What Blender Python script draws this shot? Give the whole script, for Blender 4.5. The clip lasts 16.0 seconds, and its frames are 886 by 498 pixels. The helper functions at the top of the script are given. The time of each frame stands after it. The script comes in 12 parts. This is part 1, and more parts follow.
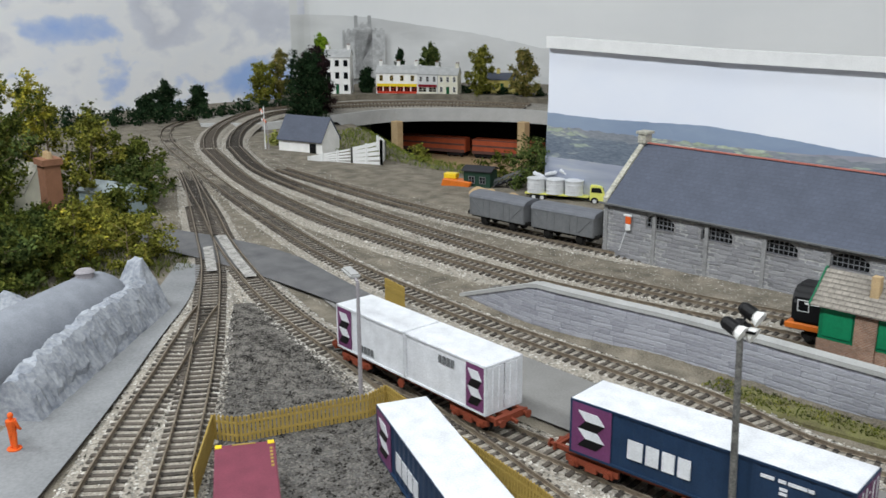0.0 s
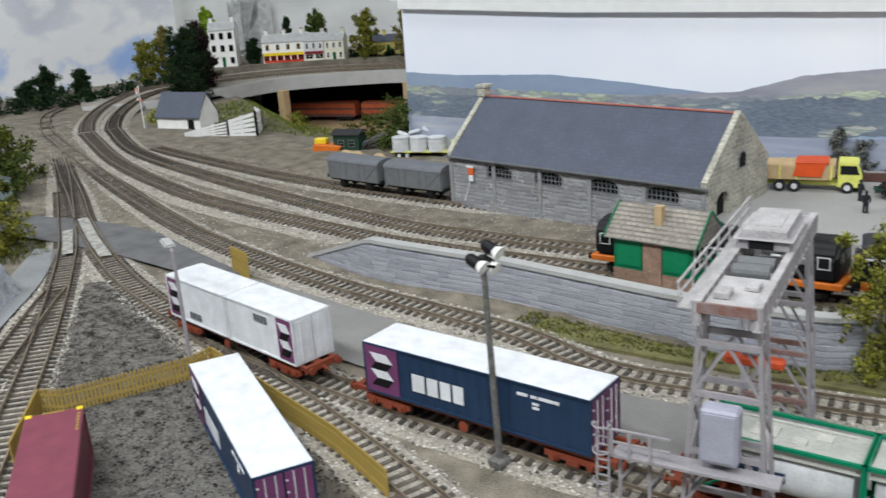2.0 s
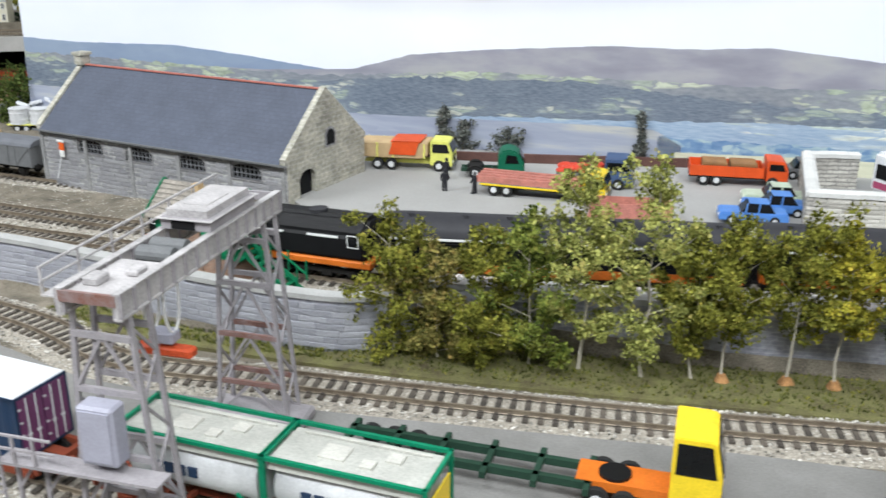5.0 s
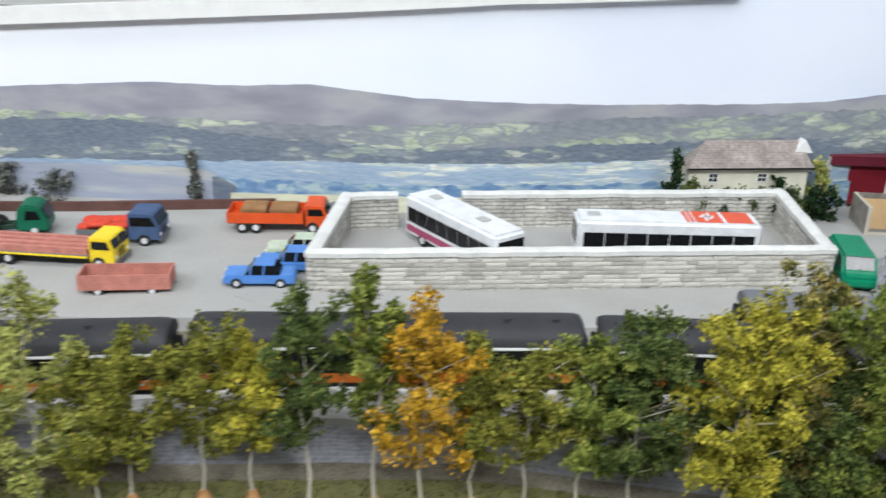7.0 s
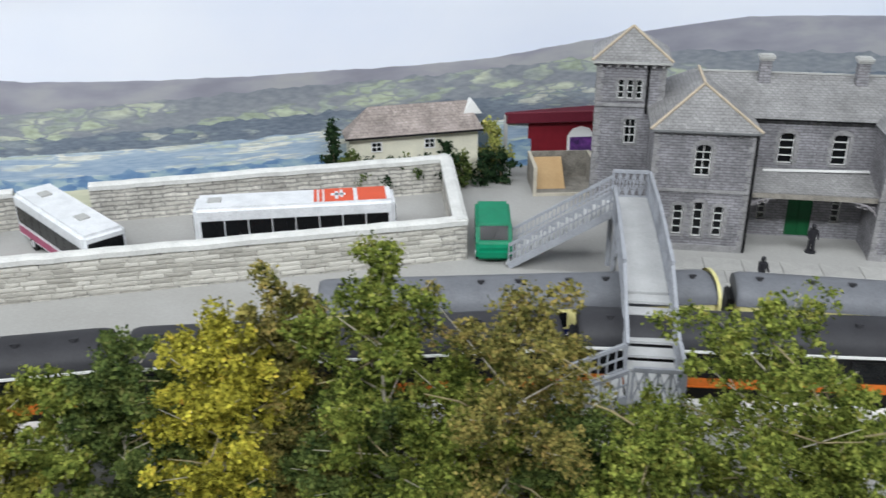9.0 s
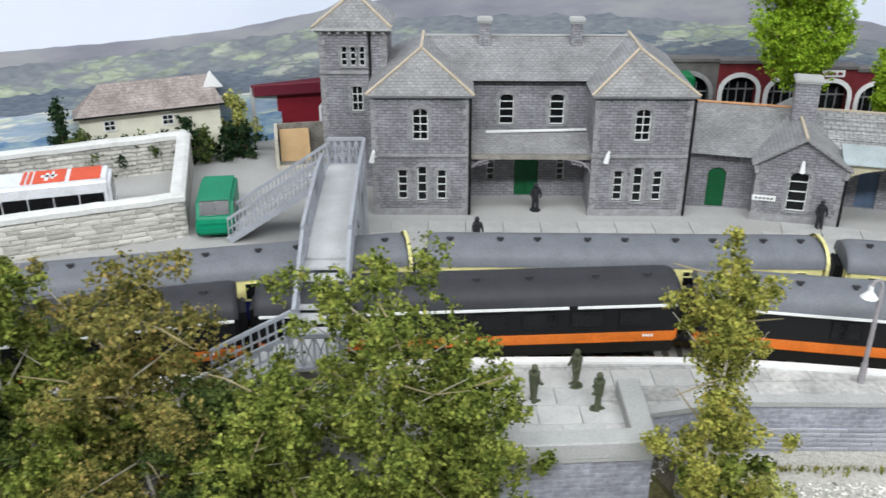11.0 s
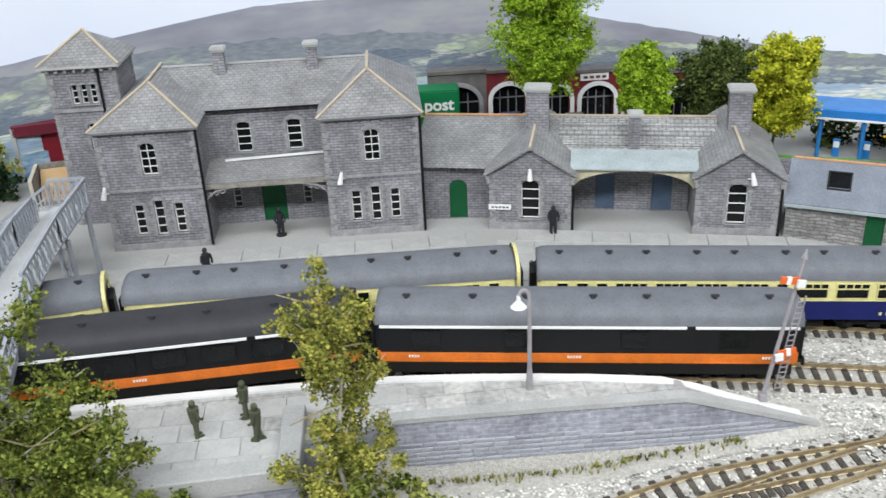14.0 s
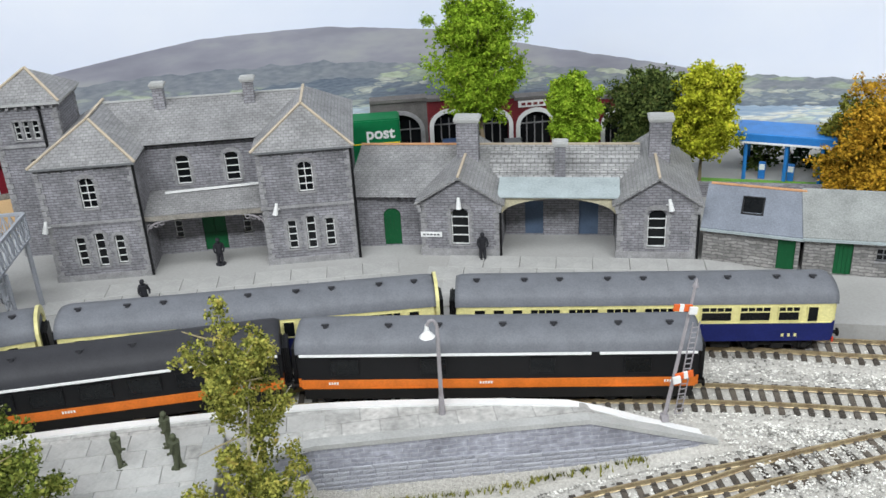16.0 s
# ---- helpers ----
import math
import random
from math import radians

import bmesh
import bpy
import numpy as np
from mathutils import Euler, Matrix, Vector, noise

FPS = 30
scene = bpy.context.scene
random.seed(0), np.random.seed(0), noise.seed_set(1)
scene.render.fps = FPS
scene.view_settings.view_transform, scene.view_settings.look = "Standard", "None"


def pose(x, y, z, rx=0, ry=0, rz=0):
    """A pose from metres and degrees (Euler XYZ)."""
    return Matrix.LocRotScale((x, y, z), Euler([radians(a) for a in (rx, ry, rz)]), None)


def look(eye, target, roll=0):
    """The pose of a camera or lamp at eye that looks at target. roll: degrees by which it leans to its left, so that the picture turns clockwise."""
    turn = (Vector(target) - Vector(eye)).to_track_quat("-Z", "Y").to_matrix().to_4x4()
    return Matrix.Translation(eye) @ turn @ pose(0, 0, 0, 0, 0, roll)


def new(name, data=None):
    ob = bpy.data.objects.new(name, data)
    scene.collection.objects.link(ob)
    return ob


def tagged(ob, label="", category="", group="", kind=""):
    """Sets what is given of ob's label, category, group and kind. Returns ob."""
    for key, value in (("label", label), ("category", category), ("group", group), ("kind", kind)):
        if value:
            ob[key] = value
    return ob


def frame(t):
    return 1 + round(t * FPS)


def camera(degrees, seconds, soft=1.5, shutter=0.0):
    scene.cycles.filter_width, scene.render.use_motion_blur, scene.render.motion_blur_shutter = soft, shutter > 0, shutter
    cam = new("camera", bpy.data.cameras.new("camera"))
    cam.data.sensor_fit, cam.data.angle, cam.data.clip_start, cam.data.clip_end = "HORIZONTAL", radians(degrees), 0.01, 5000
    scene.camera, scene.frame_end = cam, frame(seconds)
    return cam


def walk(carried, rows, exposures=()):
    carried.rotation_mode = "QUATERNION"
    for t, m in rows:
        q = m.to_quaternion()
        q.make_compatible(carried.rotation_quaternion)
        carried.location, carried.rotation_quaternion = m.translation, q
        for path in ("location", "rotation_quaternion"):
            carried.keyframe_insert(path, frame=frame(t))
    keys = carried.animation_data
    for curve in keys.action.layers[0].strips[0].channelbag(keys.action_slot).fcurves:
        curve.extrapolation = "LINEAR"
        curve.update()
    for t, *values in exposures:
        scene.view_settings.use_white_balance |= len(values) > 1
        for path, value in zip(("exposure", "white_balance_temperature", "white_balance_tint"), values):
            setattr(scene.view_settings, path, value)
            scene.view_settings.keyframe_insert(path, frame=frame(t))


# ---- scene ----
cam = camera(51.28, 16.0, soft=1.5, shutter=0.4)
PATH = [
    (0, (0.3129, -0.3912, 0.2805), (-0.0410, -0.0643, 0.1470), -0.27),
    (0.5, (0.3302, -0.3817, 0.2842), (-0.0194, -0.0517, 0.1468), -1.00),
    (1, (0.3532, -0.3756, 0.2855), (0.0082, -0.0431, 0.1426), -1.39),
    (1.5, (0.3853, -0.3630, 0.2905), (0.0434, -0.0289, 0.1440), -3.00),
    (2, (0.4074, -0.3529, 0.2845), (0.0807, -0.0074, 0.1299), -3.99),
    (2.5, (0.4358, -0.3311, 0.2939), (0.1249, 0.0289, 0.1399), -4.03),
    (3, (0.4648, -0.3100, 0.2855), (0.1654, 0.0585, 0.1288), -5.11),
    (3.2, (0.4750, -0.2988, 0.2816), (0.1773, 0.0710, 0.1247), -5.86),
    (5.3, (0.5348, -0.2287, 0.2698), (0.3307, 0.1953, 0.1007), 1.54),
    (5.5, (0.5485, -0.2241, 0.2790), (0.3530, 0.2043, 0.1110), 2.08),
    (6, (0.5948, -0.2005, 0.3071), (0.4230, 0.2378, 0.1387), 1.69),
    (6.5, (0.6569, -0.1484, 0.3232), (0.5159, 0.2917, 0.1324), 0.33),
    (7, (0.7042, -0.0775, 0.3318), (0.5915, 0.3720, 0.1441), 1.51),
    (7.5, (0.7644, -0.0369, 0.3307), (0.6658, 0.4091, 0.1273), 1.42),
    (8, (0.8188, -0.0044, 0.3227), (0.7329, 0.4425, 0.1157), -0.11),
    (8.5, (0.8602, 0.0194, 0.3259), (0.7911, 0.4701, 0.1208), 0.54),
    (9, (0.8970, 0.0280, 0.3319), (0.8430, 0.4790, 0.1230), -0.25),
    (9.5, (0.9266, 0.0320, 0.3211), (0.8906, 0.4830, 0.1084), -0.07),
    (10, (0.9557, 0.0342, 0.3207), (0.9386, 0.4850, 0.1052), -0.47),
    (10.2, (0.9665, 0.0343, 0.3233), (0.9573, 0.4851, 0.1071), -0.06),
    (12.3, (1.0944, 0.0419, 0.3232), (1.1257, 0.4879, 0.0993), -1.42),
    (12.5, (1.1073, 0.0405, 0.3239), (1.1415, 0.4880, 0.1035), -1.50),
    (13, (1.1296, 0.0404, 0.3324), (1.1666, 0.4893, 0.1151), -2.02),
    (13.5, (1.1428, 0.0356, 0.3323), (1.1802, 0.4855, 0.1175), -2.60),
    (14, (1.1629, 0.0286, 0.3321), (1.2047, 0.4773, 0.1154), -2.66),
    (14.5, (1.1838, 0.0176, 0.3560), (1.2293, 0.4663, 0.1401), -3.67),
    (15, (1.2039, 0.0108, 0.3532), (1.2538, 0.4603, 0.1400), -3.51),
    (15.5, (1.2040, 0.0090, 0.3512), (1.2582, 0.4584, 0.1388), -2.98),
    (16, (1.2030, 0.0064, 0.3519), (1.2528, 0.4566, 0.1402), -3.09),
]
walk(cam, [(t, look(e, g, r)) for t, e, g, r in PATH],
     exposures=[(0, -0.34), (3, -0.28), (5.5, 0.12), (7, 0.0), (8.5, -0.16), (10, 0.0), (12.5, 0.06), (15, 0.0), (16, -0.05)])

from mathutils import kdtree
# ---- light ----
world = bpy.data.worlds.new("room_light")
scene.world = world
world.use_nodes = True
bgn = world.node_tree.nodes["Background"]
bgn.inputs[0].default_value = (0.93, 0.96, 1.0, 1)
bgn.inputs[1].default_value = 0.75


# an added area lamp for assumed overhead room light, no fixture modelled
def ceiling_tube(x, y, z, sx, sy, power):
    d = bpy.data.lights.new("ceiling_tube", "AREA")
    d.shape, d.size, d.size_y, d.energy, d.color = "RECTANGLE", sx, sy, power, (0.92, 0.965, 1.0)
    ob = new("ceiling_tube", d)
    ob.matrix_world = look((x, y, z), (x, y + 0.12, 0))
    return ob


# the stronger front row is added to brighten upright faces and backdrops
for lx in (-1.35, 0.5, 1.9):
    ceiling_tube(lx, 0.1, 1.9, 1.2, 0.3, 14 if lx < 0 else 11)
    ceiling_tube(lx, -1.3, 1.9, 1.2, 0.3, 54 if lx < 0 else 50)


# ---- materials ----
def mat(name, col, rough=0.6, metal=0.0, var=0.15, scale=220.0, bump=0.15, col2=None, fine=900.0, spec=0.28, rand=0.0):
    """Two scales of colour variation and a fine relief over one base colour."""
    m = bpy.data.materials.new(name)
    m.use_nodes = True
    nt = m.node_tree
    n, l = nt.nodes, nt.links
    b = n["Principled BSDF"]
    b.inputs["Roughness"].default_value, b.inputs["Metallic"].default_value = rough, metal
    b.inputs["Specular IOR Level"].default_value = spec
    tc = n.new("ShaderNodeTexCoord")
    a, c = n.new("ShaderNodeTexNoise"), n.new("ShaderNodeTexNoise")
    a.inputs["Scale"].default_value, c.inputs["Scale"].default_value = scale, fine
    a.inputs["Detail"].default_value, c.inputs["Detail"].default_value = 4, 3
    l.new(tc.outputs["Object"], a.inputs["Vector"])
    l.new(tc.outputs["Object"], c.inputs["Vector"])
    add = n.new("ShaderNodeMath")
    add.operation = "ADD"
    l.new(a.outputs["Fac"], add.inputs[0])
    l.new(c.outputs["Fac"], add.inputs[1])
    r = n.new("ShaderNodeMapRange")
    r.inputs[1].default_value, r.inputs[2].default_value = 0.7, 1.3
    src = add.outputs[0]
    if rand:
        oi = n.new("ShaderNodeObjectInfo")
        ma = n.new("ShaderNodeMath")
        ma.operation = "MULTIPLY_ADD"
        ma.inputs[1].default_value, ma.inputs[2].default_value = rand, -rand / 2
        l.new(oi.outputs["Random"], ma.inputs[0])
        ad2 = n.new("ShaderNodeMath")
        ad2.operation = "ADD"
        l.new(add.outputs[0], ad2.inputs[0])
        l.new(ma.outputs[0], ad2.inputs[1])
        src = ad2.outputs[0]
    l.new(src, r.inputs[0])
    mix = n.new("ShaderNodeMix")
    mix.data_type = "RGBA"
    lo = col2 or tuple(v * (1 - var * 1.6) for v in col)
    mix.inputs[6].default_value = (*lo, 1)
    mix.inputs[7].default_value = (*[min(1, v * (1 + var)) for v in col], 1) if not col2 else (*col, 1)
    l.new(r.outputs[0], mix.inputs[0])
    l.new(mix.outputs[2], b.inputs["Base Color"])
    if bump:
        bu = n.new("ShaderNodeBump")
        bu.inputs["Strength"].default_value, bu.inputs["Distance"].default_value = bump, 0.0008
        l.new(c.outputs["Fac"], bu.inputs["Height"])
        l.new(bu.outputs[0], b.inputs["Normal"])
    return m


def course_mat(name, col, col2, mortar, bw, bh, ms=0.0006, rough=0.85, bump=0.6, squash=1.0, stain=1.0, warp=0.0):
    """Masonry or slates in courses: faces from two tones, recessed joints, stains."""
    m = bpy.data.materials.new(name)
    m.use_nodes = True
    nt = m.node_tree
    n, l = nt.nodes, nt.links
    b = n["Principled BSDF"]
    b.inputs["Roughness"].default_value = rough
    uv = n.new("ShaderNodeUVMap")
    uv.uv_map = "metres"
    br = n.new("ShaderNodeTexBrick")
    br.inputs["Scale"].default_value = 1.0
    br.inputs["Brick Width"].default_value, br.inputs["Row Height"].default_value = bw, bh
    br.inputs["Mortar Size"].default_value, br.inputs["Mortar Smooth"].default_value = ms, 0.3
    br.inputs["Color1"].default_value, br.inputs["Color2"].default_value = (*col, 1), (*col2, 1)
    br.inputs["Mortar"].default_value = (*mortar, 1)
    br.squash = squash
    vec = uv.outputs[0]
    no = n.new("ShaderNodeTexNoise")
    no.inputs["Scale"].default_value, no.inputs["Detail"].default_value = 260.0, 4
    l.new(vec, no.inputs["Vector"])
    if warp:
        w = n.new("ShaderNodeVectorMath")
        w.operation = "MULTIPLY_ADD"
        w.inputs[1].default_value = (warp, warp, 0)
        wn = n.new("ShaderNodeTexNoise")
        wn.inputs["Scale"].default_value = 120.0
        l.new(vec, wn.inputs["Vector"])
        l.new(wn.outputs["Color"], w.inputs[0])
        l.new(vec, w.inputs[2])
        l.new(w.outputs[0], br.inputs["Vector"])
    else:
        l.new(vec, br.inputs["Vector"])
    st = n.new("ShaderNodeTexNoise")
    st.inputs["Scale"].default_value, st.inputs["Detail"].default_value = 38.0, 3
    l.new(vec, st.inputs["Vector"])
    mr = n.new("ShaderNodeMapRange")
    mr.inputs[1].default_value, mr.inputs[2].default_value, mr.inputs[3].default_value, mr.inputs[4].default_value = 0.3, 0.7, 1 - 0.28 * stain, 1 + 0.25 * stain
    l.new(st.outputs["Fac"], mr.inputs[0])
    m2 = n.new("ShaderNodeMapRange")
    m2.inputs[1].default_value, m2.inputs[2].default_value, m2.inputs[3].default_value, m2.inputs[4].default_value = 0.3, 0.7, 1 - 0.25 * stain, 1 + 0.2 * stain
    l.new(no.outputs["Fac"], m2.inputs[0])
    mm = n.new("ShaderNodeMath")
    mm.operation = "MULTIPLY"
    l.new(mr.outputs[0], mm.inputs[0])
    l.new(m2.outputs[0], mm.inputs[1])
    mx = n.new("ShaderNodeVectorMath")
    mx.operation = "SCALE"
    l.new(br.outputs["Color"], mx.inputs[0])
    l.new(mm.outputs[0], mx.inputs["Scale"])
    l.new(mx.outputs[0], b.inputs["Base Color"])
    su = n.new("ShaderNodeMath")
    su.operation = "MULTIPLY_ADD"
    su.inputs[1].default_value = -1.0
    l.new(br.outputs["Fac"], su.inputs[0])
    l.new(no.outputs["Fac"], su.inputs[2])
    bu = n.new("ShaderNodeBump")
    bu.inputs["Strength"].default_value, bu.inputs["Distance"].default_value = bump, 0.0006
    l.new(su.outputs[0], bu.inputs["Height"])
    l.new(bu.outputs[0], b.inputs["Normal"])
    return m


M = {}
M["ballast"] = mat("ballast", (0.5, 0.46, 0.39), 0.95, var=0.45, scale=420, fine=1100, bump=1.0, col2=(0.17, 0.15, 0.125))
M["ballast_white"] = mat("ballast_white", (0.58, 0.56, 0.52), 0.95, var=0.4, scale=420, fine=1000, bump=1.0, col2=(0.36, 0.34, 0.31))
M["room_paint"] = mat("room_paint", (0.22, 0.22, 0.215), 0.8, var=0.04, scale=3, bump=0.0)
M["earth"] = mat("earth", (0.29, 0.255, 0.2), 0.95, var=0.4, scale=45, fine=900, bump=1.0, col2=(0.085, 0.075, 0.058))
M["cinder"] = mat("cinder", (0.2, 0.19, 0.175), 0.95, var=0.5, scale=90, fine=800, bump=1.0, col2=(0.05, 0.047, 0.044))
M["tarmac"] = mat("tarmac", (0.17, 0.168, 0.168), 0.9, var=0.25, scale=45, fine=900, bump=0.3, col2=(0.09, 0.09, 0.095))
M["road"] = mat("road", (0.25, 0.245, 0.235), 0.9, var=0.2, scale=40, fine=700, bump=0.3, col2=(0.19, 0.185, 0.175))
M["lane"] = mat("lane", (0.27, 0.275, 0.28), 0.85, var=0.2, scale=25, fine=500, bump=0.25, col2=(0.19, 0.195, 0.2))
M["concrete"] = mat("concrete", (0.47, 0.47, 0.46), 0.85, var=0.15, scale=50, fine=700, bump=0.3, col2=(0.36, 0.36, 0.35))
M["yard"] = mat("yard", (0.38, 0.375, 0.365), 0.9, var=0.2, scale=22, fine=500, bump=0.2, col2=(0.33, 0.325, 0.31))
M["worn_white"] = mat("worn_white", (0.55, 0.53, 0.49), 0.9, var=0.4, scale=130, fine=700, bump=0.4, col2=(0.13, 0.125, 0.12))
M["grass"] = mat("grass", (0.2, 0.2, 0.075), 1.0, var=0.7, scale=70, fine=800, bump=1.0, col2=(0.085, 0.07, 0.04))
M["sleeper"] = mat("sleeper", (0.13, 0.11, 0.09), 0.85, var=0.3, scale=300, bump=0.4, rand=0.5, col2=(0.045, 0.04, 0.035))
M["rail"] = mat("rail", (0.33, 0.28, 0.21), 0.45, 0.35, var=0.2, scale=120, bump=0.1, col2=(0.15, 0.115, 0.085))
M["rail_bright"] = mat("rail_bright", (0.52, 0.43, 0.26), 0.42, 0.4, var=0.2, scale=120, bump=0.1, col2=(0.24, 0.17, 0.1))
M["mast_grey"] = mat("mast_grey", (0.13, 0.125, 0.12), 0.6, var=0.4, scale=300, bump=0.1, col2=(0.4, 0.39, 0.37))
M["lawn"] = mat("lawn", (0.16, 0.36, 0.06), 1.0, var=0.3, scale=140, fine=900, bump=0.8)
M["clay"] = mat("clay", (0.46, 0.24, 0.1), 0.9, var=0.25, scale=200, bump=0.4)
M["slate"] = mat("slate", (0.11, 0.125, 0.165), 0.6, var=0.12, scale=70, fine=600, bump=0.25)
M["white"] = mat("white", (0.8, 0.8, 0.79), 0.5, var=0.05, scale=60, bump=0.05)
M["shed_stone"] = course_mat("shed_stone", (0.33, 0.33, 0.34), (0.21, 0.21, 0.225), (0.4, 0.4, 0.39), 0.014, 0.0042, 0.0007, warp=0.003)
M["gable_stone"] = course_mat("gable_stone", (0.5, 0.48, 0.39), (0.35, 0.34, 0.28), (0.5, 0.48, 0.42), 0.009, 0.0045, 0.0008, warp=0.004)
M["wall_stone"] = course_mat("wall_stone", (0.34, 0.345, 0.395), (0.285, 0.29, 0.335), (0.37, 0.375, 0.41), 0.0085, 0.0029, 0.0004, warp=0.0035, bump=0.55)
M["plat_wall"] = course_mat("plat_wall", (0.35, 0.355, 0.41), (0.29, 0.295, 0.345), (0.38, 0.385, 0.43), 0.0085, 0.0029, 0.0004, warp=0.0035, bump=0.6)
M["stn_stone"] = course_mat("stn_stone", (0.285, 0.278, 0.3), (0.235, 0.23, 0.248), (0.145, 0.142, 0.152), 0.0058, 0.0022, 0.0003, warp=0.0012)
M["compound_stone"] = course_mat("compound_stone", (0.6, 0.58, 0.53), (0.42, 0.4, 0.36), (0.3, 0.29, 0.27), 0.02, 0.0038, 0.0008, warp=0.003)
M["stn_slate"] = course_mat("stn_slate", (0.3, 0.295, 0.295), (0.25, 0.247, 0.25), (0.17, 0.168, 0.168), 0.0042, 0.003, 0.0003, bump=0.6, rough=0.5, stain=0.8)
M["flags"] = course_mat("flags", (0.5, 0.49, 0.47), (0.44, 0.435, 0.42), (0.36, 0.355, 0.34), 0.022, 0.016, 0.0005, bump=0.15)
M["tin_roof"] = course_mat("tin_roof", (0.37, 0.33, 0.28), (0.31, 0.275, 0.235), (0.2, 0.18, 0.155), 0.3, 0.0042, 0.0007, bump=0.6)
for nm, c, ro in (("cream", (0.72, 0.66, 0.3), 0.4), ("navy", (0.012, 0.018, 0.11), 0.35), ("coach_grey", (0.15, 0.157, 0.175), 0.55), ("roof_dark", (0.035, 0.035, 0.04), 0.6),
                  ("black", (0.007, 0.007, 0.008), 0.5), ("orange", (0.66, 0.165, 0.022), 0.4), ("underframe", (0.012, 0.011, 0.01), 0.85), ("wagon_grey", (0.16, 0.165, 0.17), 0.7),
                  ("wagon_red", (0.22, 0.05, 0.025), 0.6), ("container_white", (0.72, 0.735, 0.76), 0.4), ("container_blue", (0.018, 0.04, 0.085), 0.4), ("plum", (0.16, 0.05, 0.13), 0.45),
                  ("maroon", (0.2, 0.05, 0.075), 0.5), ("fence_yellow", (0.4, 0.28, 0.07), 0.7), ("green", (0.0, 0.2, 0.1), 0.45), ("cabin_green", (0.005, 0.16, 0.07), 0.5),
                  ("brick", (0.27, 0.13, 0.075), 0.85), ("crane_grey", (0.33, 0.31, 0.325), 0.6), ("door_green", (0.006, 0.09, 0.03), 0.5), ("glass_dark", (0.008, 0.009, 0.01), 0.15),
                  ("yellow", (0.85, 0.62, 0.03), 0.4), ("lorry_yellow", (0.72, 0.72, 0.17), 0.45), ("lorry_red", (0.6, 0.06, 0.03), 0.45), ("lorry_blue", (0.06, 0.1, 0.2), 0.5),
                  ("car_blue", (0.09, 0.24, 0.6), 0.35), ("car_pale", (0.5, 0.58, 0.45), 0.35), ("tyre", (0.02, 0.02, 0.02), 0.8), ("rust", (0.3, 0.11, 0.04), 0.85), ("wood", (0.5, 0.3, 0.12), 0.7),
                  ("ridge_tile", (0.5, 0.42, 0.32), 0.8), ("ridge_red", (0.45, 0.16, 0.13), 0.8), ("figure", (0.025, 0.025, 0.03), 0.7), ("figure_green", (0.09, 0.1, 0.06), 0.7), ("silver", (0.62, 0.63, 0.64), 0.35),
                  ("footbridge_grey", (0.33, 0.345, 0.38), 0.6), ("red_shop", (0.2, 0.012, 0.022), 0.6), ("blue_door", (0.09, 0.13, 0.2), 0.6), ("flash_blue", (0.03, 0.2, 0.56), 0.4),
                  ("rock", (0.25, 0.265, 0.295), 0.9), ("bark", (0.26, 0.2, 0.13), 0.9), ("birch", (0.5, 0.46, 0.38), 0.9), ("dark_green_truck", (0.018, 0.05, 0.032), 0.6), ("hi_vis", (0.8, 0.13, 0.02), 0.7),
                  ("shade_black", (0.008, 0.008, 0.009), 0.9), ("lens_white", (0.85, 0.85, 0.82), 0.3), ("tan", (0.5, 0.36, 0.2), 0.8), ("pale_blue", (0.32, 0.4, 0.42), 0.6)):
    M[nm] = mat(nm, c, ro, var=0.12, scale=90, bump=0.06)


# ---- building helpers ----
def part(name, bm, material, parent=None, label=""):
    me = bpy.data.meshes.new(name)
    for f in bm.faces:
        f.smooth = False
    bm.to_mesh(me)
    bm.free()
    for mm in material if isinstance(material, (list, tuple)) else [material]:
        me.materials.append(mm)
    ob = new(name, me)
    ob.parent = parent
    if label:
        ob["label"] = label
    return ob


def thing(name, m, label, category, group="", kind=""):
    e = new(name)
    e.empty_display_size = 0.01
    e.matrix_world = m
    return tagged(e, label, category, group, kind)


def at(x, y, z=0.0, deg=0.0):
    return pose(x, y, z, 0, 0, deg)


def box(bm, x0, x1, y0, y1, z0, z1, mi=0, m=None):
    vs = [bm.verts.new((x, y, z)) for z in (z0, z1) for x, y in ((x0, y0), (x1, y0), (x1, y1), (x0, y1))]
    if m is not None:
        for v in vs:
            v.co = m @ v.co
    for q in ((3, 2, 1, 0), (4, 5, 6, 7), (0, 1, 5, 4), (1, 2, 6, 5), (2, 3, 7, 6), (3, 0, 4, 7)):
        bm.faces.new([vs[i] for i in q]).material_index = mi
    return vs


def bevel_all(bm, w, seg=1):
    bmesh.ops.bevel(bm, geom=bm.edges[:], offset=w, segments=seg, affect="EDGES", clamp_overlap=True)
    return bm


def extrude(bm, pts, axis, a, b, mi=0, m=None):
    """A prism: the outline pts (two coordinates) run along axis from a to b."""
    def put(p, v):
        c = {"x": (v, p[0], p[1]), "y": (p[0], v, p[1]), "z": (p[0], p[1], v)}[axis]
        return bm.verts.new(m @ Vector(c) if m is not None else c)
    lo, hi = [put(p, a) for p in pts], [put(p, b) for p in pts]
    fs = [bm.faces.new(lo), bm.faces.new(hi)]
    for i in range(len(pts)):
        j = (i + 1) % len(pts)
        fs.append(bm.faces.new((lo[i], lo[j], hi[j], hi[i])))
    for f in fs:
        f.material_index = mi
    bmesh.ops.recalc_face_normals(bm, faces=fs)
    return fs


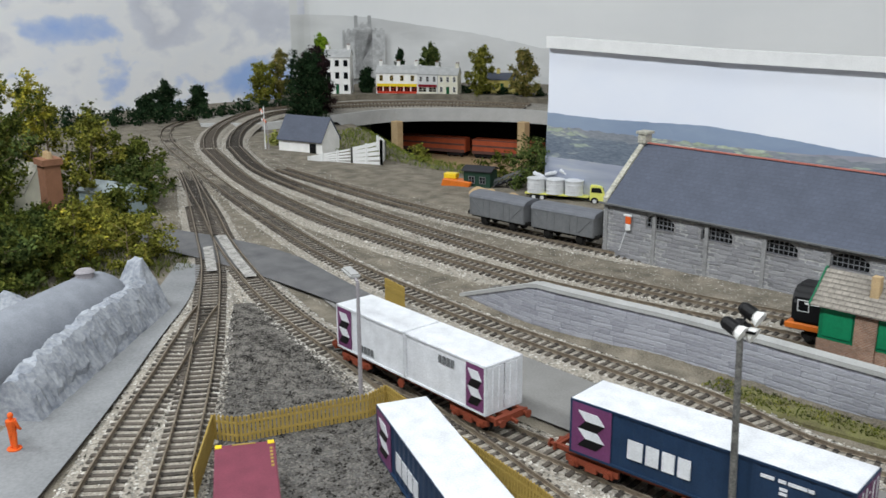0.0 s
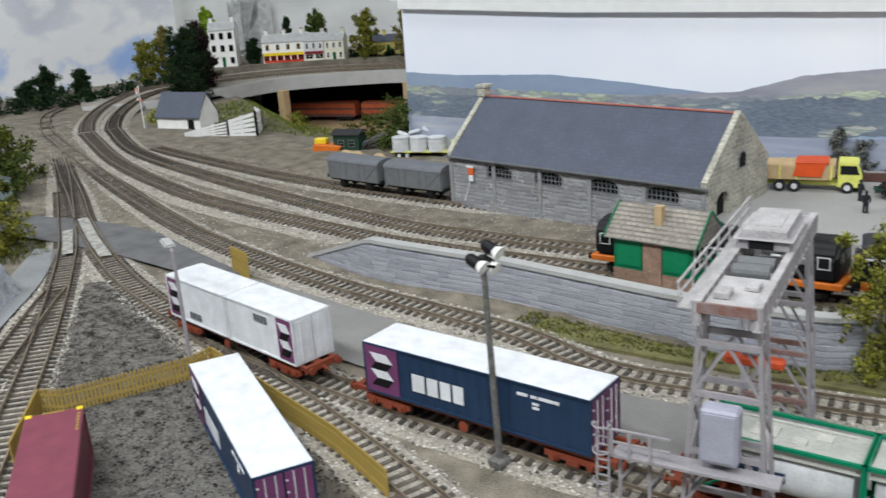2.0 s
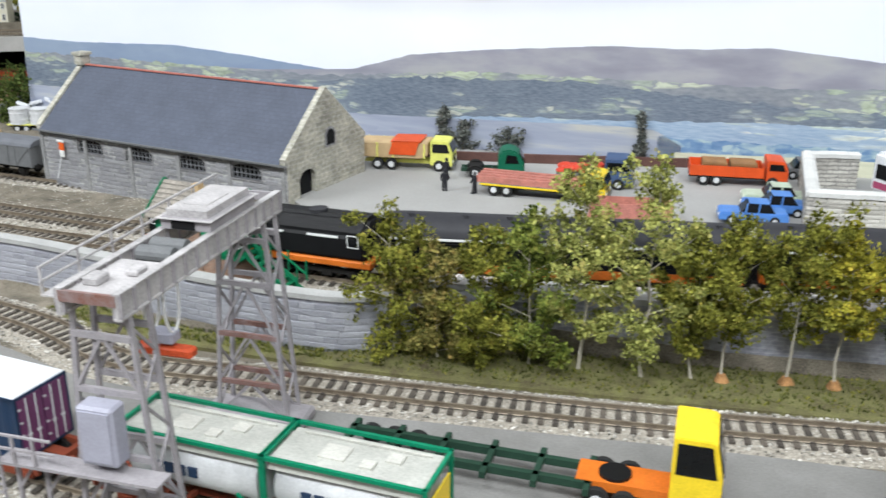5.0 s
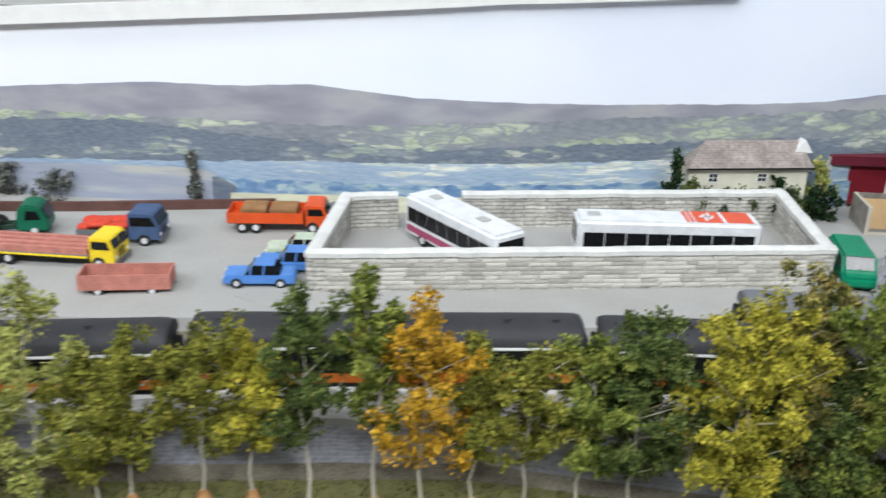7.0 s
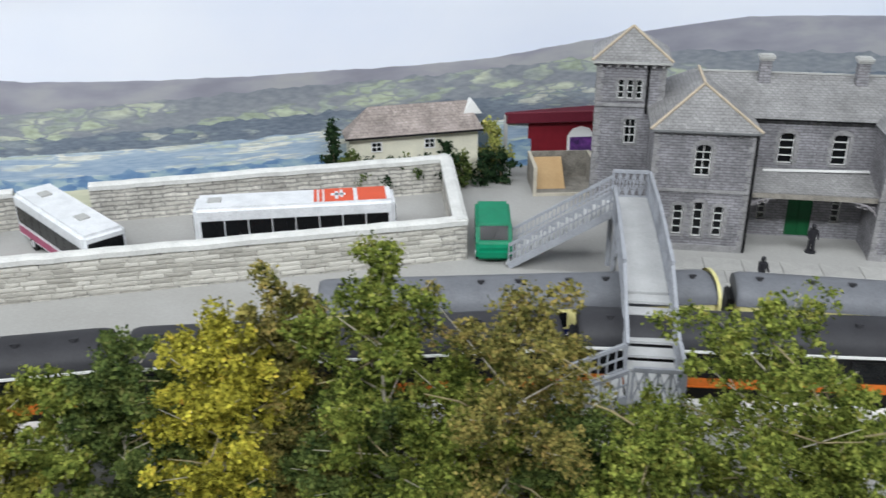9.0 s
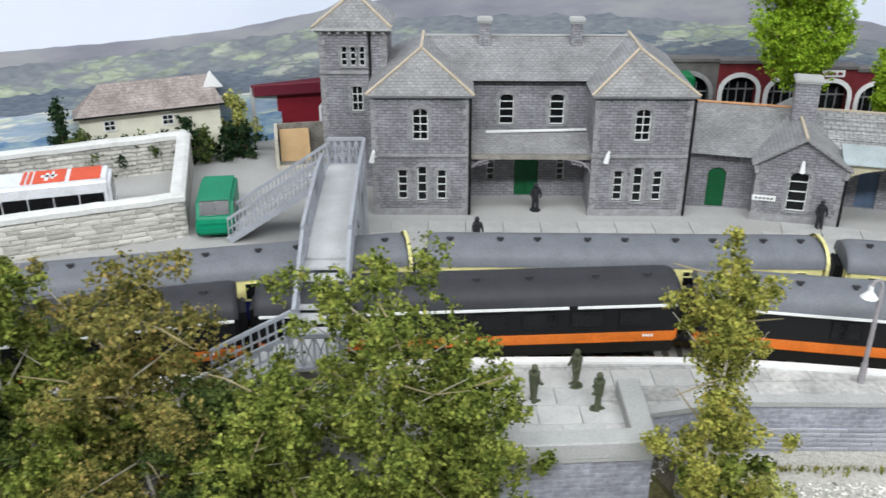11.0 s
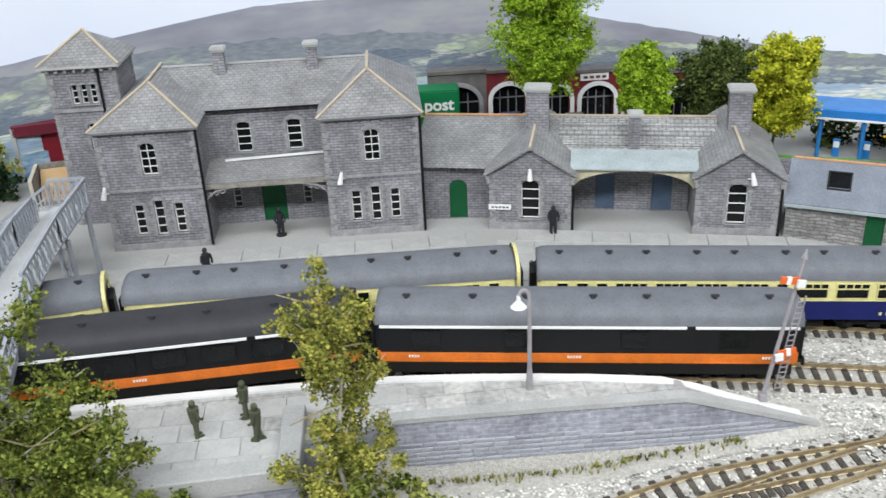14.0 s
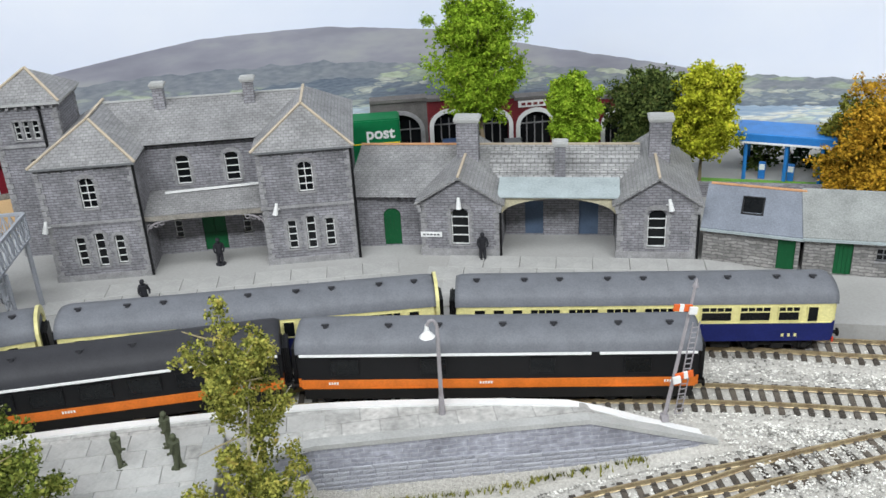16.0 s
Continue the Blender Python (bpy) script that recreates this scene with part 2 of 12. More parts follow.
def rod(bm, p, q, r, seg=8, r2=None, mi=0):
    p, q = Vector(p), Vector(q)
    d = q - p
    u = d.orthogonal().normalized()
    w = d.normalized().cross(u)
    r2 = r if r2 is None else r2
    a = [bm.verts.new(p + r * (math.cos(t) * u + math.sin(t) * w)) for t in [6.2832 * i / seg for i in range(seg)]]
    b = [bm.verts.new(q + r2 * (math.cos(t) * u + math.sin(t) * w)) for t in [6.2832 * i / seg for i in range(seg)]]
    fs = [bm.faces.new(a[::-1]), bm.faces.new(b)]
    for i in range(seg):
        fs.append(bm.faces.new((a[i], a[(i + 1) % seg], b[(i + 1) % seg], b[i])))
    for f in fs:
        f.material_index = mi
    return fs


def bar(bm, p, q, w, h=None, mi=0):
    """A square bar from p to q."""
    p, q = Vector(p), Vector(q)
    d = (q - p)
    L = d.length
    h = w if h is None else h
    m = Matrix.Translation(p) @ d.to_track_quat("X", "Z").to_matrix().to_4x4()
    return box(bm, 0, L, -w / 2, w / 2, -h / 2, h / 2, mi, m)


def metres_uv(ob):
    """Lays a map in metres on every face, along the face and up it."""
    me = ob.data
    uv = me.uv_layers.get("metres") or me.uv_layers.new(name="metres")
    for p in me.polygons:
        nrm = p.normal
        if abs(nrm.z) > 0.93:
            u, v = Vector((1, 0, 0)), Vector((0, 1, 0))
        else:
            u = Vector((-nrm.y, nrm.x, 0)).normalized()
            v = nrm.cross(u)
        for li in p.loop_indices:
            co = me.vertices[me.loops[li].vertex_index].co
            uv.data[li].uv = (co.dot(u), co.dot(v))
    return ob


def lerp_tab(x, tab):
    return float(np.interp(x, [a for a, _ in tab], [b for _, b in tab]))


def smooth_line(pts, step=0.01):
    """A Catmull-Rom line through plan points, resampled at even steps."""
    P = [Vector(p) for p in pts]
    P = [2 * P[0] - P[1]] + P + [2 * P[-1] - P[-2]]
    out = []
    for i in range(1, len(P) - 2):
        for k in range(40):
            t = k / 40
            a, b, c, d = P[i - 1], P[i], P[i + 1], P[i + 2]
            out.append(0.5 * (2 * b + (c - a) * t + (2 * a - 5 * b + 4 * c - d) * t * t + (3 * b - a - 3 * c + d) * t ** 3))
    out.append(P[-2])
    res, need, acc = [out[0]], step, 0.0
    for a, b in zip(out, out[1:]):
        L = (b - a).length
        while L > 0 and acc + L >= need:
            res.append(a + (b - a) * ((need - acc) / L))
            need += step
        acc += L
    return res


def parts(name, bm, material, parent, label=""):
    """Every separate piece of a mesh becomes an object of its own."""
    bm.faces.ensure_lookup_table()
    seen, out = set(), []
    for f in list(bm.faces):
        if f in seen:
            continue
        grp, todo = [], [f]
        seen.add(f)
        while todo:
            g = todo.pop()
            grp.append(g)
            for v in g.verts:
                for h in v.link_faces:
                    if h not in seen:
                        seen.add(h)
                        todo.append(h)
        nb, vm = bmesh.new(), {}
        for g in grp:
            for v in g.verts:
                if v not in vm:
                    vm[v] = nb.verts.new(v.co)
            nb.faces.new([vm[v] for v in g.verts])
        out.append(part(name, nb, material, parent, label))
    bm.free()
    return out


# ---- levels ----
WALL_LINE = [(-3.0, 0.30), (-0.6, 0.30), (-0.33, 0.215), (-0.297, 0.195), (-0.19, 0.182), (-0.12, 0.189), (-0.044, 0.198), (0.108, 0.203), (0.19, 0.216), (0.245, 0.262), (0.434, 0.316), (0.526, 0.345), (0.617, 0.371),
             (0.75, 0.379), (1.034, 0.386), (1.121, 0.389), (1.172, 0.4295), (1.331, 0.423), (1.405, 0.4215), (1.6, 0.34), (3.0, 0.1)]


def upper(x):
    return lerp_tab(x, [(-3, 0.004), (-0.25, 0.004), (0.1, 0.016), (0.3, 0.024), (1.2, 0.024), (1.45, 0.02), (3, 0.018)])


def climb(y):
    """The main line's rise from the level onto the viaduct."""
    k = min(1, max(0, (y - 0.5) / 0.26))
    return 0.004 + 0.0185 * k * k * (3 - 2 * k)


def lower(x):
    return lerp_tab(x, [(-3, 0.0), (1.05, 0.0), (1.18, -0.003), (1.264, -0.002), (1.317, 0.0045), (1.364, 0.01), (1.41, 0.0135), (1.5, 0.018), (3, 0.018)])


def level(x, y):
    return upper(x) if y > lerp_tab(x, WALL_LINE) else lower(x)

# ---- room ----
def room():
    bm = bmesh.new()
    box(bm, -3.2, 3.4, -2.6, -2.5, -1.0, 2.1)
    tagged(part("wall_south", bm, M["room_paint"]), "plain grey painted room wall", "wall", kind="structure")
    bm = bmesh.new()
    box(bm, -3.2, 3.4, 2.0, 2.1, -1.0, 2.1)
    tagged(part("wall_north", bm, M["white"]), "plain white painted room wall behind the layout", "wall", kind="structure")
    bm = bmesh.new()
    box(bm, -3.3, -3.2, -2.6, 2.1, -1.0, 2.1)
    tagged(part("wall_west", bm, M["room_paint"]), "plain white painted room wall", "wall", kind="structure")
    bm = bmesh.new()
    box(bm, 3.4, 3.5, -2.6, 2.1, -1.0, 2.1)
    tagged(part("wall_east", bm, M["room_paint"]), "plain white painted room wall", "wall", kind="structure")
    bm = bmesh.new()
    box(bm, -3.3, 3.5, -2.6, 2.1, 2.1, 2.15)
    tagged(part("ceiling", bm, M["room_paint"]), "plain grey ceiling", "ceiling", kind="structure")
    bm = bmesh.new()
    box(bm, -3.3, 3.5, -2.6, 2.1, -1.05, -1.0)
    tagged(part("floor", bm, M["concrete"]), "grey room floor below the layout", "floor", kind="structure")


room()

# ---- ground sheet of the layout ----
WELL = ((-1.30, 0.99), (-0.62, 0.80))


def ground_z(x, y):
    z = level(x, y)
    if x < -0.3 and lower(x) != upper(x):
        k = min(1, max(0, (y - 0.16) / 0.14))
        z = lower(x) + (upper(x) - lower(x)) * k
    # the land falls away to the lower deck behind the white cottage
    k = min(1, max(0, (y - (0.66 if x > -0.9 else 0.66 + (-0.9 - x) * 0.45)) / 0.16)) * min(1, max(0, (-0.55 - x) / 0.1))
    return z - 0.105 * k


def ground():
    xs = list(np.linspace(-2.0, 2.3, 260))
    offs = [-0.85, -0.6, -0.45, -0.35, -0.28, -0.22, -0.17, -0.13, -0.1, -0.07, -0.05, -0.03, -0.015, -0.003, 0.003, 0.015, 0.03, 0.05, 0.08, 0.11, 0.14, 0.18, 0.22, 0.26, 0.3, 0.34, 0.38, 0.42, 0.46, 0.5, 0.55, 0.6, 0.68, 0.76, 0.9, 1.1]
    bm = bmesh.new()
    g = []
    for x in xs:
        w = lerp_tab(x, WALL_LINE)
        g.append([bm.verts.new((x, w + o, ground_z(x, w + o) + (0.0012 * noise.noise((x * 40, o * 40, 0)) - 0.001))) for o in offs])
    for i in range(len(xs) - 1):
        for j in range(len(offs) - 1):
            bm.faces.new((g[i][j], g[i + 1][j], g[i + 1][j + 1], g[i][j + 1]))
    ob = part("ground", bm, [M["earth"], M["ballast_white"]])
    for p in ob.data.polygons:
        if p.center.x > 1.13 and p.center.y < 0.56:
            p.material_index = 1
    return tagged(ob, "scenic ground of fine grey-brown grit between the tracks", "ground", kind="structure")


ground()


def patch(name, pts, z, material, label, category, thick=0.002):
    bm = bmesh.new()
    extrude(bm, pts, "z", z - thick, z)
    ob = part(name, bm, material)
    metres_uv(ob)
    return tagged(ob, label, category, kind="structure")


def drape(name, a, b, dz, material, label, category, step=0.02, zf=None, skirt=0.0):
    """A strip of ground between two plan lines, following the level."""
    A, B = smooth_line(a, step), smooth_line(b, step)
    n = 60
    bm = bmesh.new()
    rows = []
    for i in range(n + 1):
        p, q = A[min(len(A) - 1, round(i * (len(A) - 1) / n))], B[min(len(B) - 1, round(i * (len(B) - 1) / n))]
        hz = zf or (lambda u, v: ground_z(u, v) + dz)
        rows.append([bm.verts.new((*(p.lerp(q, k / 4)), hz(*p.lerp(q, k / 4)))) for k in range(5)])
        if skirt:
            rows[-1].insert(0, bm.verts.new((*p, hz(*p) - skirt)))
    for r, s in zip(rows, rows[1:]):
        for k in range(len(r) - 1):
            bm.faces.new((r[k], s[k], s[k + 1], r[k + 1]))
    bmesh.ops.recalc_face_normals(bm, faces=bm.faces[:])
    if sum(f.normal.z for f in bm.faces) < 0:
        bmesh.ops.reverse_faces(bm, faces=bm.faces[:])
    return tagged(part(name, bm, material), label, category, kind="structure")


# ---- tracks ----
GAUGE = 0.0182
TRACKS = {
    "goods_loop": [(-1.66, 0.7), (-1.63, 0.62), (-1.54, 0.52), (-1.4, 0.445), (-1.25, 0.39), (-1.0, 0.315), (-0.779, 0.252), (-0.537, 0.19), (-0.389, 0.164), (-0.197, 0.149), (-0.009, 0.152), (0.093, 0.125 + 0.012), (0.193, 0.162), (0.297, 0.190), (0.425, 0.228), (0.594, 0.283), (0.8, 0.322), (1.0, 0.345), (1.2, 0.368), (1.31, 0.387), (1.36, 0.389), (1.42, 0.3895), (1.5, 0.394), (1.8, 0.415)],
    "container_siding": [(-1.05, 0.305), (-0.91, 0.245), (-0.76, 0.184), (-0.61, 0.12), (-0.42, 0.055), (-0.27, 0.022), (-0.15, 0.011), (-0.05, 0.011), (0.05, 0.018), (0.16, 0.028), (0.3, 0.045), (0.45, 0.07), (0.8, 0.13)],
    "crane_siding": [(-0.27, 0.022), (-0.15, -0.001), (-0.04, -0.021), (0.09, -0.05), (0.25, -0.095), (0.45, -0.15)],
    "yard_lead": [(-1.05, 0.3), (-0.938, 0.252), (-0.794, 0.185), (-0.653, 0.118), (-0.543, 0.064), (-0.427, -0.002), (-0.299, -0.08), (-0.21, -0.139), (-0.145, -0.184), (-0.02, -0.27)],
    "yard_siding": [(-0.427, -0.002), (-0.395, -0.032), (-0.316, -0.098), (-0.243, -0.161), (-0.174, -0.217), (-0.05, -0.31)],
    "up_curve": [(-1.16, 1.25), (-1.34, 1.15), (-1.45, 1.02), (-1.505, 0.89), (-1.52, 0.77), (-1.495, 0.665), (-1.43, 0.575), (-1.33, 0.5), (-1.213, 0.435)],
    "down_curve": [(-1.13, 1.2), (-1.29, 1.105), (-1.39, 0.99), (-1.44, 0.88), (-1.455, 0.77), (-1.43, 0.68), (-1.37, 0.6), (-1.29, 0.535), (-1.2, 0.48)],
    "up_main": [(-1.213, 0.435), (-0.913, 0.329), (-0.659, 0.272), (-0.513, 0.258), (-0.32, 0.258), (-0.166, 0.262), (0.0, 0.275), (0.15, 0.283), (0.26, 0.302), (0.39, 0.347), (0.493, 0.391), (0.626, 0.43), (0.8, 0.469), (0.92, 0.491), (1.016, 0.5), (1.1, 0.502), (1.18, 0.496), (1.3, 0.478), (1.415, 0.455), (1.508, 0.428), (1.75, 0.348)],
    "down_main": [(-1.2, 0.48), (-0.948, 0.385), (-0.642, 0.335), (-0.341, 0.308), (-0.136, 0.312), (0.0, 0.325), (0.15, 0.335), (0.26, 0.352), (0.39, 0.398), (0.493, 0.439), (0.626, 0.478), (0.8, 0.52), (0.92, 0.542), (1.0, 0.55), (1.15, 0.551), (1.3, 0.535), (1.445, 0.512), (1.535, 0.483), (1.8, 0.4)],
    "shed_road": [(-0.95, 0.42), (-0.8, 0.405), (-0.6, 0.392), (-0.45, 0.393), (-0.28, 0.408), (-0.2, 0.42)],
    "junction_road": [(1.2, 0.346), (1.3, 0.3665), (1.349, 0.3752), (1.383, 0.3805), (1.42, 0.387), (1.47, 0.392)],
}
LINES = {k: smooth_line(v, 0.0086) for k, v in TRACKS.items()}
RAIL_Z = 0.0062


def tangent(L, i):
    a, b = L[max(0, i - 1)], L[min(len(L) - 1, i + 1)]
    return (b - a).normalized()


def tz(x, y, key):
    if key in ("up_curve", "down_curve"):
        return climb(y)
    return {"up_main": upper, "down_main": upper, "shed_road": lambda q: 0.004}.get(key, lower)(x) if key != "shed_road" else 0.003


def sweep(bm, L, prof, zf, side=0.0):
    """Runs a profile of (offset, height) along a plan line."""
    rings = []
    for i, p in enumerate(L):
        t = tangent(L, i)
        nrm = Vector((-t.y, t.x))
        z = zf(p)
        rings.append([bm.verts.new((*(p + nrm * (side + o)), z + h)) for o, h in prof])
    for r, s in zip(rings, rings[1:]):
        for k in range(len(prof) - 1):
            bm.faces.new((r[k], s[k], s[k + 1], r[k + 1]))
    return rings


def sleeper_mesh():
    bm = bmesh.new()
    box(bm, -0.0017, 0.0017, -0.0155, 0.0155, 0, 0.0022)
    for s in (-1, 1):
        box(bm, -0.0013, 0.0013, s * GAUGE / 2 - 0.002, s * GAUGE / 2 + 0.002, 0.0022, 0.0029)
    me = bpy.data.meshes.new("sleeper")
    bm.to_mesh(me)
    bm.free()
    me.materials.append(M["sleeper"])
    return me


SLEEPER = sleeper_mesh()


def lay_track(key, label):
    L = LINES[key]
    zf = lambda p: tz(p.x, p.y, key)
    bm = bmesh.new()
    w = 0.021
    sweep(bm, L, [(w + 0.007, -0.003), (w, 0.0012), (0.01, 0.0021), (-0.01, 0.0021), (-w, 0.0012), (-w - 0.007, -0.003)], zf)
    bed = part("ballast", bm, [M["ballast"], M["ballast_white"]])
    for q in bed.data.polygons:
        q.material_index = 1 if q.center.x > 1.12 else 0
    e = thing("railway_track", at(0, 0), label, "track", "tracks")
    bed.parent = e
    for s in (-1, 1):
        bm = bmesh.new()
        c = s * GAUGE / 2
        sweep(bm, L, [(c + .0008, .0032), (c + .0004, .0036), (c + .0004, .0052), (c + .0006, .0056), (c + .0006, RAIL_Z), (c - .0006, RAIL_Z), (c - .0006, .0056), (c - .0004, .0052), (c - .0004, .0036), (c - .0008, .0032)], zf)
        ra = part("rail", bm, [M["rail"], M["rail_bright"]], e)
        for q in ra.data.polygons:
            q.material_index = 1 if q.center.x > 1.05 else 0
    return e


TRACK_THINGS = {}
for key, lab in (("goods_loop", "single model railway track on pale ballast with dark sleepers"), ("container_siding", "siding track of brown rails under container wagons"), ("crane_siding", "siding track beside the crane on dirty ballast"),
                 ("yard_lead", "yard track with brown rails crossing the tarmac"), ("yard_siding", "yard track joining its neighbour at a turnout"), ("up_main", "curved main line track through the station"),
                 ("down_main", "curved main line track along the station platform"), ("up_curve", "main line track curving onto the viaduct"), ("down_curve", "inner main line track curving onto the viaduct"), ("shed_road", "short siding track ending at the goods shed"), ("junction_road", "track in pale ballast leading out of a turnout")):
    TRACK_THINGS[key] = lay_track(key, lab)

def yard_z(x, y):
    return lerp_tab(x, [(-0.3, 0.024), (0.1, 0.0285), (0.38, 0.0338), (0.5, 0.0338)])


# ---- surfaces ----
drape("cinder_yard", [(-0.42, 0.02), (-0.36, -0.01), (-0.27, -0.075), (-0.19, -0.13), (-0.1, -0.2), (0.05, -0.3)], [(-0.41, 0.03), (-0.3, 0.005), (-0.2, -0.02), (-0.1, -0.035), (0.05, -0.08), (0.3, -0.2)], 0.0012, M["cinder"], "dark cinder yard surface between the sidings", "yard")
drape("tarmac_crossing", [(-0.74, 0.05), (-0.66, 0.055), (-0.55, 0.075), (-0.45, 0.085), (-0.3, 0.09)], [(-0.72, 0.11), (-0.62, 0.14), (-0.52, 0.152), (-0.42, 0.138), (-0.3, 0.12)], 0.0034, M["tarmac"], "dark worn tarmac road crossing the tracks on the level", "road")
drape("crossing_boards", [(-0.645, 0.128), (-0.56, 0.095), (-0.47, 0.064)], [(-0.641, 0.139), (-0.556, 0.106), (-0.466, 0.075)], 0.0056, M["worn_white"], "worn white boards between the rails of the crossing", "crossing")
drape("crossing_boards", [(-0.61, 0.092), (-0.56, 0.067), (-0.52, 0.047)], [(-0.606, 0.102), (-0.556, 0.077), (-0.516, 0.057)], 0.0056, M["worn_white"], "worn white boards between the yard rails", "crossing")
drape("goods_road", [(-0.4, 0.095), (-0.25, 0.06), (-0.1, 0.045), (0.1, 0.058), (0.3, 0.078), (0.5, 0.105), (0.8, 0.17)], [(-0.35, 0.118), (-0.2, 0.122), (0.0, 0.118), (0.1, 0.113), (0.25, 0.15), (0.5, 0.225), (0.8, 0.29)], 0.0016, M["road"], "pale grey concrete roadway between container siding and loop", "road")
drape("concrete_strip", [(-0.58, 0.045), (-0.5, -0.02), (-0.43, -0.08), (-0.33, -0.19), (-0.2, -0.33)], [(-0.555, 0.06), (-0.46, -0.005), (-0.38, -0.075), (-0.27, -0.17), (-0.13, -0.3)], 0.003, M["lane"], "pale concrete roadway beside the yard track", "road")
drape("grass_verge", [(0.0, 0.17), (0.048, 0.167), (0.168, 0.187), (0.279, 0.213), (0.382, 0.243), (0.478, 0.272), (0.591, 0.305), (0.8, 0.345), (1.0, 0.367), (1.15, 0.385)], [(0.0, 0.1945), (0.06, 0.1965), (0.12, 0.199), (0.165, 0.204), (0.2, 0.213), (0.235, 0.236), (0.26, 0.258), (0.434, 0.312), (0.526, 0.341), (0.617, 0.367), (0.75, 0.375), (1.034, 0.382), (1.15, 0.40)], 0.0015, M["grass"], "rough green grass verge with tufts along the wall foot", "grass", skirt=0.006)
drape("goods_yard", [(-0.285, 0.53), (-0.1, 0.53), (0.045, 0.4), (0.2, 0.41), (0.32, 0.435), (0.46, 0.475)], [(-0.285, 0.63), (-0.1, 0.66), (0.06, 0.68), (0.2, 0.69), (0.32, 0.71), (0.46, 0.74)], 0.004, M["yard"], "worn grey hardstanding of the goods yard", "yard", zf=yard_z, skirt=0.02)
patch("forecourt", [(0.40, 0.495), (0.46, 0.475), (0.62, 0.512), (0.8, 0.554), (0.92, 0.574), (1.0, 0.579), (1.15, 0.576), (1.3, 0.556), (1.42, 0.531), (1.53, 0.5), (1.75, 0.43), (2.2, 0.3), (2.2, 1.0), (1.0, 1.0), (0.40, 0.8)], 0.0345, M["yard"], "grey paved ground around the bus yard and station", "paving", 0.02)

# ---- station platforms ----
FRONT = [(0.245, 0.264), (0.434, 0.316), (0.526, 0.345), (0.617, 0.371), (0.75, 0.379), (1.034, 0.386), (1.121, 0.389), (1.123, 0.42), (1.172, 0.4295), (1.257, 0.4265), (1.327, 0.423), (1.362, 0.422), (1.403, 0.4215)]
EDGE = [(0.249, 0.281), (0.332, 0.305), (0.389, 0.325), (0.493, 0.369), (0.626, 0.408), (0.8, 0.446), (0.92, 0.465), (1.016, 0.472), (1.096, 0.472), (1.18, 0.468), (1.272, 0.4535), (1.341, 0.437), (1.374, 0.431), (1.414, 0.427)]
PLAT = 0.041


def island_platform():
    e = thing("island_platform", at(0, 0), "grey stone-faced island platform with white edge and sloping end", "platform", kind="structure")
    top = lambda x: PLAT if x < 1.327 else PLAT - 0.028 * (x - 1.327) / 0.087
    bm = bmesh.new()
    F = [Vector(p) for p in FRONT]
    Bk = smooth_line(EDGE, 0.02)
    fl = [bm.verts.new((*p, lower(p.x) - 0.004)) for p in F]
    ft = [bm.verts.new((*p, top(p.x) - 0.001)) for p in F]
    for i in range(len(F) - 1):
        bm.faces.new((fl[i], fl[i + 1], ft[i + 1], ft[i]))
    bl = [bm.verts.new((*p, upper(p.x) - 0.004)) for p in Bk]
    bt = [bm.verts.new((*p, top(p.x) - 0.001)) for p in Bk]
    for i in range(len(Bk) - 1):
        bm.faces.new((bl[i + 1], bl[i], bt[i], bt[i + 1]))
    bm.faces.new((fl[0], ft[0], bt[0], bl[0]))
    bm.faces.new((fl[-1], bl[-1], bt[-1], ft[-1]))
    metres_uv(part("stone_face", bm, M["plat_wall"], e))
    # paving laid between front and back
    bm = bmesh.new()
    Fs = [p for a, b in zip(F, F[1:]) for p in [a.lerp(b, k / 8) for k in range(8)]] + [F[-1]]
    def back_y(x):
        return float(np.interp(x, [p.x for p in Bk], [p.y for p in Bk]))
    prev = None
    for p in Fs:
        q = Vector((p.x, max(back_y(p.x), p.y + 0.004)))
        row = [bm.verts.new((*(p.lerp(q, k / 3)), top(p.x))) for k in range(4)]
        if prev and (row[0].co - prev[0].co).length > 1e-5:
            for k in range(3):
                bm.faces.new((prev[k], row[k], row[k + 1], prev[k + 1]))
        prev = row
    metres_uv(part("paving", bm, M["flags"], e))
    bm = bmesh.new()
    sweep(bm, Bk, [(0.001, -0.003), (0.001, 0.0012), (-0.0045, 0.0012), (-0.0045, -0.0005)], lambda p: top(p.x))
    part("edge_coping", bm, M["white"], e, "white painted platform edge")
    bm = bmesh.new()
    Fo = [p for p in F[7:]]
    sweep(bm, Fo, [(-0.0012, -0.002), (-0.0012, 0.001), (0.006, 0.001)], lambda p: top(p.x))
    sweep(bm, F[:7], [(-0.0012, -0.003), (-0.0012, 0.001), (0.009, 0.001)], lambda p: top(p.x))
    part("front_coping", bm, M["concrete"], e)
    # low parapet round the wide end of the platform
    bm = bmesh.new()
    extrude(bm, [(0.72, 0.3765), (1.034, 0.3845), (1.1225, 0.3872), (1.1245, 0.4405), (1.1125, 0.4405), (1.1115, 0.3985), (1.034, 0.396), (0.72, 0.388)], "z", PLAT - 0.001, PLAT + 0.0085)
    bevel_all(bm, 0.0006)
    part("parapet", bm, M["concrete"], e, "low rendered parapet")


island_platform()


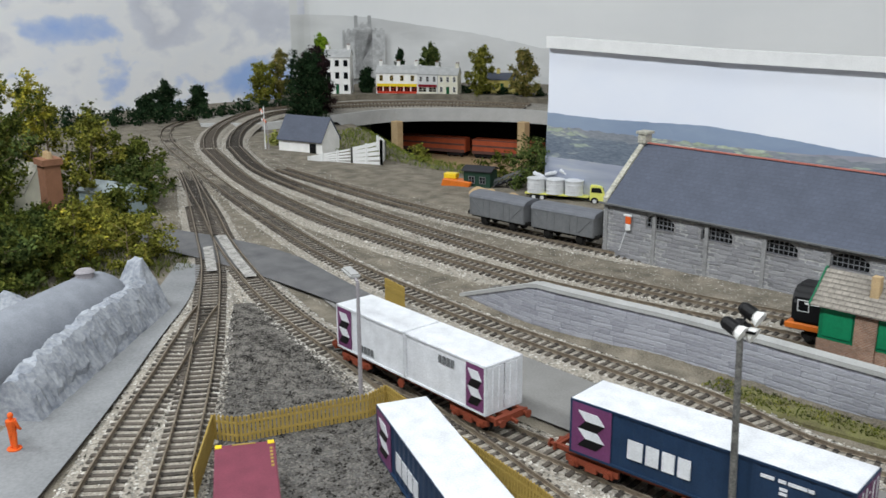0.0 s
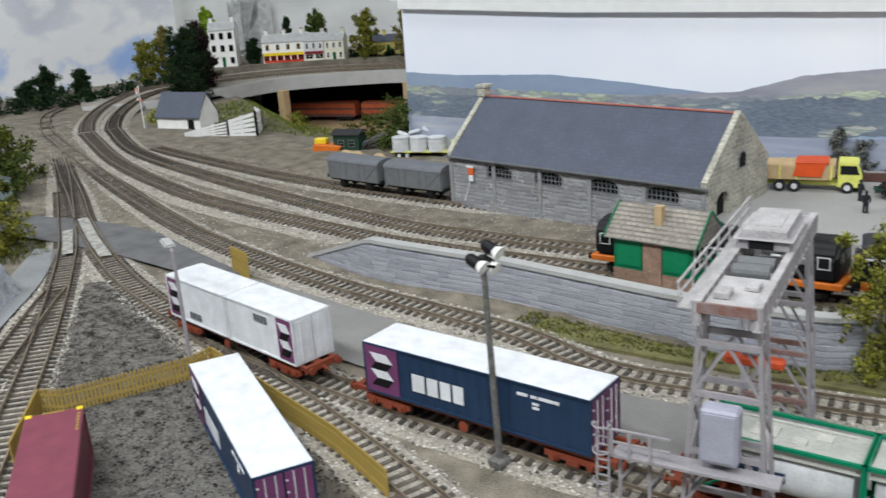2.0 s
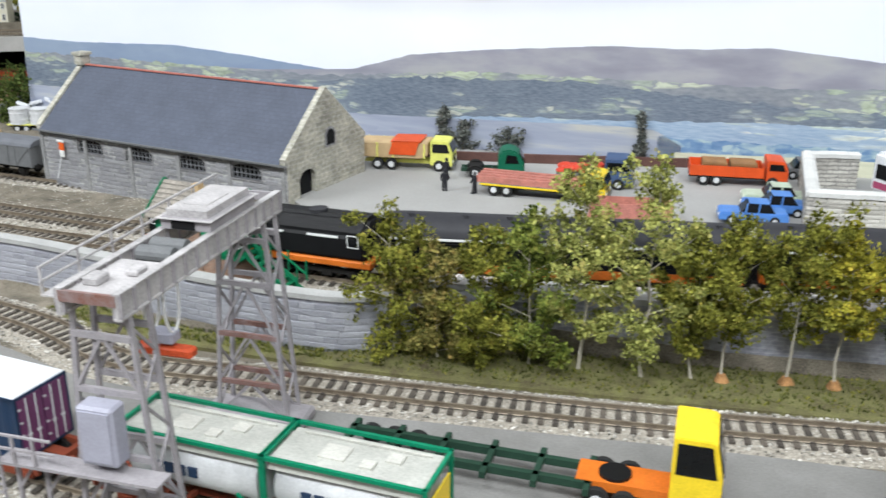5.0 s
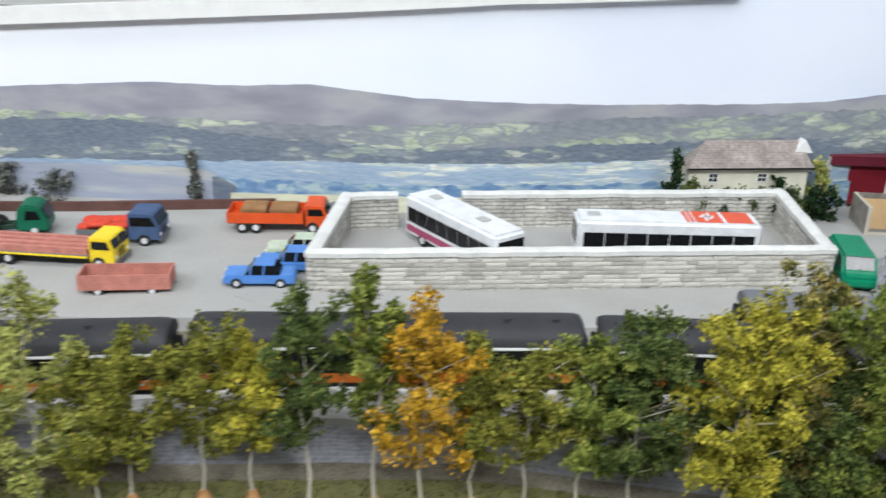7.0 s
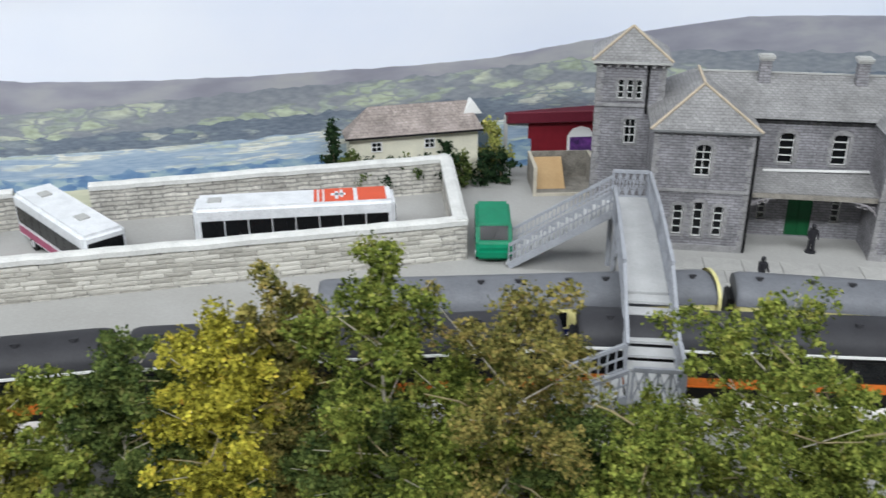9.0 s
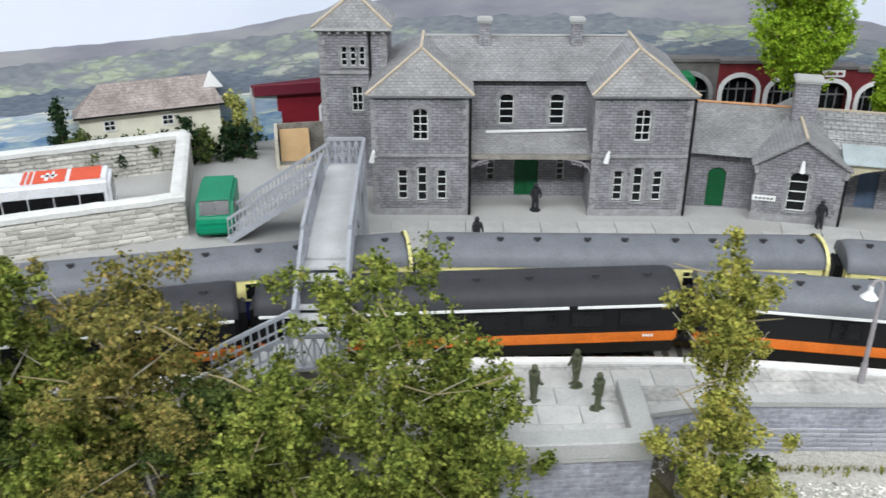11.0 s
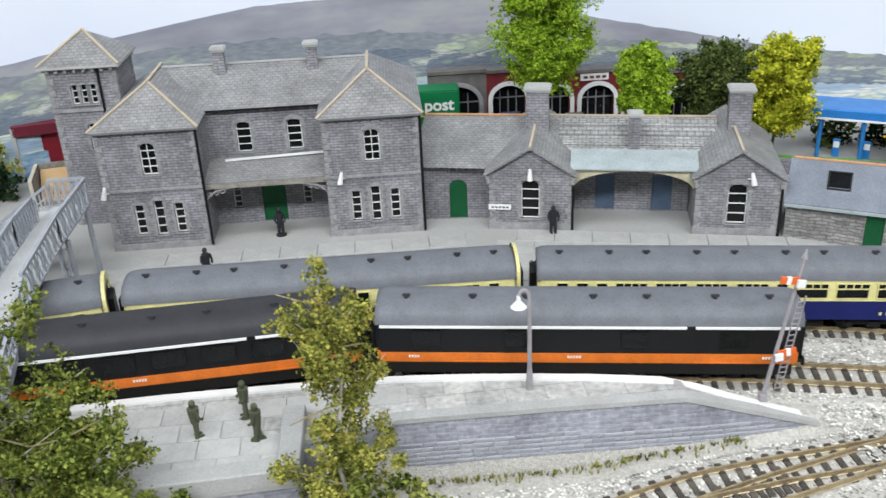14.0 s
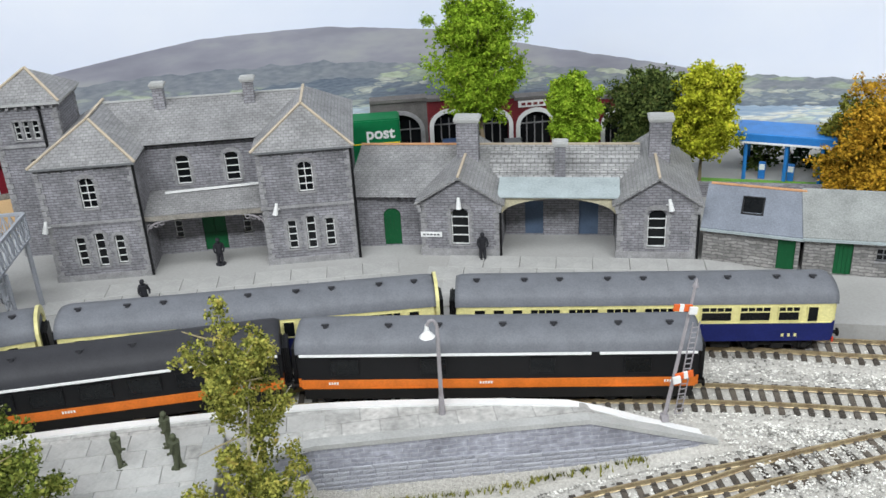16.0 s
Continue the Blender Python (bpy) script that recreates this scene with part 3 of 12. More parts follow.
def retaining_wall():
    e = thing("retaining_wall", at(0, 0), "long grey stone retaining wall with tapered end and flat coping", "wall", kind="structure")
    W = [(-0.297, 0.195), (-0.245, 0.188), (-0.19, 0.182), (-0.12, 0.189), (-0.044, 0.198), (0.108, 0.203), (0.19, 0.214), (0.222, 0.228), (0.238, 0.246), (0.245, 0.264)]
    H = lambda x: 0.001 + 0.0375 * min(1, max(0, (x + 0.297) / 0.105))
    L = smooth_line(W, 0.01)
    bm = bmesh.new()
    lo, hi, bk = [], [], []
    for i, p in enumerate(L):
        t = tangent(L, i)
        n = Vector((-t.y, t.x))
        lo.append(bm.verts.new((*p, -0.004)))
        hi.append(bm.verts.new((*p, H(p.x))))
        bk.append(bm.verts.new((*(p + n * 0.008), H(p.x))))
    for i in range(len(L) - 1):
        bm.faces.new((lo[i], lo[i + 1], hi[i + 1], hi[i]))
        bm.faces.new((hi[i], hi[i + 1], bk[i + 1], bk[i]))
    metres_uv(part("stone_face", bm, M["wall_stone"], e))
    bm = bmesh.new()
    sweep(bm, L, [(-0.0015, -0.0025), (-0.0015, 0.001), (0.009, 0.001), (0.009, -0.0025)], lambda p: H(p.x))
    part("coping", bm, M["concrete"], e)
    # fill behind the wall
    bm = bmesh.new()
    prev = None
    for p in L:
        q = Vector((p.x, max(p.y + 0.01, np.interp(p.x, [-0.297, -0.2, -0.12, 0.1, 0.245], [0.23, 0.228, 0.23, 0.25, 0.275]))))
        h = min(H(p.x) - 0.001, max(0.002, upper(p.x)))
        row = [bm.verts.new((*p, h)), bm.verts.new((*q, h)), bm.verts.new((q.x, q.y + 0.006, upper(q.x)))]
        if prev:
            for k in range(2):
                bm.faces.new((prev[k], row[k], row[k + 1], prev[k + 1]))
        prev = row
    part("fill", bm, M["cinder"], e)


retaining_wall()

# ---- printed scenic backdrop boards ----
BACK = [(-0.54, 0.598), (-0.2, 0.634), (0.15, 0.672), (0.41, 0.705), (0.555, 0.742), (0.69, 0.797), (0.84, 0.858), (0.95, 0.9), (1.1, 0.935), (1.28, 0.95), (1.5, 0.945), (1.75, 0.9), (2.1, 0.8), (2.4, 0.7)]


def print_mat(name, cols, scale, hedges=None, stretch=3.0, soft=0.2):
    """Printed landscape: patches of colour in irregular cells, with dark hedge lines."""
    m = bpy.data.materials.new(name)
    m.use_nodes = True
    nt = m.node_tree
    n, l = nt.nodes, nt.links
    b = n["Principled BSDF"]
    b.inputs["Roughness"].default_value = 0.55
    tc, mp = n.new("ShaderNodeTexCoord"), n.new("ShaderNodeMapping")
    mp.inputs["Scale"].default_value = (1, 1, stretch)
    l.new(tc.outputs["Object"], mp.inputs["Vector"])
    nz = n.new("ShaderNodeTexNoise")
    nz.inputs["Scale"].default_value, nz.inputs["Detail"].default_value = scale * 0.6, 5
    l.new(mp.outputs[0], nz.inputs["Vector"])
    vo = n.new("ShaderNodeTexVoronoi")
    vo.inputs["Scale"].default_value = scale
    l.new(mp.outputs[0], vo.inputs["Vector"])
    sp = n.new("ShaderNodeSeparateColor")
    l.new(vo.outputs["Color"], sp.inputs[0])
    mx = n.new("ShaderNodeMath")
    mx.operation = "MULTIPLY_ADD"
    mx.inputs[1].default_value = 0.9
    l.new(nz.outputs["Fac"], mx.inputs[0])
    ml = n.new("ShaderNodeMath")
    ml.operation = "MULTIPLY"
    ml.inputs[1].default_value = 0.55 if hedges else soft
    l.new(sp.outputs[0], ml.inputs[0])
    l.new(ml.outputs[0], mx.inputs[2])
    cr = n.new("ShaderNodeValToRGB")
    el = cr.color_ramp.elements
    for i, (p, c) in enumerate(cols):
        q = el[i] if i < 2 else el.new(p)
        q.position, q.color = p, (*c, 1)
    l.new(mx.outputs[0], cr.inputs[0])
    out = cr.outputs[0]
    if hedges:
        ve = n.new("ShaderNodeTexVoronoi")
        ve.feature = "DISTANCE_TO_EDGE"
        ve.inputs["Scale"].default_value = scale
        l.new(mp.outputs[0], ve.inputs["Vector"])
        gt = n.new("ShaderNodeMapRange")
        gt.inputs[1].default_value, gt.inputs[2].default_value, gt.inputs[3].default_value, gt.inputs[4].default_value = 0.03, 0.12, 1, 0
        l.new(ve.outputs["Distance"], gt.inputs[0])
        mi = n.new("ShaderNodeMix")
        mi.data_type = "RGBA"
        l.new(gt.outputs[0], mi.inputs[0])
        l.new(out, mi.inputs[6])
        mi.inputs[7].default_value = (*hedges, 1)
        out = mi.outputs[2]
    l.new(out, b.inputs["Base Color"])
    return m


def field_mat(name, wood, wood2, fields, scale, share, stretch=3.0, warp=0.35):
    """Printed far country: mottled woods with scattered small fields of uneven outline."""
    m = bpy.data.materials.new(name)
    m.use_nodes = True
    n, l = m.node_tree.nodes, m.node_tree.links
    b = n["Principled BSDF"]
    b.inputs["Roughness"].default_value = 0.6
    tc, mp = n.new("ShaderNodeTexCoord"), n.new("ShaderNodeMapping")
    mp.inputs["Scale"].default_value = (1, 1, stretch)
    l.new(tc.outputs["Object"], mp.inputs["Vector"])
    wn = n.new("ShaderNodeTexNoise")
    wn.inputs["Scale"].default_value, wn.inputs["Detail"].default_value = scale * 0.9, 3
    l.new(mp.outputs[0], wn.inputs["Vector"])
    wv = n.new("ShaderNodeVectorMath")
    wv.operation = "MULTIPLY_ADD"
    k = warp / scale * 3
    wv.inputs[1].default_value = (k, k, k)
    l.new(wn.outputs["Color"], wv.inputs[0])
    l.new(mp.outputs[0], wv.inputs[2])
    vo = n.new("ShaderNodeTexVoronoi")
    vo.inputs["Scale"].default_value = scale
    l.new(wv.outputs[0], vo.inputs["Vector"])
    sp = n.new("ShaderNodeSeparateColor")
    l.new(vo.outputs["Color"], sp.inputs[0])
    big, fine = n.new("ShaderNodeTexNoise"), n.new("ShaderNodeTexNoise")
    big.inputs["Scale"].default_value, big.inputs["Detail"].default_value = scale * 0.2, 2
    fine.inputs["Scale"].default_value, fine.inputs["Detail"].default_value = scale * 3.2, 6
    for q in (big, fine):
        l.new(mp.outputs[0], q.inputs["Vector"])
    ve = n.new("ShaderNodeTexVoronoi")
    ve.feature = "DISTANCE_TO_EDGE"
    ve.inputs["Scale"].default_value = scale
    l.new(wv.outputs[0], ve.inputs["Vector"])
    # a field where the cell's number and the broad noise are both high
    ad = n.new("ShaderNodeMath")
    ad.operation = "MULTIPLY_ADD"
    ad.inputs[1].default_value = 2.2
    cw_ = n.new("ShaderNodeMath")
    cw_.operation = "MULTIPLY"
    cw_.inputs[1].default_value = 0.4
    l.new(sp.outputs[0], cw_.inputs[0])
    l.new(big.outputs["Fac"], ad.inputs[0])
    l.new(cw_.outputs[0], ad.inputs[2])
    mr = n.new("ShaderNodeMapRange")
    mr.inputs[1].default_value, mr.inputs[2].default_value = 1.57 - share * 0.5, 1.66 - share * 0.5
    l.new(ad.outputs[0], mr.inputs[0])
    ed = n.new("ShaderNodeMath")
    ed.operation = "MULTIPLY_ADD"
    ed.inputs[1].default_value = -0.35
    l.new(fine.outputs["Fac"], ed.inputs[0])
    l.new(ve.outputs["Distance"], ed.inputs[2])
    me_ = n.new("ShaderNodeMapRange")
    me_.inputs[1].default_value, me_.inputs[2].default_value = -0.17, -0.07
    l.new(ed.outputs[0], me_.inputs[0])
    mu = n.new("ShaderNodeMath")
    mu.operation = "MULTIPLY"
    l.new(mr.outputs[0], mu.inputs[0])
    l.new(me_.outputs[0], mu.inputs[1])
    cr = n.new("ShaderNodeValToRGB")
    cr.color_ramp.interpolation = "CONSTANT"
    el = cr.color_ramp.elements
    for i, c in enumerate(fields):
        q = el[i] if i < 2 else el.new(0.5)
        q.position, q.color = i / len(fields), (*c, 1)
    l.new(sp.outputs[1], cr.inputs[0])
    wr = n.new("ShaderNodeMapRange")
    wr.inputs[1].default_value, wr.inputs[2].default_value = 0.42, 1.05
    sm = n.new("ShaderNodeMath")
    sm.operation = "MULTIPLY_ADD"
    sm.inputs[1].default_value = 0.7
    l.new(big.outputs["Fac"], sm.inputs[0])
    l.new(fine.outputs["Fac"], sm.inputs[2])
    l.new(sm.outputs[0], wr.inputs[0])
    wm, fm = n.new("ShaderNodeMix"), n.new("ShaderNodeMix")
    wm.data_type = fm.data_type = "RGBA"
    wm.inputs[6].default_value, wm.inputs[7].default_value = (*wood, 1), (*wood2, 1)
    l.new(wr.outputs[0], wm.inputs[0])
    l.new(mu.outputs[0], fm.inputs[0])
    l.new(wm.outputs[2], fm.inputs[6])
    tone = n.new("ShaderNodeMapRange")
    tone.inputs[1].default_value, tone.inputs[2].default_value, tone.inputs[3].default_value, tone.inputs[4].default_value = 0.3, 0.7, 0.72, 1.2
    l.new(fine.outputs["Fac"], tone.inputs[0])
    sc = n.new("ShaderNodeVectorMath")
    sc.operation = "SCALE"
    l.new(cr.outputs[0], sc.inputs[0])
    l.new(tone.outputs[0], sc.inputs["Scale"])
    l.new(sc.outputs[0], fm.inputs[7])
    l.new(fm.outputs[2], b.inputs["Base Color"])
    return m


M["sky_pale"] = print_mat("sky_pale", [(0.3, (0.72, 0.78, 0.93)), (0.52, (0.84, 0.87, 0.95)), (0.72, (0.94, 0.945, 0.97))], 3.5, None, 1.6, 0.02)
M["sky_cloud"] = print_mat("sky_cloud", [(0.3, (0.38, 0.55, 0.92)), (0.37, (0.58, 0.69, 0.95)), (0.42, (0.93, 0.94, 0.97)), (0.48, (0.97, 0.97, 0.98)), (0.54, (0.76, 0.78, 0.86)), (0.6, (0.7, 0.72, 0.8)), (0.66, (0.95, 0.95, 0.97))], 6.5, None, 1.5, 0.02)
M["mist"] = print_mat("mist", [(0.3, (0.86, 0.87, 0.875)), (0.6, (0.93, 0.935, 0.93))], 4, None, 2, 0.02)
M["mist_hill"] = print_mat("mist_hill", [(0.3, (0.56, 0.565, 0.56)), (0.5, (0.72, 0.725, 0.72)), (0.7, (0.84, 0.845, 0.84))], 6, None, 2.6, 0.05)
M["hill_far"] = print_mat("hill_far", [(0.3, (0.26, 0.26, 0.31)), (0.46, (0.32, 0.32, 0.37)), (0.56, (0.37, 0.37, 0.4)), (0.72, (0.42, 0.43, 0.42))], 26, None, 3.5, 0.02)
M["hill_blue"] = print_mat("hill_blue", [(0.3, (0.22, 0.29, 0.42)), (0.7, (0.3, 0.37, 0.48))], 20, None, 3, 0.1)
M["hill_fields"] = field_mat("hill_fields", (0.14, 0.165, 0.21), (0.3, 0.32, 0.345), ((0.36, 0.41, 0.36), (0.47, 0.53, 0.4), (0.38, 0.44, 0.34), (0.52, 0.56, 0.45), (0.3, 0.33, 0.34)), 34, 0.44, 3.2, 0.5)
M["woods"] = field_mat("woods", (0.075, 0.1, 0.15), (0.21, 0.25, 0.3), ((0.34, 0.4, 0.35), (0.52, 0.54, 0.48), (0.26, 0.3, 0.33), (0.4, 0.44, 0.41)), 42, 0.36, 4.5, 0.5)
M["valley"] = field_mat("valley", (0.2, 0.3, 0.46), (0.42, 0.52, 0.62), ((0.56, 0.64, 0.58), (0.7, 0.73, 0.66), (0.52, 0.61, 0.66), (0.76, 0.77, 0.71)), 26, 0.6, 9.0, 0.55)
M["blue_trees"] = print_mat("blue_trees", [(0.3, (0.08, 0.17, 0.34)), (0.55, (0.16, 0.28, 0.46)), (0.8, (0.4, 0.52, 0.55))], 85, None, 2.5, 0.3)
M["lake_field"] = print_mat("lake_field", [(0.3, (0.27, 0.3, 0.4)), (0.5, (0.36, 0.39, 0.47)), (0.62, (0.5, 0.5, 0.46)), (0.72, (0.33, 0.36, 0.44))], 14, None, 9, 0.08)
M["meadow"] = print_mat("meadow", [(0.3, (0.55, 0.56, 0.42)), (0.7, (0.7, 0.69, 0.53))], 40, None, 8, 0.2)


def board_line(pts, step=0.012):
    return smooth_line(pts, step)


def backdrop_layer(parent, name, L, off, lo, hi, material, rough=0.0, seed=0, x0=-9, x1=9, lump=0.0):
    """One printed band of the board, its upper edge following hi(x)."""
    bm = bmesh.new()
    prev = None
    for i, p in enumerate(L):
        if not x0 <= p.x <= x1:
            continue
        t = tangent(L, i)
        q = p + Vector((t.y, -t.x)) * off
        h = hi(p.x) + rough * noise.noise((p.x * 60, seed, 0)) + rough * 0.6 * noise.noise((p.x * 170, seed, 3)) + lump * abs(noise.noise((p.x * 110, seed, 7)))
        row = (bm.verts.new((*q, lo)), bm.verts.new((*q, max(lo + 0.001, h))))
        if prev:
            bm.faces.new((prev[0], row[0], row[1], prev[1]))
        prev = row
    return part(name, bm, material, parent)


def tab(*pts):
    return lambda x: lerp_tab(x, pts)


def hills_backdrop():
    e = thing("hills_backdrop", at(0, 0), "long printed photograph backdrop of hills, fields and pale sky", "backdrop", kind="structure")
    L = board_line(BACK, 0.006)
    bm = bmesh.new()
    prev = None
    for i, p in enumerate(L):
        t = tangent(L, i)
        n = Vector((t.y, -t.x))
        row = [bm.verts.new((*p, -0.12)), bm.verts.new((*p, SKY_TOP(p.x))), bm.verts.new((*(p - n * 0.006), SKY_TOP(p.x))), bm.verts.new((*(p - n * 0.006), -0.12))]
        if prev:
            for k in range(3):
                bm.faces.new((prev[k], row[k], row[k + 1], prev[k + 1]))
        else:
            bm.faces.new(row)
        prev = row
    part("board", bm, M["sky_pale"], e)
    ridge = tab((-0.54, 0.1), (-0.3, 0.098), (-0.18, 0.099), (-0.06, 0.107), (0.012, 0.127), (0.1, 0.137), (0.23, 0.1475), (0.31, 0.148), (0.38, 0.153), (0.476, 0.144), (0.557, 0.141), (0.65, 0.1385), (0.78, 0.138), (0.843, 0.14), (0.9, 0.147), (0.975, 0.156), (1.08, 0.168), (1.2, 0.168), (1.314, 0.156), (1.418, 0.131), (1.537, 0.107), (1.654, 0.082), (1.8, 0.05), (2.4, 0.03))
    backdrop_layer(e, "hill_band", L, 0.0012, -0.1, ridge, M["hill_far"], 0.001, 1)
    backdrop_layer(e, "far_hill_band", L, 0.0008, -0.1, tab((-0.54, 0.119), (-0.45, 0.117), (-0.38, 0.119), (-0.3, 0.121), (-0.2, 0.114), (-0.1, 0.105), (0.0, 0.085)), M["hill_blue"], 0.0012, 2, -1, 0.0)
    backdrop_layer(e, "field_band", L, 0.0018, -0.1, tab((-0.54, 0.1), (-0.3, 0.098), (-0.1, 0.097), (0.1, 0.113), (0.4, 0.115), (0.6, 0.124), (0.8, 0.128), (1.0, 0.138), (1.2, 0.132), (1.4, 0.112), (1.6, 0.09), (2.4, 0.04)), M["hill_fields"], 0.003, 3, lump=0.004)
    backdrop_layer(e, "wood_band", L, 0.0024, -0.1, tab((-0.54, 0.09), (-0.25, 0.086), (-0.1, 0.09), (0.01, 0.102), (0.11, 0.105), (0.2, 0.11), (0.265, 0.104), (0.35, 0.1), (0.48, 0.095), (0.6, 0.1), (0.75, 0.102), (0.95, 0.105), (1.2, 0.115), (1.4, 0.1), (1.6, 0.075), (2.4, 0.035)), M["woods"], 0.003, 4, lump=0.005)
    backdrop_layer(e, "valley_band", L, 0.003, -0.1, tab((-0.54, 0.05), (-0.2, 0.048), (-0.05, 0.05), (0.1, 0.066), (0.25, 0.073), (0.38, 0.081), (0.5, 0.083), (0.7, 0.085), (0.95, 0.08), (1.3, 0.085), (1.5, 0.06), (2.4, 0.03)), M["valley"], 0.002, 5)
    backdrop_layer(e, "lake_band", L, 0.0036, -0.1, tab((-0.54, 0.058), (-0.05, 0.057), (0.1, 0.062), (0.24, 0.067), (0.28, 0.066), (0.31, 0.05)), M["lake_field"], 0.0006, 6, -1, 0.31)
    backdrop_layer(e, "tree_band", L, 0.0036, -0.1, tab((0.28, 0.058), (0.4, 0.06), (0.57, 0.062), (0.71, 0.062), (0.85, 0.06), (1.0, 0.055)), M["blue_trees"], 0.003, 7, 0.28, 1.0, lump=0.006)
    backdrop_layer(e, "meadow_band", L, 0.0042, -0.1, tab((0.3, 0.045), (0.42, 0.05), (0.6, 0.051), (0.7, 0.047), (0.8, 0.04)), M["meadow"], 0.0008, 8, 0.3, 0.8)
    bm = bmesh.new()
    sweep(bm, [p for p in L if p.x < 0.75], [(0.004, 0.0), (-0.008, 0.0), (-0.008, 0.0155), (0.004, 0.0155), (0.004, 0.0)], lambda p: SKY_TOP(p.x))
    part("top_trim", bm, M["white"], e, "white batten along the top")


SKY_TOP = tab((-0.54, 0.208), (-0.28, 0.199), (0.09, 0.194), (0.3, 0.21), (0.55, 0.229), (0.75, 0.236), (0.76, 0.45), (2.4, 0.5))
hills_backdrop()


def left_backdrop():
    e = thing("cloud_backdrop", at(0, 0), "printed backdrop of bright cumulus clouds over a blue sky", "backdrop", kind="structure")
    L = smooth_line([(-1.75, -0.7), (-1.85, -0.2), (-1.9, 0.3), (-1.9, 0.8), (-1.86, 1.12)], 0.02)
    backdrop_layer(e, "board", L, 0.0, -0.12, lambda x: 0.6, M["sky_cloud"])
    e2 = thing("mist_backdrop", at(0, 0), "printed backdrop of pale misty hillside", "backdrop", kind="structure")
    L2 = smooth_line([(-1.868, 1.06), (-1.845, 1.16), (-1.7, 1.4), (-1.45, 1.6), (-1.1, 1.72), (-0.7, 1.78), (0.2, 1.8)], 0.02)
    backdrop_layer(e2, "board", L2, 0.0, -0.2, lambda x: 0.6, M["mist"])
    backdrop_layer(e2, "hill_band", L2, 0.003, -0.2, tab((-1.86, 0.226), (-1.79, 0.217), (-1.713, 0.194), (-1.594, 0.17), (-1.443, 0.132), (0, 0.06)), M["mist_hill"], 0.003, 9)


left_backdrop()

# ---- rolling stock ----
def line_len(L):
    acc, out = 0.0, [0.0]
    for a, b in zip(L, L[1:]):
        acc += (b - a).length
        out.append(acc)
    return out


ARC = {k: line_len(L) for k, L in LINES.items()}


def arc_at_x(key, x):
    return float(np.interp(x, [p.x for p in LINES[key]], ARC[key]))


def on_line(key, s):
    L, A = LINES[key], ARC[key]
    return Vector((float(np.interp(s, A, [p.x for p in L])), float(np.interp(s, A, [p.y for p in L]))))


def stand(key, s, length):
    """The pose of a vehicle whose middle is at s along a line, standing on its two bogies; its x axis along the track."""
    a, b = on_line(key, s - length * 0.36), on_line(key, s + length * 0.36)
    za, zb = tz(a.x, a.y, key) + RAIL_Z, tz(b.x, b.y, key) + RAIL_Z
    mid = (a + b) / 2
    d = b - a
    return Matrix.Translation((*mid, (za + zb) / 2)) @ Euler((0, -math.atan2(zb - za, d.length), math.atan2(d.y, d.x))).to_matrix().to_4x4()


def wheelset(bm, x, r=0.0062):
    for s in (-1, 1):
        rod(bm, (x, s * 0.0085, r), (x, s * 0.0105, r), r, 12)
    rod(bm, (x, -0.0085, r), (x, 0.0085, r), 0.0012, 6)


def bogie(parent, x, material, wb=0.032, side=0.0125):
    bm = bmesh.new()
    for s in (-1, 1):
        box(bm, x - wb / 2 - 0.006, x + wb / 2 + 0.006, s * side - 0.001, s * side + 0.001, 0.0055, 0.0095)
        for w in (-1, 1):
            box(bm, x + w * wb / 2 - 0.003, x + w * wb / 2 + 0.003, s * side - 0.002, s * side + 0.002, 0.004, 0.0085)
            rod(bm, (x + w * wb / 2, s * (side + 0.002), 0.0062), (x + w * wb / 2, s * (side + 0.0035), 0.0062), 0.0018, 8)
        box(bm, x - 0.004, x + 0.004, s * side - 0.0018, s * side + 0.0018, 0.0035, 0.0075)
    box(bm, x - 0.005, x + 0.005, -side, side, 0.006, 0.0095)
    b = part("bogie", bm, material, parent)
    for w in (-1, 1):
        bm = bmesh.new()
        wheelset(bm, x + w * wb / 2)
        part("wheelset", bm, M["underframe"], b)


def buffers(bm, x, d, z=0.0135):
    for s in (-1, 1):
        rod(bm, (x, s * 0.0115, z), (x + d * 0.004, s * 0.0115, z), 0.0012, 8)
        rod(bm, (x + d * 0.004, s * 0.0115, z), (x + d * 0.0048, s * 0.0115, z), 0.0028, 10)
    bar(bm, (x, 0, z - 0.001), (x + d * 0.006, 0, z - 0.002), 0.002)


def roof_profile(w, z0, rise, n=10):
    return [(w / 2 * math.cos(math.pi * k / n), z0 + rise * math.sin(math.pi * k / n) ** 0.85) for k in range(n + 1)]


def window(parent, x0, x1, y, z0, z1, bars, frame_mat, side, name="window"):
    """A pane just inside a proud frame, with a row of small top lights where asked."""
    bm = bmesh.new()
    box(bm, x0, x1, y - 0.0002, y + 0.0003, z0, z1)
    p = part(name, bm, M["glass_dark"], parent)
    bm = bmesh.new()
    t = 0.0005
    yy0, yy1 = (y - 0.0001, y + 0.0006) if side > 0 else (y - 0.0006, y + 0.0001)
    for a, b, c, d in ((x0 - t, x1 + t, z0 - t, z0), (x0 - t, x1 + t, z1, z1 + t), (x0 - t, x0, z0, z1), (x1, x1 + t, z0, z1)):
        box(bm, a, b, yy0, yy1, c, d)
    if bars:
        zt = z1 - (z1 - z0) * 0.38
        box(bm, x0, x1, yy0, yy1, zt, zt + 0.0007)
        for k in range(1, bars):
            xx = x0 + (x1 - x0) * k / bars
            box(bm, xx - 0.0003, xx + 0.0003, yy0, yy1, zt, z1)
    part("window_frame", bm, frame_mat, p)


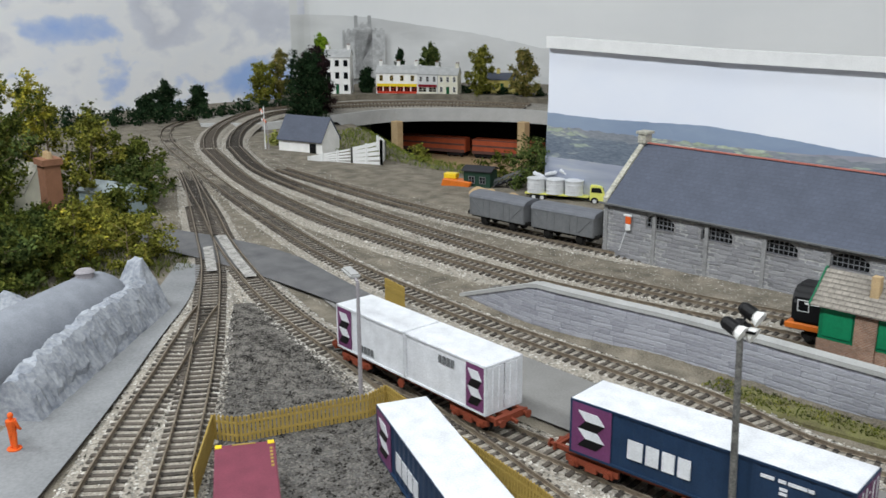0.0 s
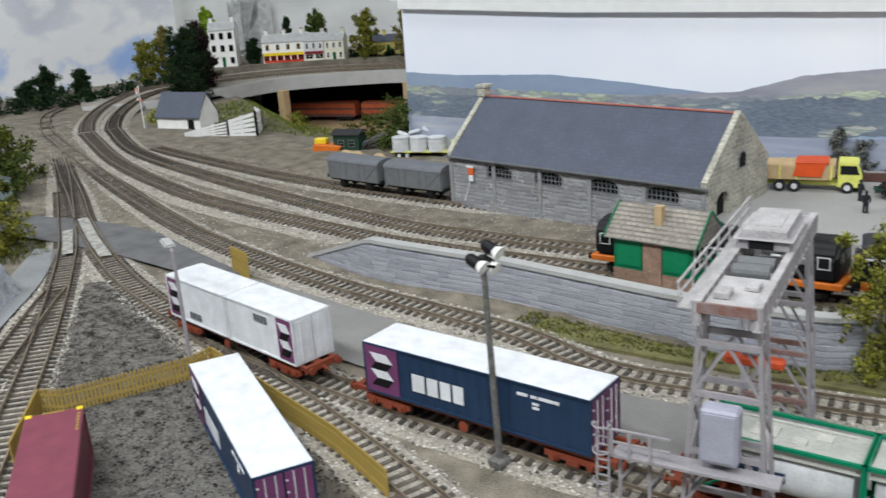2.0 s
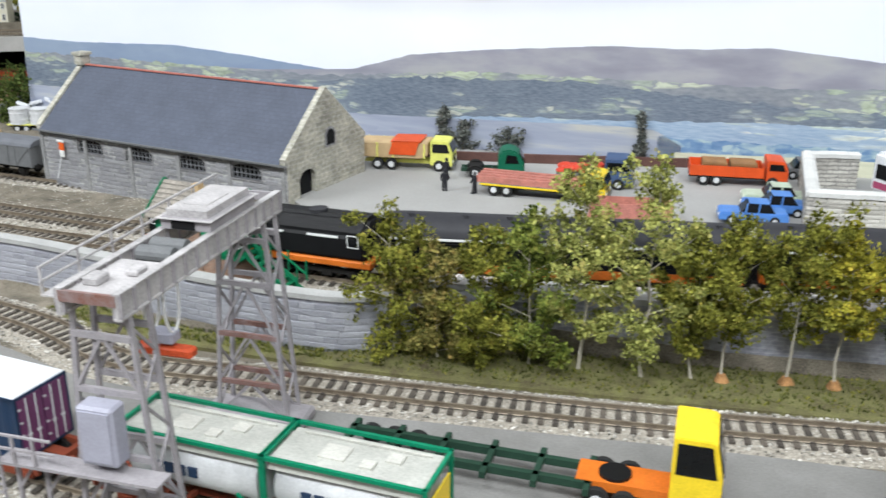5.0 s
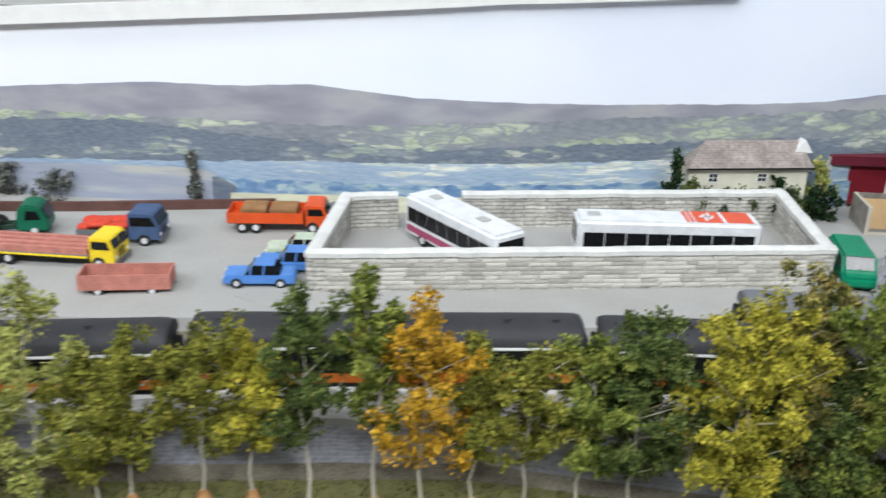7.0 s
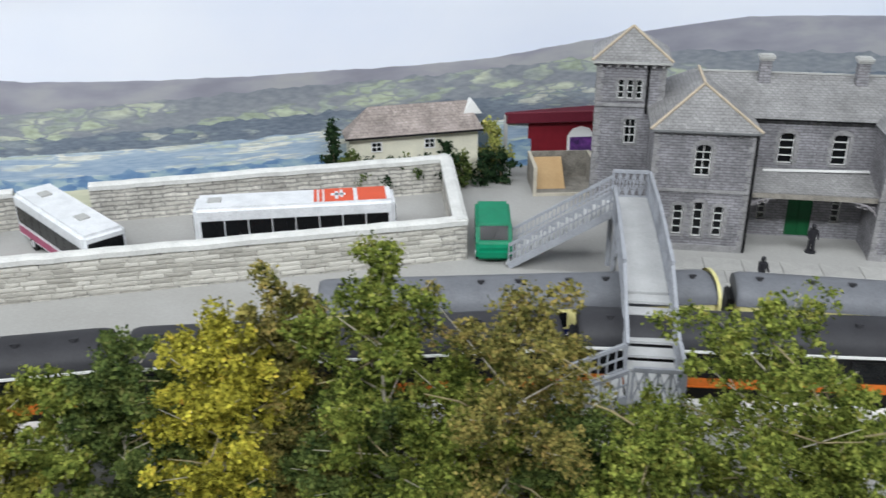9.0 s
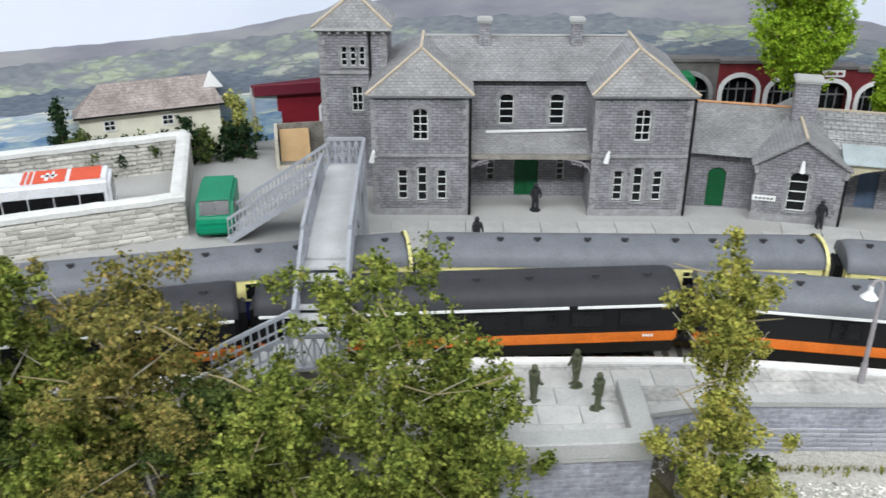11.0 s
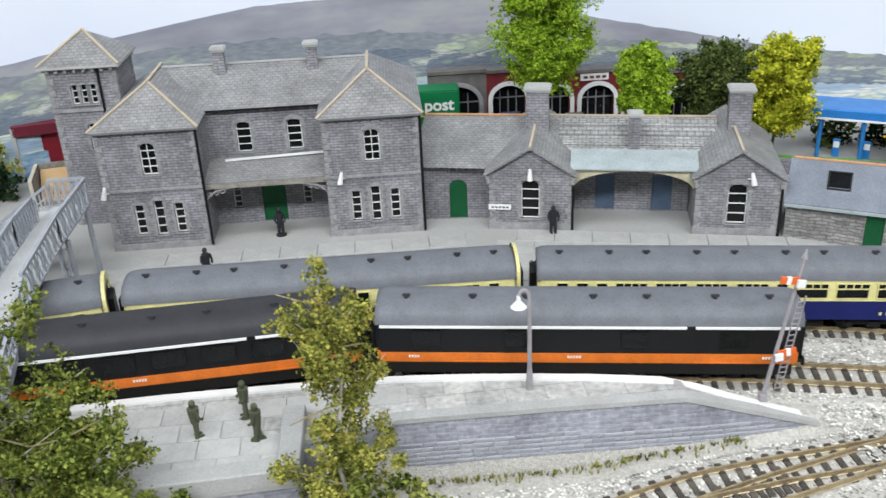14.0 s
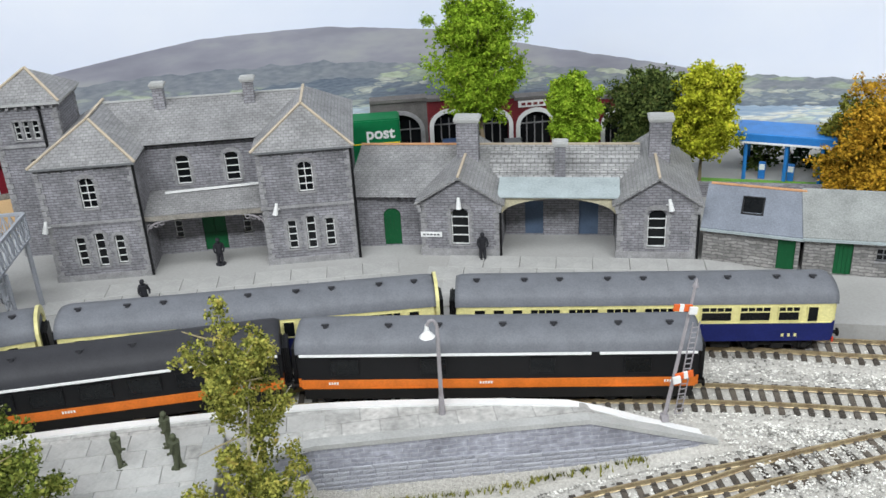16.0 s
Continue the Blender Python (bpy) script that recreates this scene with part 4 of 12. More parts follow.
def coach_shell(e, L, w, z0, zw, zc, roof_rise, low, high, roof_mat, ends=None):
    bm = bmesh.new()
    box(bm, -L / 2, L / 2, -w / 2, w / 2, z0, zw)
    bmesh.ops.bevel(bm, geom=[q for q in bm.edges if abs((q.verts[0].co - q.verts[1].co).z) > 1e-4], offset=0.002, segments=2, affect="EDGES")
    part("lower_body", bm, low, e)
    bm = bmesh.new()
    extrude(bm, [(-w / 2 + 0.0004, zw), (w / 2 - 0.0004, zw), (w / 2 - 0.0012, zc), (-w / 2 + 0.0012, zc)], "x", -L / 2, L / 2)
    bmesh.ops.bevel(bm, geom=[q for q in bm.edges if abs((q.verts[0].co - q.verts[1].co).z) > 1e-4], offset=0.002, segments=2, affect="EDGES")
    part("upper_body", bm, high, e)
    bm = bmesh.new()
    pr = roof_profile(w - 0.0012, zc, roof_rise)
    rings = []
    for x, k in ((-L / 2 - 0.0005, 0.86), (-L / 2 + 0.003, 0.97), (-L / 2 + 0.009, 1.0), (L / 2 - 0.009, 1.0), (L / 2 - 0.003, 0.97), (L / 2 + 0.0005, 0.86)):
        rings.append([bm.verts.new((x, y, zc + (z - zc) * k)) for y, z in pr])
    for r, s in zip(rings, rings[1:]):
        for i in range(len(pr) - 1):
            f = bm.faces.new((r[i], r[i + 1], s[i + 1], s[i]))
    bm.faces.new(rings[0])
    bm.faces.new(rings[-1][::-1])
    bmesh.ops.recalc_face_normals(bm, faces=bm.faces[:])
    ro = part("roof", bm, roof_mat, e)
    for f in ro.data.polygons:
        f.use_smooth = abs(f.normal.x) < 0.5
    return ro


def vents(roof, L, n, zc, rise, w, offset, material):
    for k in range(n):
        x = -L / 2 + L * (k + 0.5) / n + 0.004 * (k % 2)
        y = -w * offset
        z = zc + rise * math.sin(math.acos(min(1, abs(y) / (w / 2)))) ** 0.85
        bm = bmesh.new()
        rod(bm, (x, y, z - 0.001), (x, y, z + 0.0012), 0.0017, 8, 0.0013)
        box(bm, x - 0.0022, x + 0.0022, y - 0.0009, y + 0.0009, z + 0.001, z + 0.0018)
        part("roof_vent", bm, material, roof)


def gangway(e, x, d, material):
    bm = bmesh.new()
    for k in range(4):
        xx = x + d * 0.0012 * k
        t = 0.0006 * (k % 2)
        box(bm, min(xx, xx + d * 0.0011), max(xx, xx + d * 0.0011), -0.009 + t, 0.009 - t, 0.012 + t, 0.038 - t)
    part("gangway", bm, material, e)


def railcar(m, kind, label, seed):
    """A cream and blue diesel railcar or its trailer."""
    rng = random.Random(seed)
    L, w, z0, zw, zc, rise = 0.2405, 0.0365, 0.0112, 0.0245, 0.0375, 0.0125
    e = thing("railcar", m, label, "railcar", "three-car passenger train")
    ro = coach_shell(e, L, w, z0, zw, zc, rise, M["navy"], M["cream"], M["coach_grey"])
    vents(ro, L, 9, zc, rise, w, 0.12, M["roof_dark"])
    for s in (-1, 1):
        y = s * (w / 2 - 0.0002)
        x = -L / 2 + 0.012
        seq = ["d", "d", "s", "w", "w", "w", "w", "s", "w", "w", "n", "s"] if kind == "front" else ["s", "w", "n", "d", "w", "d", "w", "d", "w", "n", "w", "s"]
        sizes = {"d": 0.0065, "s": 0.006, "w": 0.0185, "n": 0.0125}
        tot = sum(sizes[q] for q in seq)
        gap = (L - 0.024 - tot) / (len(seq) - 1)
        for q in seq:
            a = x
            b = x + sizes[q]
            if q in "ds":
                window(e, a, b, y, zw + 0.0008, zc - 0.0018, 0, M["cream"], s)
            else:
                window(e, a, b, y, zw + 0.0018, zc - 0.0018, 4 if q == "w" else 3, M["cream"], s)
            x = b + gap
        bm = bmesh.new()
        box(bm, -L / 2 + 0.003, L / 2 - 0.003, y - 0.0003, y + 0.0003, zw - 0.0004, zw + 0.0003)
        part("waist_line", bm, M["cream"], e)
    for d in (-1, 1):
        bm = bmesh.new()
        buffers(bm, d * L / 2, d)
        part("buffer_set", bm, M["underframe"], e)
    for s in (-1, 1):
        bm = bmesh.new()
        for j in range(3):
            a = s * (-0.095 + j * 0.004)
            box(bm, min(a, a + 0.0016), max(a, a + 0.0016), s * (w / 2) - 0.0003, s * (w / 2) + 0.0004, 0.0145, 0.0165)
        parts("number_bar", bm, M["cream"], e)
    bm = bmesh.new()
    for k in range(5):
        x = -0.06 + k * 0.027 + rng.uniform(-0.004, 0.004)
        box(bm, x, x + rng.uniform(0.012, 0.02), -0.013, 0.013, 0.0035, 0.0085)
    part("underframe_gear", bm, M["underframe"], e)
    for x in (-0.087, 0.087):
        bogie(e, x, M["underframe"])
    if kind == "front":
        xe = L / 2
        for y0, y1 in ((-0.0145, -0.0055), (0.0055, 0.0145), (-0.0042, 0.0042)):
            bm = bmesh.new()
            box(bm, xe - 0.001, xe + 0.0004, y0, y1, 0.0265, 0.036)
            part("windscreen", bm, M["glass_dark"], e)
        bm = bmesh.new()
        box(bm, xe - 0.0005, xe + 0.0007, -0.017, 0.017, 0.0095, 0.0125)
        part("buffer_beam", bm, M["lorry_red"], e)
        gangway(e, -L / 2, -1, M["black"])
    else:
        gangway(e, -L / 2, -1, M["black"])
        gangway(e, L / 2, 1, M["black"])
        # cream framed end with dark recess
        bm = bmesh.new()
        pr = roof_profile(w, zc, rise + 0.001, 12)
        inner = roof_profile(w - 0.01, zc - 0.002, rise - 0.002, 12)
        pts = [(-w / 2, 0.02)] + [(y, z) for y, z in reversed(pr)] + [(w / 2, 0.02)]
        ins = [(-w / 2 + 0.005, 0.02)] + [(y, z) for y, z in reversed(inner)] + [(w / 2 - 0.005, 0.02)]
        A = [[bm.verts.new((L / 2 + dx, y, z)) for y, z in q] for dx in (-0.0006, 0.0016) for q in (pts, ins)]
        for i in range(len(pts) - 1):
            bm.faces.new((A[0][i], A[0][i + 1], A[2][i + 1], A[2][i]))
            bm.faces.new((A[2][i], A[2][i + 1], A[3][i + 1], A[3][i]))
            bm.faces.new((A[3][i], A[3][i + 1], A[1][i + 1], A[1][i]))
        bmesh.ops.recalc_face_normals(bm, faces=bm.faces[:])
        part("end_arch", bm, M["cream"], e)
    return e


sF = arc_at_x("down_main", 1.388)
railcar(stand("down_main", sF, 0.24), "front", "cream and dark blue diesel railcar with grey roof, leading", 1)
railcar(stand("down_main", sF - 0.2545, 0.24), "trailer", "cream and dark blue trailer coach with grey roof, mid train", 2)
railcar(stand("down_main", sF - 0.509, 0.24), "trailer", "cream and dark blue railcar with grey roof, rear of train", 3)


def orange_coach(m, label, roof, plain, seed):
    """A black and orange coach with a white line at the cantrail."""
    L, w, z0, zw, zc, rise = 0.2365, 0.0365, 0.0152, 0.0213, 0.0388, 0.0122
    e = thing("coach", m, label, "coach", "black and orange train")
    ro = coach_shell(e, L, w, z0, zw, zc, rise, M["orange"], M["black"], roof)
    vents(ro, L, 7, zc, rise, w, 0.15, M["roof_dark"])
    for s in (-1, 1):
        y = s * (w / 2 - 0.0004)
        bm = bmesh.new()
        for a, b in ((-L / 2 + 0.002, -0.045), (-0.045, 0.055), (0.06, L / 2 - 0.002)):
            box(bm, a, b, y - 0.0006, y + 0.0006, zc - 0.0015, zc - 0.0002)
        parts("cantrail_line", bm, M["white"], e)
        if plain:
            spots = [(-0.098, -0.082), (-0.045, -0.03), (0.02, 0.034), (0.075, 0.09)]
        else:
            spots = [(-0.108 + k * 0.0275, -0.108 + k * 0.0275 + 0.018) for k in range(8)]
        for a, b in spots:
            window(e, a, b, y, zw + 0.0035, zc - 0.004, 0, M["black"], s)
        for a in (-0.075, 0.06):
            bm = bmesh.new()
            bar(bm, (a, y * 1.02, 0.0158), (a + 0.032, y * 1.02, 0.0158), 0.0009)
            for q in (a, a + 0.032):
                bar(bm, (q, y, 0.0178), (q, y * 1.02, 0.0158), 0.0007)
            part("step_rail", bm, M["orange"], e)
        bm = bmesh.new()
        for k, a in enumerate((-0.1, -0.01, 0.098)):
            for j in range(4 if k != 1 else 5):
                box(bm, a + j * 0.0016, a + j * 0.0016 + 0.001, y - 0.0006, y + 0.0006, 0.0182, 0.0198)
        parts("lettering_bar", bm, M["white"], e)
    bm = bmesh.new()
    for d in (-1, 1):
        buffers(bm, d * L / 2, d)
    box(bm, -L / 2 + 0.003, L / 2 - 0.003, -0.0178, 0.0178, 0.0078, 0.0153)
    for k in range(4):
        box(bm, -0.05 + k * 0.028, -0.03 + k * 0.028, -0.013, 0.013, 0.003, 0.0085)
    part("underframe", bm, M["underframe"], e)
    for d in (-1, 1):
        gangway(e, d * L / 2, d, M["black"])
    for x in (-0.085, 0.085):
        bogie(e, x, M["underframe"])
    return e


sC = arc_at_x("up_main", 1.284)
for k in range(5):
    orange_coach(stand("up_main", sC - 0.2485 * k, 0.2365), ("black and orange van coach with grey roof at a platform" if k == 0 else "black and orange passenger coach with dark grey roof"), M["coach_grey"] if k == 0 else M["roof_dark"], k == 0, k)


def diesel_loco(m):
    e = thing("diesel_locomotive", m, "black diesel locomotive with orange band and white stripe", "locomotive", "black and orange train")
    L, w = 0.2, 0.035
    bm = bmesh.new()
    extrude(bm, [(-w / 2, 0.0175), (w / 2, 0.0175), (w / 2, 0.036), (w / 2 - 0.004, 0.043), (0.008, 0.047), (-0.008, 0.047), (-w / 2 + 0.004, 0.043), (-w / 2, 0.036)], "x", -L / 2 + 0.004, L / 2 - 0.004)
    bevel_all(bm, 0.0025, 2)
    part("body", bm, M["black"], e)
    bm = bmesh.new()
    box(bm, -L / 2, L / 2, -w / 2 - 0.0006, w / 2 + 0.0006, 0.0125, 0.0176)
    bevel_all(bm, 0.0008)
    part("skirt_band", bm, M["orange"], e)
    for s in (-1, 1):
        for a, b in ((-0.085, -0.06), (-0.03, 0.03), (0.05, 0.075)):
            bm = bmesh.new()
            box(bm, a, b, s * w / 2 - 0.0004, s * w / 2 + 0.0004, 0.0335, 0.035)
            part("white_stripe", bm, M["white"], e)
        bm = bmesh.new()
        for k in range(9):
            box(bm, -0.02 + k * 0.005, -0.017 + k * 0.005, s * w / 2 - 0.0003, s * w / 2 + 0.0003, 0.024, 0.032)
        part("grille", bm, M["roof_dark"], e)
        for x in (-0.09, 0.083):
            window(e, x, x + 0.008, s * (w / 2), 0.028, 0.036, 0, M["white"], s)
    for d in (-1, 1):
        for y0, y1 in ((-0.013, -0.002), (0.002, 0.013)):
            bm = bmesh.new()
            box(bm, d * (L / 2 - 0.004) - 0.0004, d * (L / 2 - 0.004) + 0.0004, y0, y1, 0.03, 0.038)
            part("windscreen", bm, M["glass_dark"], e)
    bm = bmesh.new()
    for k in range(3):
        rod(bm, (-0.05 + k * 0.05, 0, 0.0465), (-0.05 + k * 0.05, 0, 0.0485), 0.007, 12)
    parts("roof_fan", bm, M["roof_dark"], e)
    bm = bmesh.new()
    for d in (-1, 1):
        buffers(bm, d * L / 2, d)
    box(bm, -0.03, 0.03, -0.014, 0.014, 0.003, 0.0125)
    part("fuel_tank", bm, M["underframe"], e)
    for x in (-0.062, 0.062):
        bogie(e, x, M["underframe"], 0.04)


diesel_loco(stand("up_main", sC - 0.2485 * 4 - 0.1185 - 0.106, 0.2))


# ---- container wagons ----
def flat_wagon(key, s, L, label, solebar):
    e = thing("flat_wagon", stand(key, s, L), label, "wagon", "container wagons")
    bm = bmesh.new()
    for y in (-0.012, 0.012):
        box(bm, -L / 2, L / 2, y - 0.0012, y + 0.0012, 0.0105, 0.0135)
    for k in range(9):
        x = -L / 2 + 0.002 + (L - 0.004) * k / 8
        box(bm, x - 0.001, x + 0.001, -0.0135, 0.0135, 0.0112, 0.0138)
    box(bm, -L / 2 + 0.001, L / 2 - 0.001, -0.003, 0.003, 0.010, 0.0132)
    part("frame", bm, solebar, e)
    for d in (-1, 1):
        bm = bmesh.new()
        buffers(bm, d * L / 2, d, 0.0118)
        box(bm, d * L / 2 - 0.0008, d * L / 2 + 0.0008, -0.0145, 0.0145, 0.0095, 0.014)
        part("buffer_beam", bm, solebar, e)
    for x in (-L / 2 + 0.026, L / 2 - 0.026):
        bogie(e, x, solebar, 0.024)
    bm = bmesh.new()
    for s in (-1, 1):
        rod(bm, (-0.006, s * 0.0145, 0.008), (-0.006, s * 0.0155, 0.008), 0.0035, 10)
    parts("brake_wheel", bm, solebar, e)
    return e


def emblem(bm, x0, x1, z0, z1, y, s):
    """Four stacked slanted bars, white and dark by turns, as plain shapes."""
    w, h = x1 - x0, z1 - z0
    out = []
    for k, mi in enumerate((0, 1, 0, 1)):
        za, zb = z1 - h * (k + 1) / 4, z1 - h * k / 4
        dx = w * 0.14 * (-1 if k % 2 else 1) * -s
        pts = [(x0 + w * 0.14 + dx, za), (x1 - w * 0.14 + dx, za), (x1 - w * 0.14 - dx, zb), (x0 + w * 0.14 - dx, zb)]
        out += extrude(bm, pts, "y", y, y + s * 0.0004, mi)
    return out


def word(text, size, material, parent, m, name="lettering", bold=0.0):
    c = bpy.data.curves.new(name, "FONT")
    c.body, c.size, c.extrude, c.offset = text, size, 0.0002, bold
    tmp = new("tmp_text", c)
    dg = bpy.context.evaluated_depsgraph_get()
    me = bpy.data.meshes.new_from_object(tmp.evaluated_get(dg))
    bpy.data.objects.remove(tmp)
    bpy.data.curves.remove(c)
    me.name = name
    me.materials.clear()
    me.materials.append(material)
    ob = new(name, me)
    ob.parent = parent
    ob.matrix_basis = m
    return ob


SIDE = Matrix.Rotation(math.pi / 2, 4, "X")


def container(m, L, label, body, roof, panel=None, group="freight containers", text=None, ribs=True, emblem_ends=(), small=False):
    """A corrugated box container with frame, doors and roof."""
    e = thing("container", m, label, "container", group)
    w, h = 0.032, 0.034
    bm = bmesh.new()
    n = int(L / 0.0042)
    for s in (-1, 1):
        prev = None
        for k in range(2 * n + 1):
            x = -L / 2 + 0.001 + (L - 0.002) * k / (2 * n)
            y = s * (w / 2 - 0.0003 - (0.00035 if (k // 2) % 2 and ribs else 0))
            row = (bm.verts.new((x, y, 0.0008)), bm.verts.new((x, y, h - 0.0008)))
            if prev:
                bm.faces.new((prev[0], row[0], row[1], prev[1]) if s < 0 else (row[0], prev[0], prev[1], row[1]))
            prev = row
    box(bm, -L / 2 + 0.0006, L / 2 - 0.0006, -w / 2 + 0.0009, w / 2 - 0.0009, 0.0006, h - 0.0012)
    part("body", bm, body, e)
    bm = bmesh.new()
    t = 0.0013
    for s in (-1, 1):
        for d in (-1, 1):
            box(bm, d * L / 2 - t / 2, d * L / 2 + t / 2, s * w / 2 - t / 2, s * w / 2 + t / 2, 0, h)
        box(bm, -L / 2, L / 2, s * w / 2 - t / 2, s * w / 2 + t / 2, 0, t)
        box(bm, -L / 2, L / 2, s * w / 2 - t / 2, s * w / 2 + t / 2, h - t, h)
    for d in (-1, 1):
        box(bm, d * L / 2 - t / 2, d * L / 2 + t / 2, -w / 2, w / 2, 0, t)
        box(bm, d * L / 2 - t / 2, d * L / 2 + t / 2, -w / 2, w / 2, h - t, h)
    part("corner_frame", bm, body, e)
    bm = bmesh.new()
    box(bm, -L / 2, L / 2, -w / 2 - 0.0003, w / 2 + 0.0003, h - 0.0006, h + 0.0005)
    bevel_all(bm, 0.0003)
    part("roof", bm, roof, e)
    for d in (-1, 1):
        for s in (-1, 1):
            bm = bmesh.new()
            a, b = sorted((s * 0.0006, s * (w / 2 - 0.001)))
            box(bm, d * L / 2 - 0.0003, d * L / 2 + 0.0009, a, b, 0.0016, h - 0.0016)
            dr = part("door", bm, panel or body, e)
            bm = bmesh.new()
            for q in (0.32, 0.72):
                y = a + (b - a) * q
                rod(bm, (d * (L / 2 + 0.0012), y, 0.002), (d * (L / 2 + 0.0012), y, h - 0.002), 0.0004, 6)
                box(bm, d * L / 2 + d * 0.0008 - 0.0005, d * L / 2 + d * 0.0008 + 0.0005, y - 0.0012, y + 0.0012, h * 0.35, h * 0.39)
            for zz in (0.006, 0.013, 0.02, 0.027):
                box(bm, d * L / 2 + d * 0.0008 - 0.0004, d * L / 2 + d * 0.0008 + 0.0004, a, a + 0.0015, zz, zz + 0.001)
            part("locking_bar", bm, body if panel is None else M["silver"], dr)
    return e


def at_local(m, x, y, z, deg=0.0):
    return m @ pose(x, y, z, 0, 0, deg)


s20 = arc_at_x("container_siding", -0.146)
w20 = flat_wagon("container_siding", s20, 0.178, "red-brown bogie flat wagon carrying two white containers", M["wagon_red"])
m20 = w20.matrix_world.copy()
for k, x in enumerate((-0.0415, 0.0415)):
    c = container(at_local(m20, x, 0, 0.0141), 0.0805, "white twenty-foot container with purple emblem panel on a wagon", M["container_white"], M["container_white"], ribs=False)
    for s in (-1, 1):
        px = (-0.031 if k == 0 else 0.031) if s < 0 else (0.031 if k == 0 else -0.031)
        bm = bmesh.new()
        box(bm, px - 0.0085, px + 0.0085, s * 0.0163 - 0.0002, s * 0.0163 + 0.0002, 0.002, 0.0325)
        p = part("emblem_panel", bm, M["plum"], c)
        bm = bmesh.new()
        emblem(bm, px - 0.0065, px + 0.0065, 0.005, 0.029, s * 0.0165, s)
        part("emblem", bm, [M["container_white"], M["black"]], p)
        bm = bmesh.new()
        xx = px + (0.02 if px < 0 else -0.036)
        for j, hh in enumerate((0.0075, 0.0075, 0.0075, 0.0075)):
            box(bm, xx + j * 0.0042, xx + j * 0.0042 + 0.003, s * 0.0163 - 0.0002, s * 0.0163 + 0.0002, (0.004 if k == 0 else 0.0235), (0.004 if k == 0 else 0.0235) + 0.0055)
        parts("lettering_bar", bm, M["wagon_grey"], c)

s40 = arc_at_x("container_siding", 0.08)
w40 = flat_wagon("container_siding", s40, 0.186, "red-brown bogie flat wagon carrying a blue container", M["wagon_red"])
m40 = w40.matrix_world.copy()


def blue_container(m, label):
    c = container(m, 0.16, label, M["container_blue"], M["container_white"], M["plum"])
    for s in (-1, 1):
        px = -0.0665 if s < 0 else 0.0665
        bm = bmesh.new()
        box(bm, px - 0.0135, px + 0.0135, s * 0.0163 - 0.0002, s * 0.0163 + 0.0002, 0.0006, 0.0334)
        p = part("emblem_panel", bm, M["plum"], c)
        bm = bmesh.new()
        emblem(bm, px - 0.0085, px + 0.0095, 0.006, 0.028, s * 0.0165, s)
        part("emblem", bm, [M["container_white"], M["black"]], p)
        bm = bmesh.new()
        for j, (a, b) in enumerate(((0.0, 0.007), (0.009, 0.013), (0.014, 0.0235), (0.024, 0.027))):
            box(bm, -s * (0.034 + a) if s > 0 else 0.034 + a, -s * (0.034 + b) if s > 0 else 0.034 + b, s * 0.0163 - 0.0002, s * 0.0163 + 0.0002, 0.026, 0.0278)
        for j in range(2):
            box(bm, -s * 0.046 - 0.002, -s * 0.046 + 0.002, s * 0.0163 - 0.0002, s * 0.0163 + 0.0002, 0.0195 + j * 0.0025, 0.021 + j * 0.0025)
        parts("code_bar", bm, M["container_white"], c)
        bm = bmesh.new()
        for j, (x0, x1) in enumerate(((0.0, 0.0095), (0.0115, 0.0195), (0.0215, 0.029), (0.031, 0.0385))):
            a, b = sorted((s * -0.042 * -1 + s * -1 * x0 if s > 0 else -0.042 + x0, s * -0.042 * -1 + s * -1 * x1 if s > 0 else -0.042 + x1))
            box(bm, a, b, s * 0.0165 - 0.0002, s * 0.0165 + 0.0002, 0.009, 0.0205)
        parts("lettering_block", bm, M["container_white"], c)
    return c


blue_container(at_local(m40, 0, 0, 0.0141), "dark blue forty-foot container with purple panel and white roof")

M["hatch_grey"] = mat("hatch_grey", (0.56, 0.55, 0.5), 0.6, var=0.15, scale=60, bump=0.1)
M["tank_cover"] = mat("tank_cover", (0.46, 0.46, 0.42), 0.6, var=0.15, scale=60, bump=0.1)
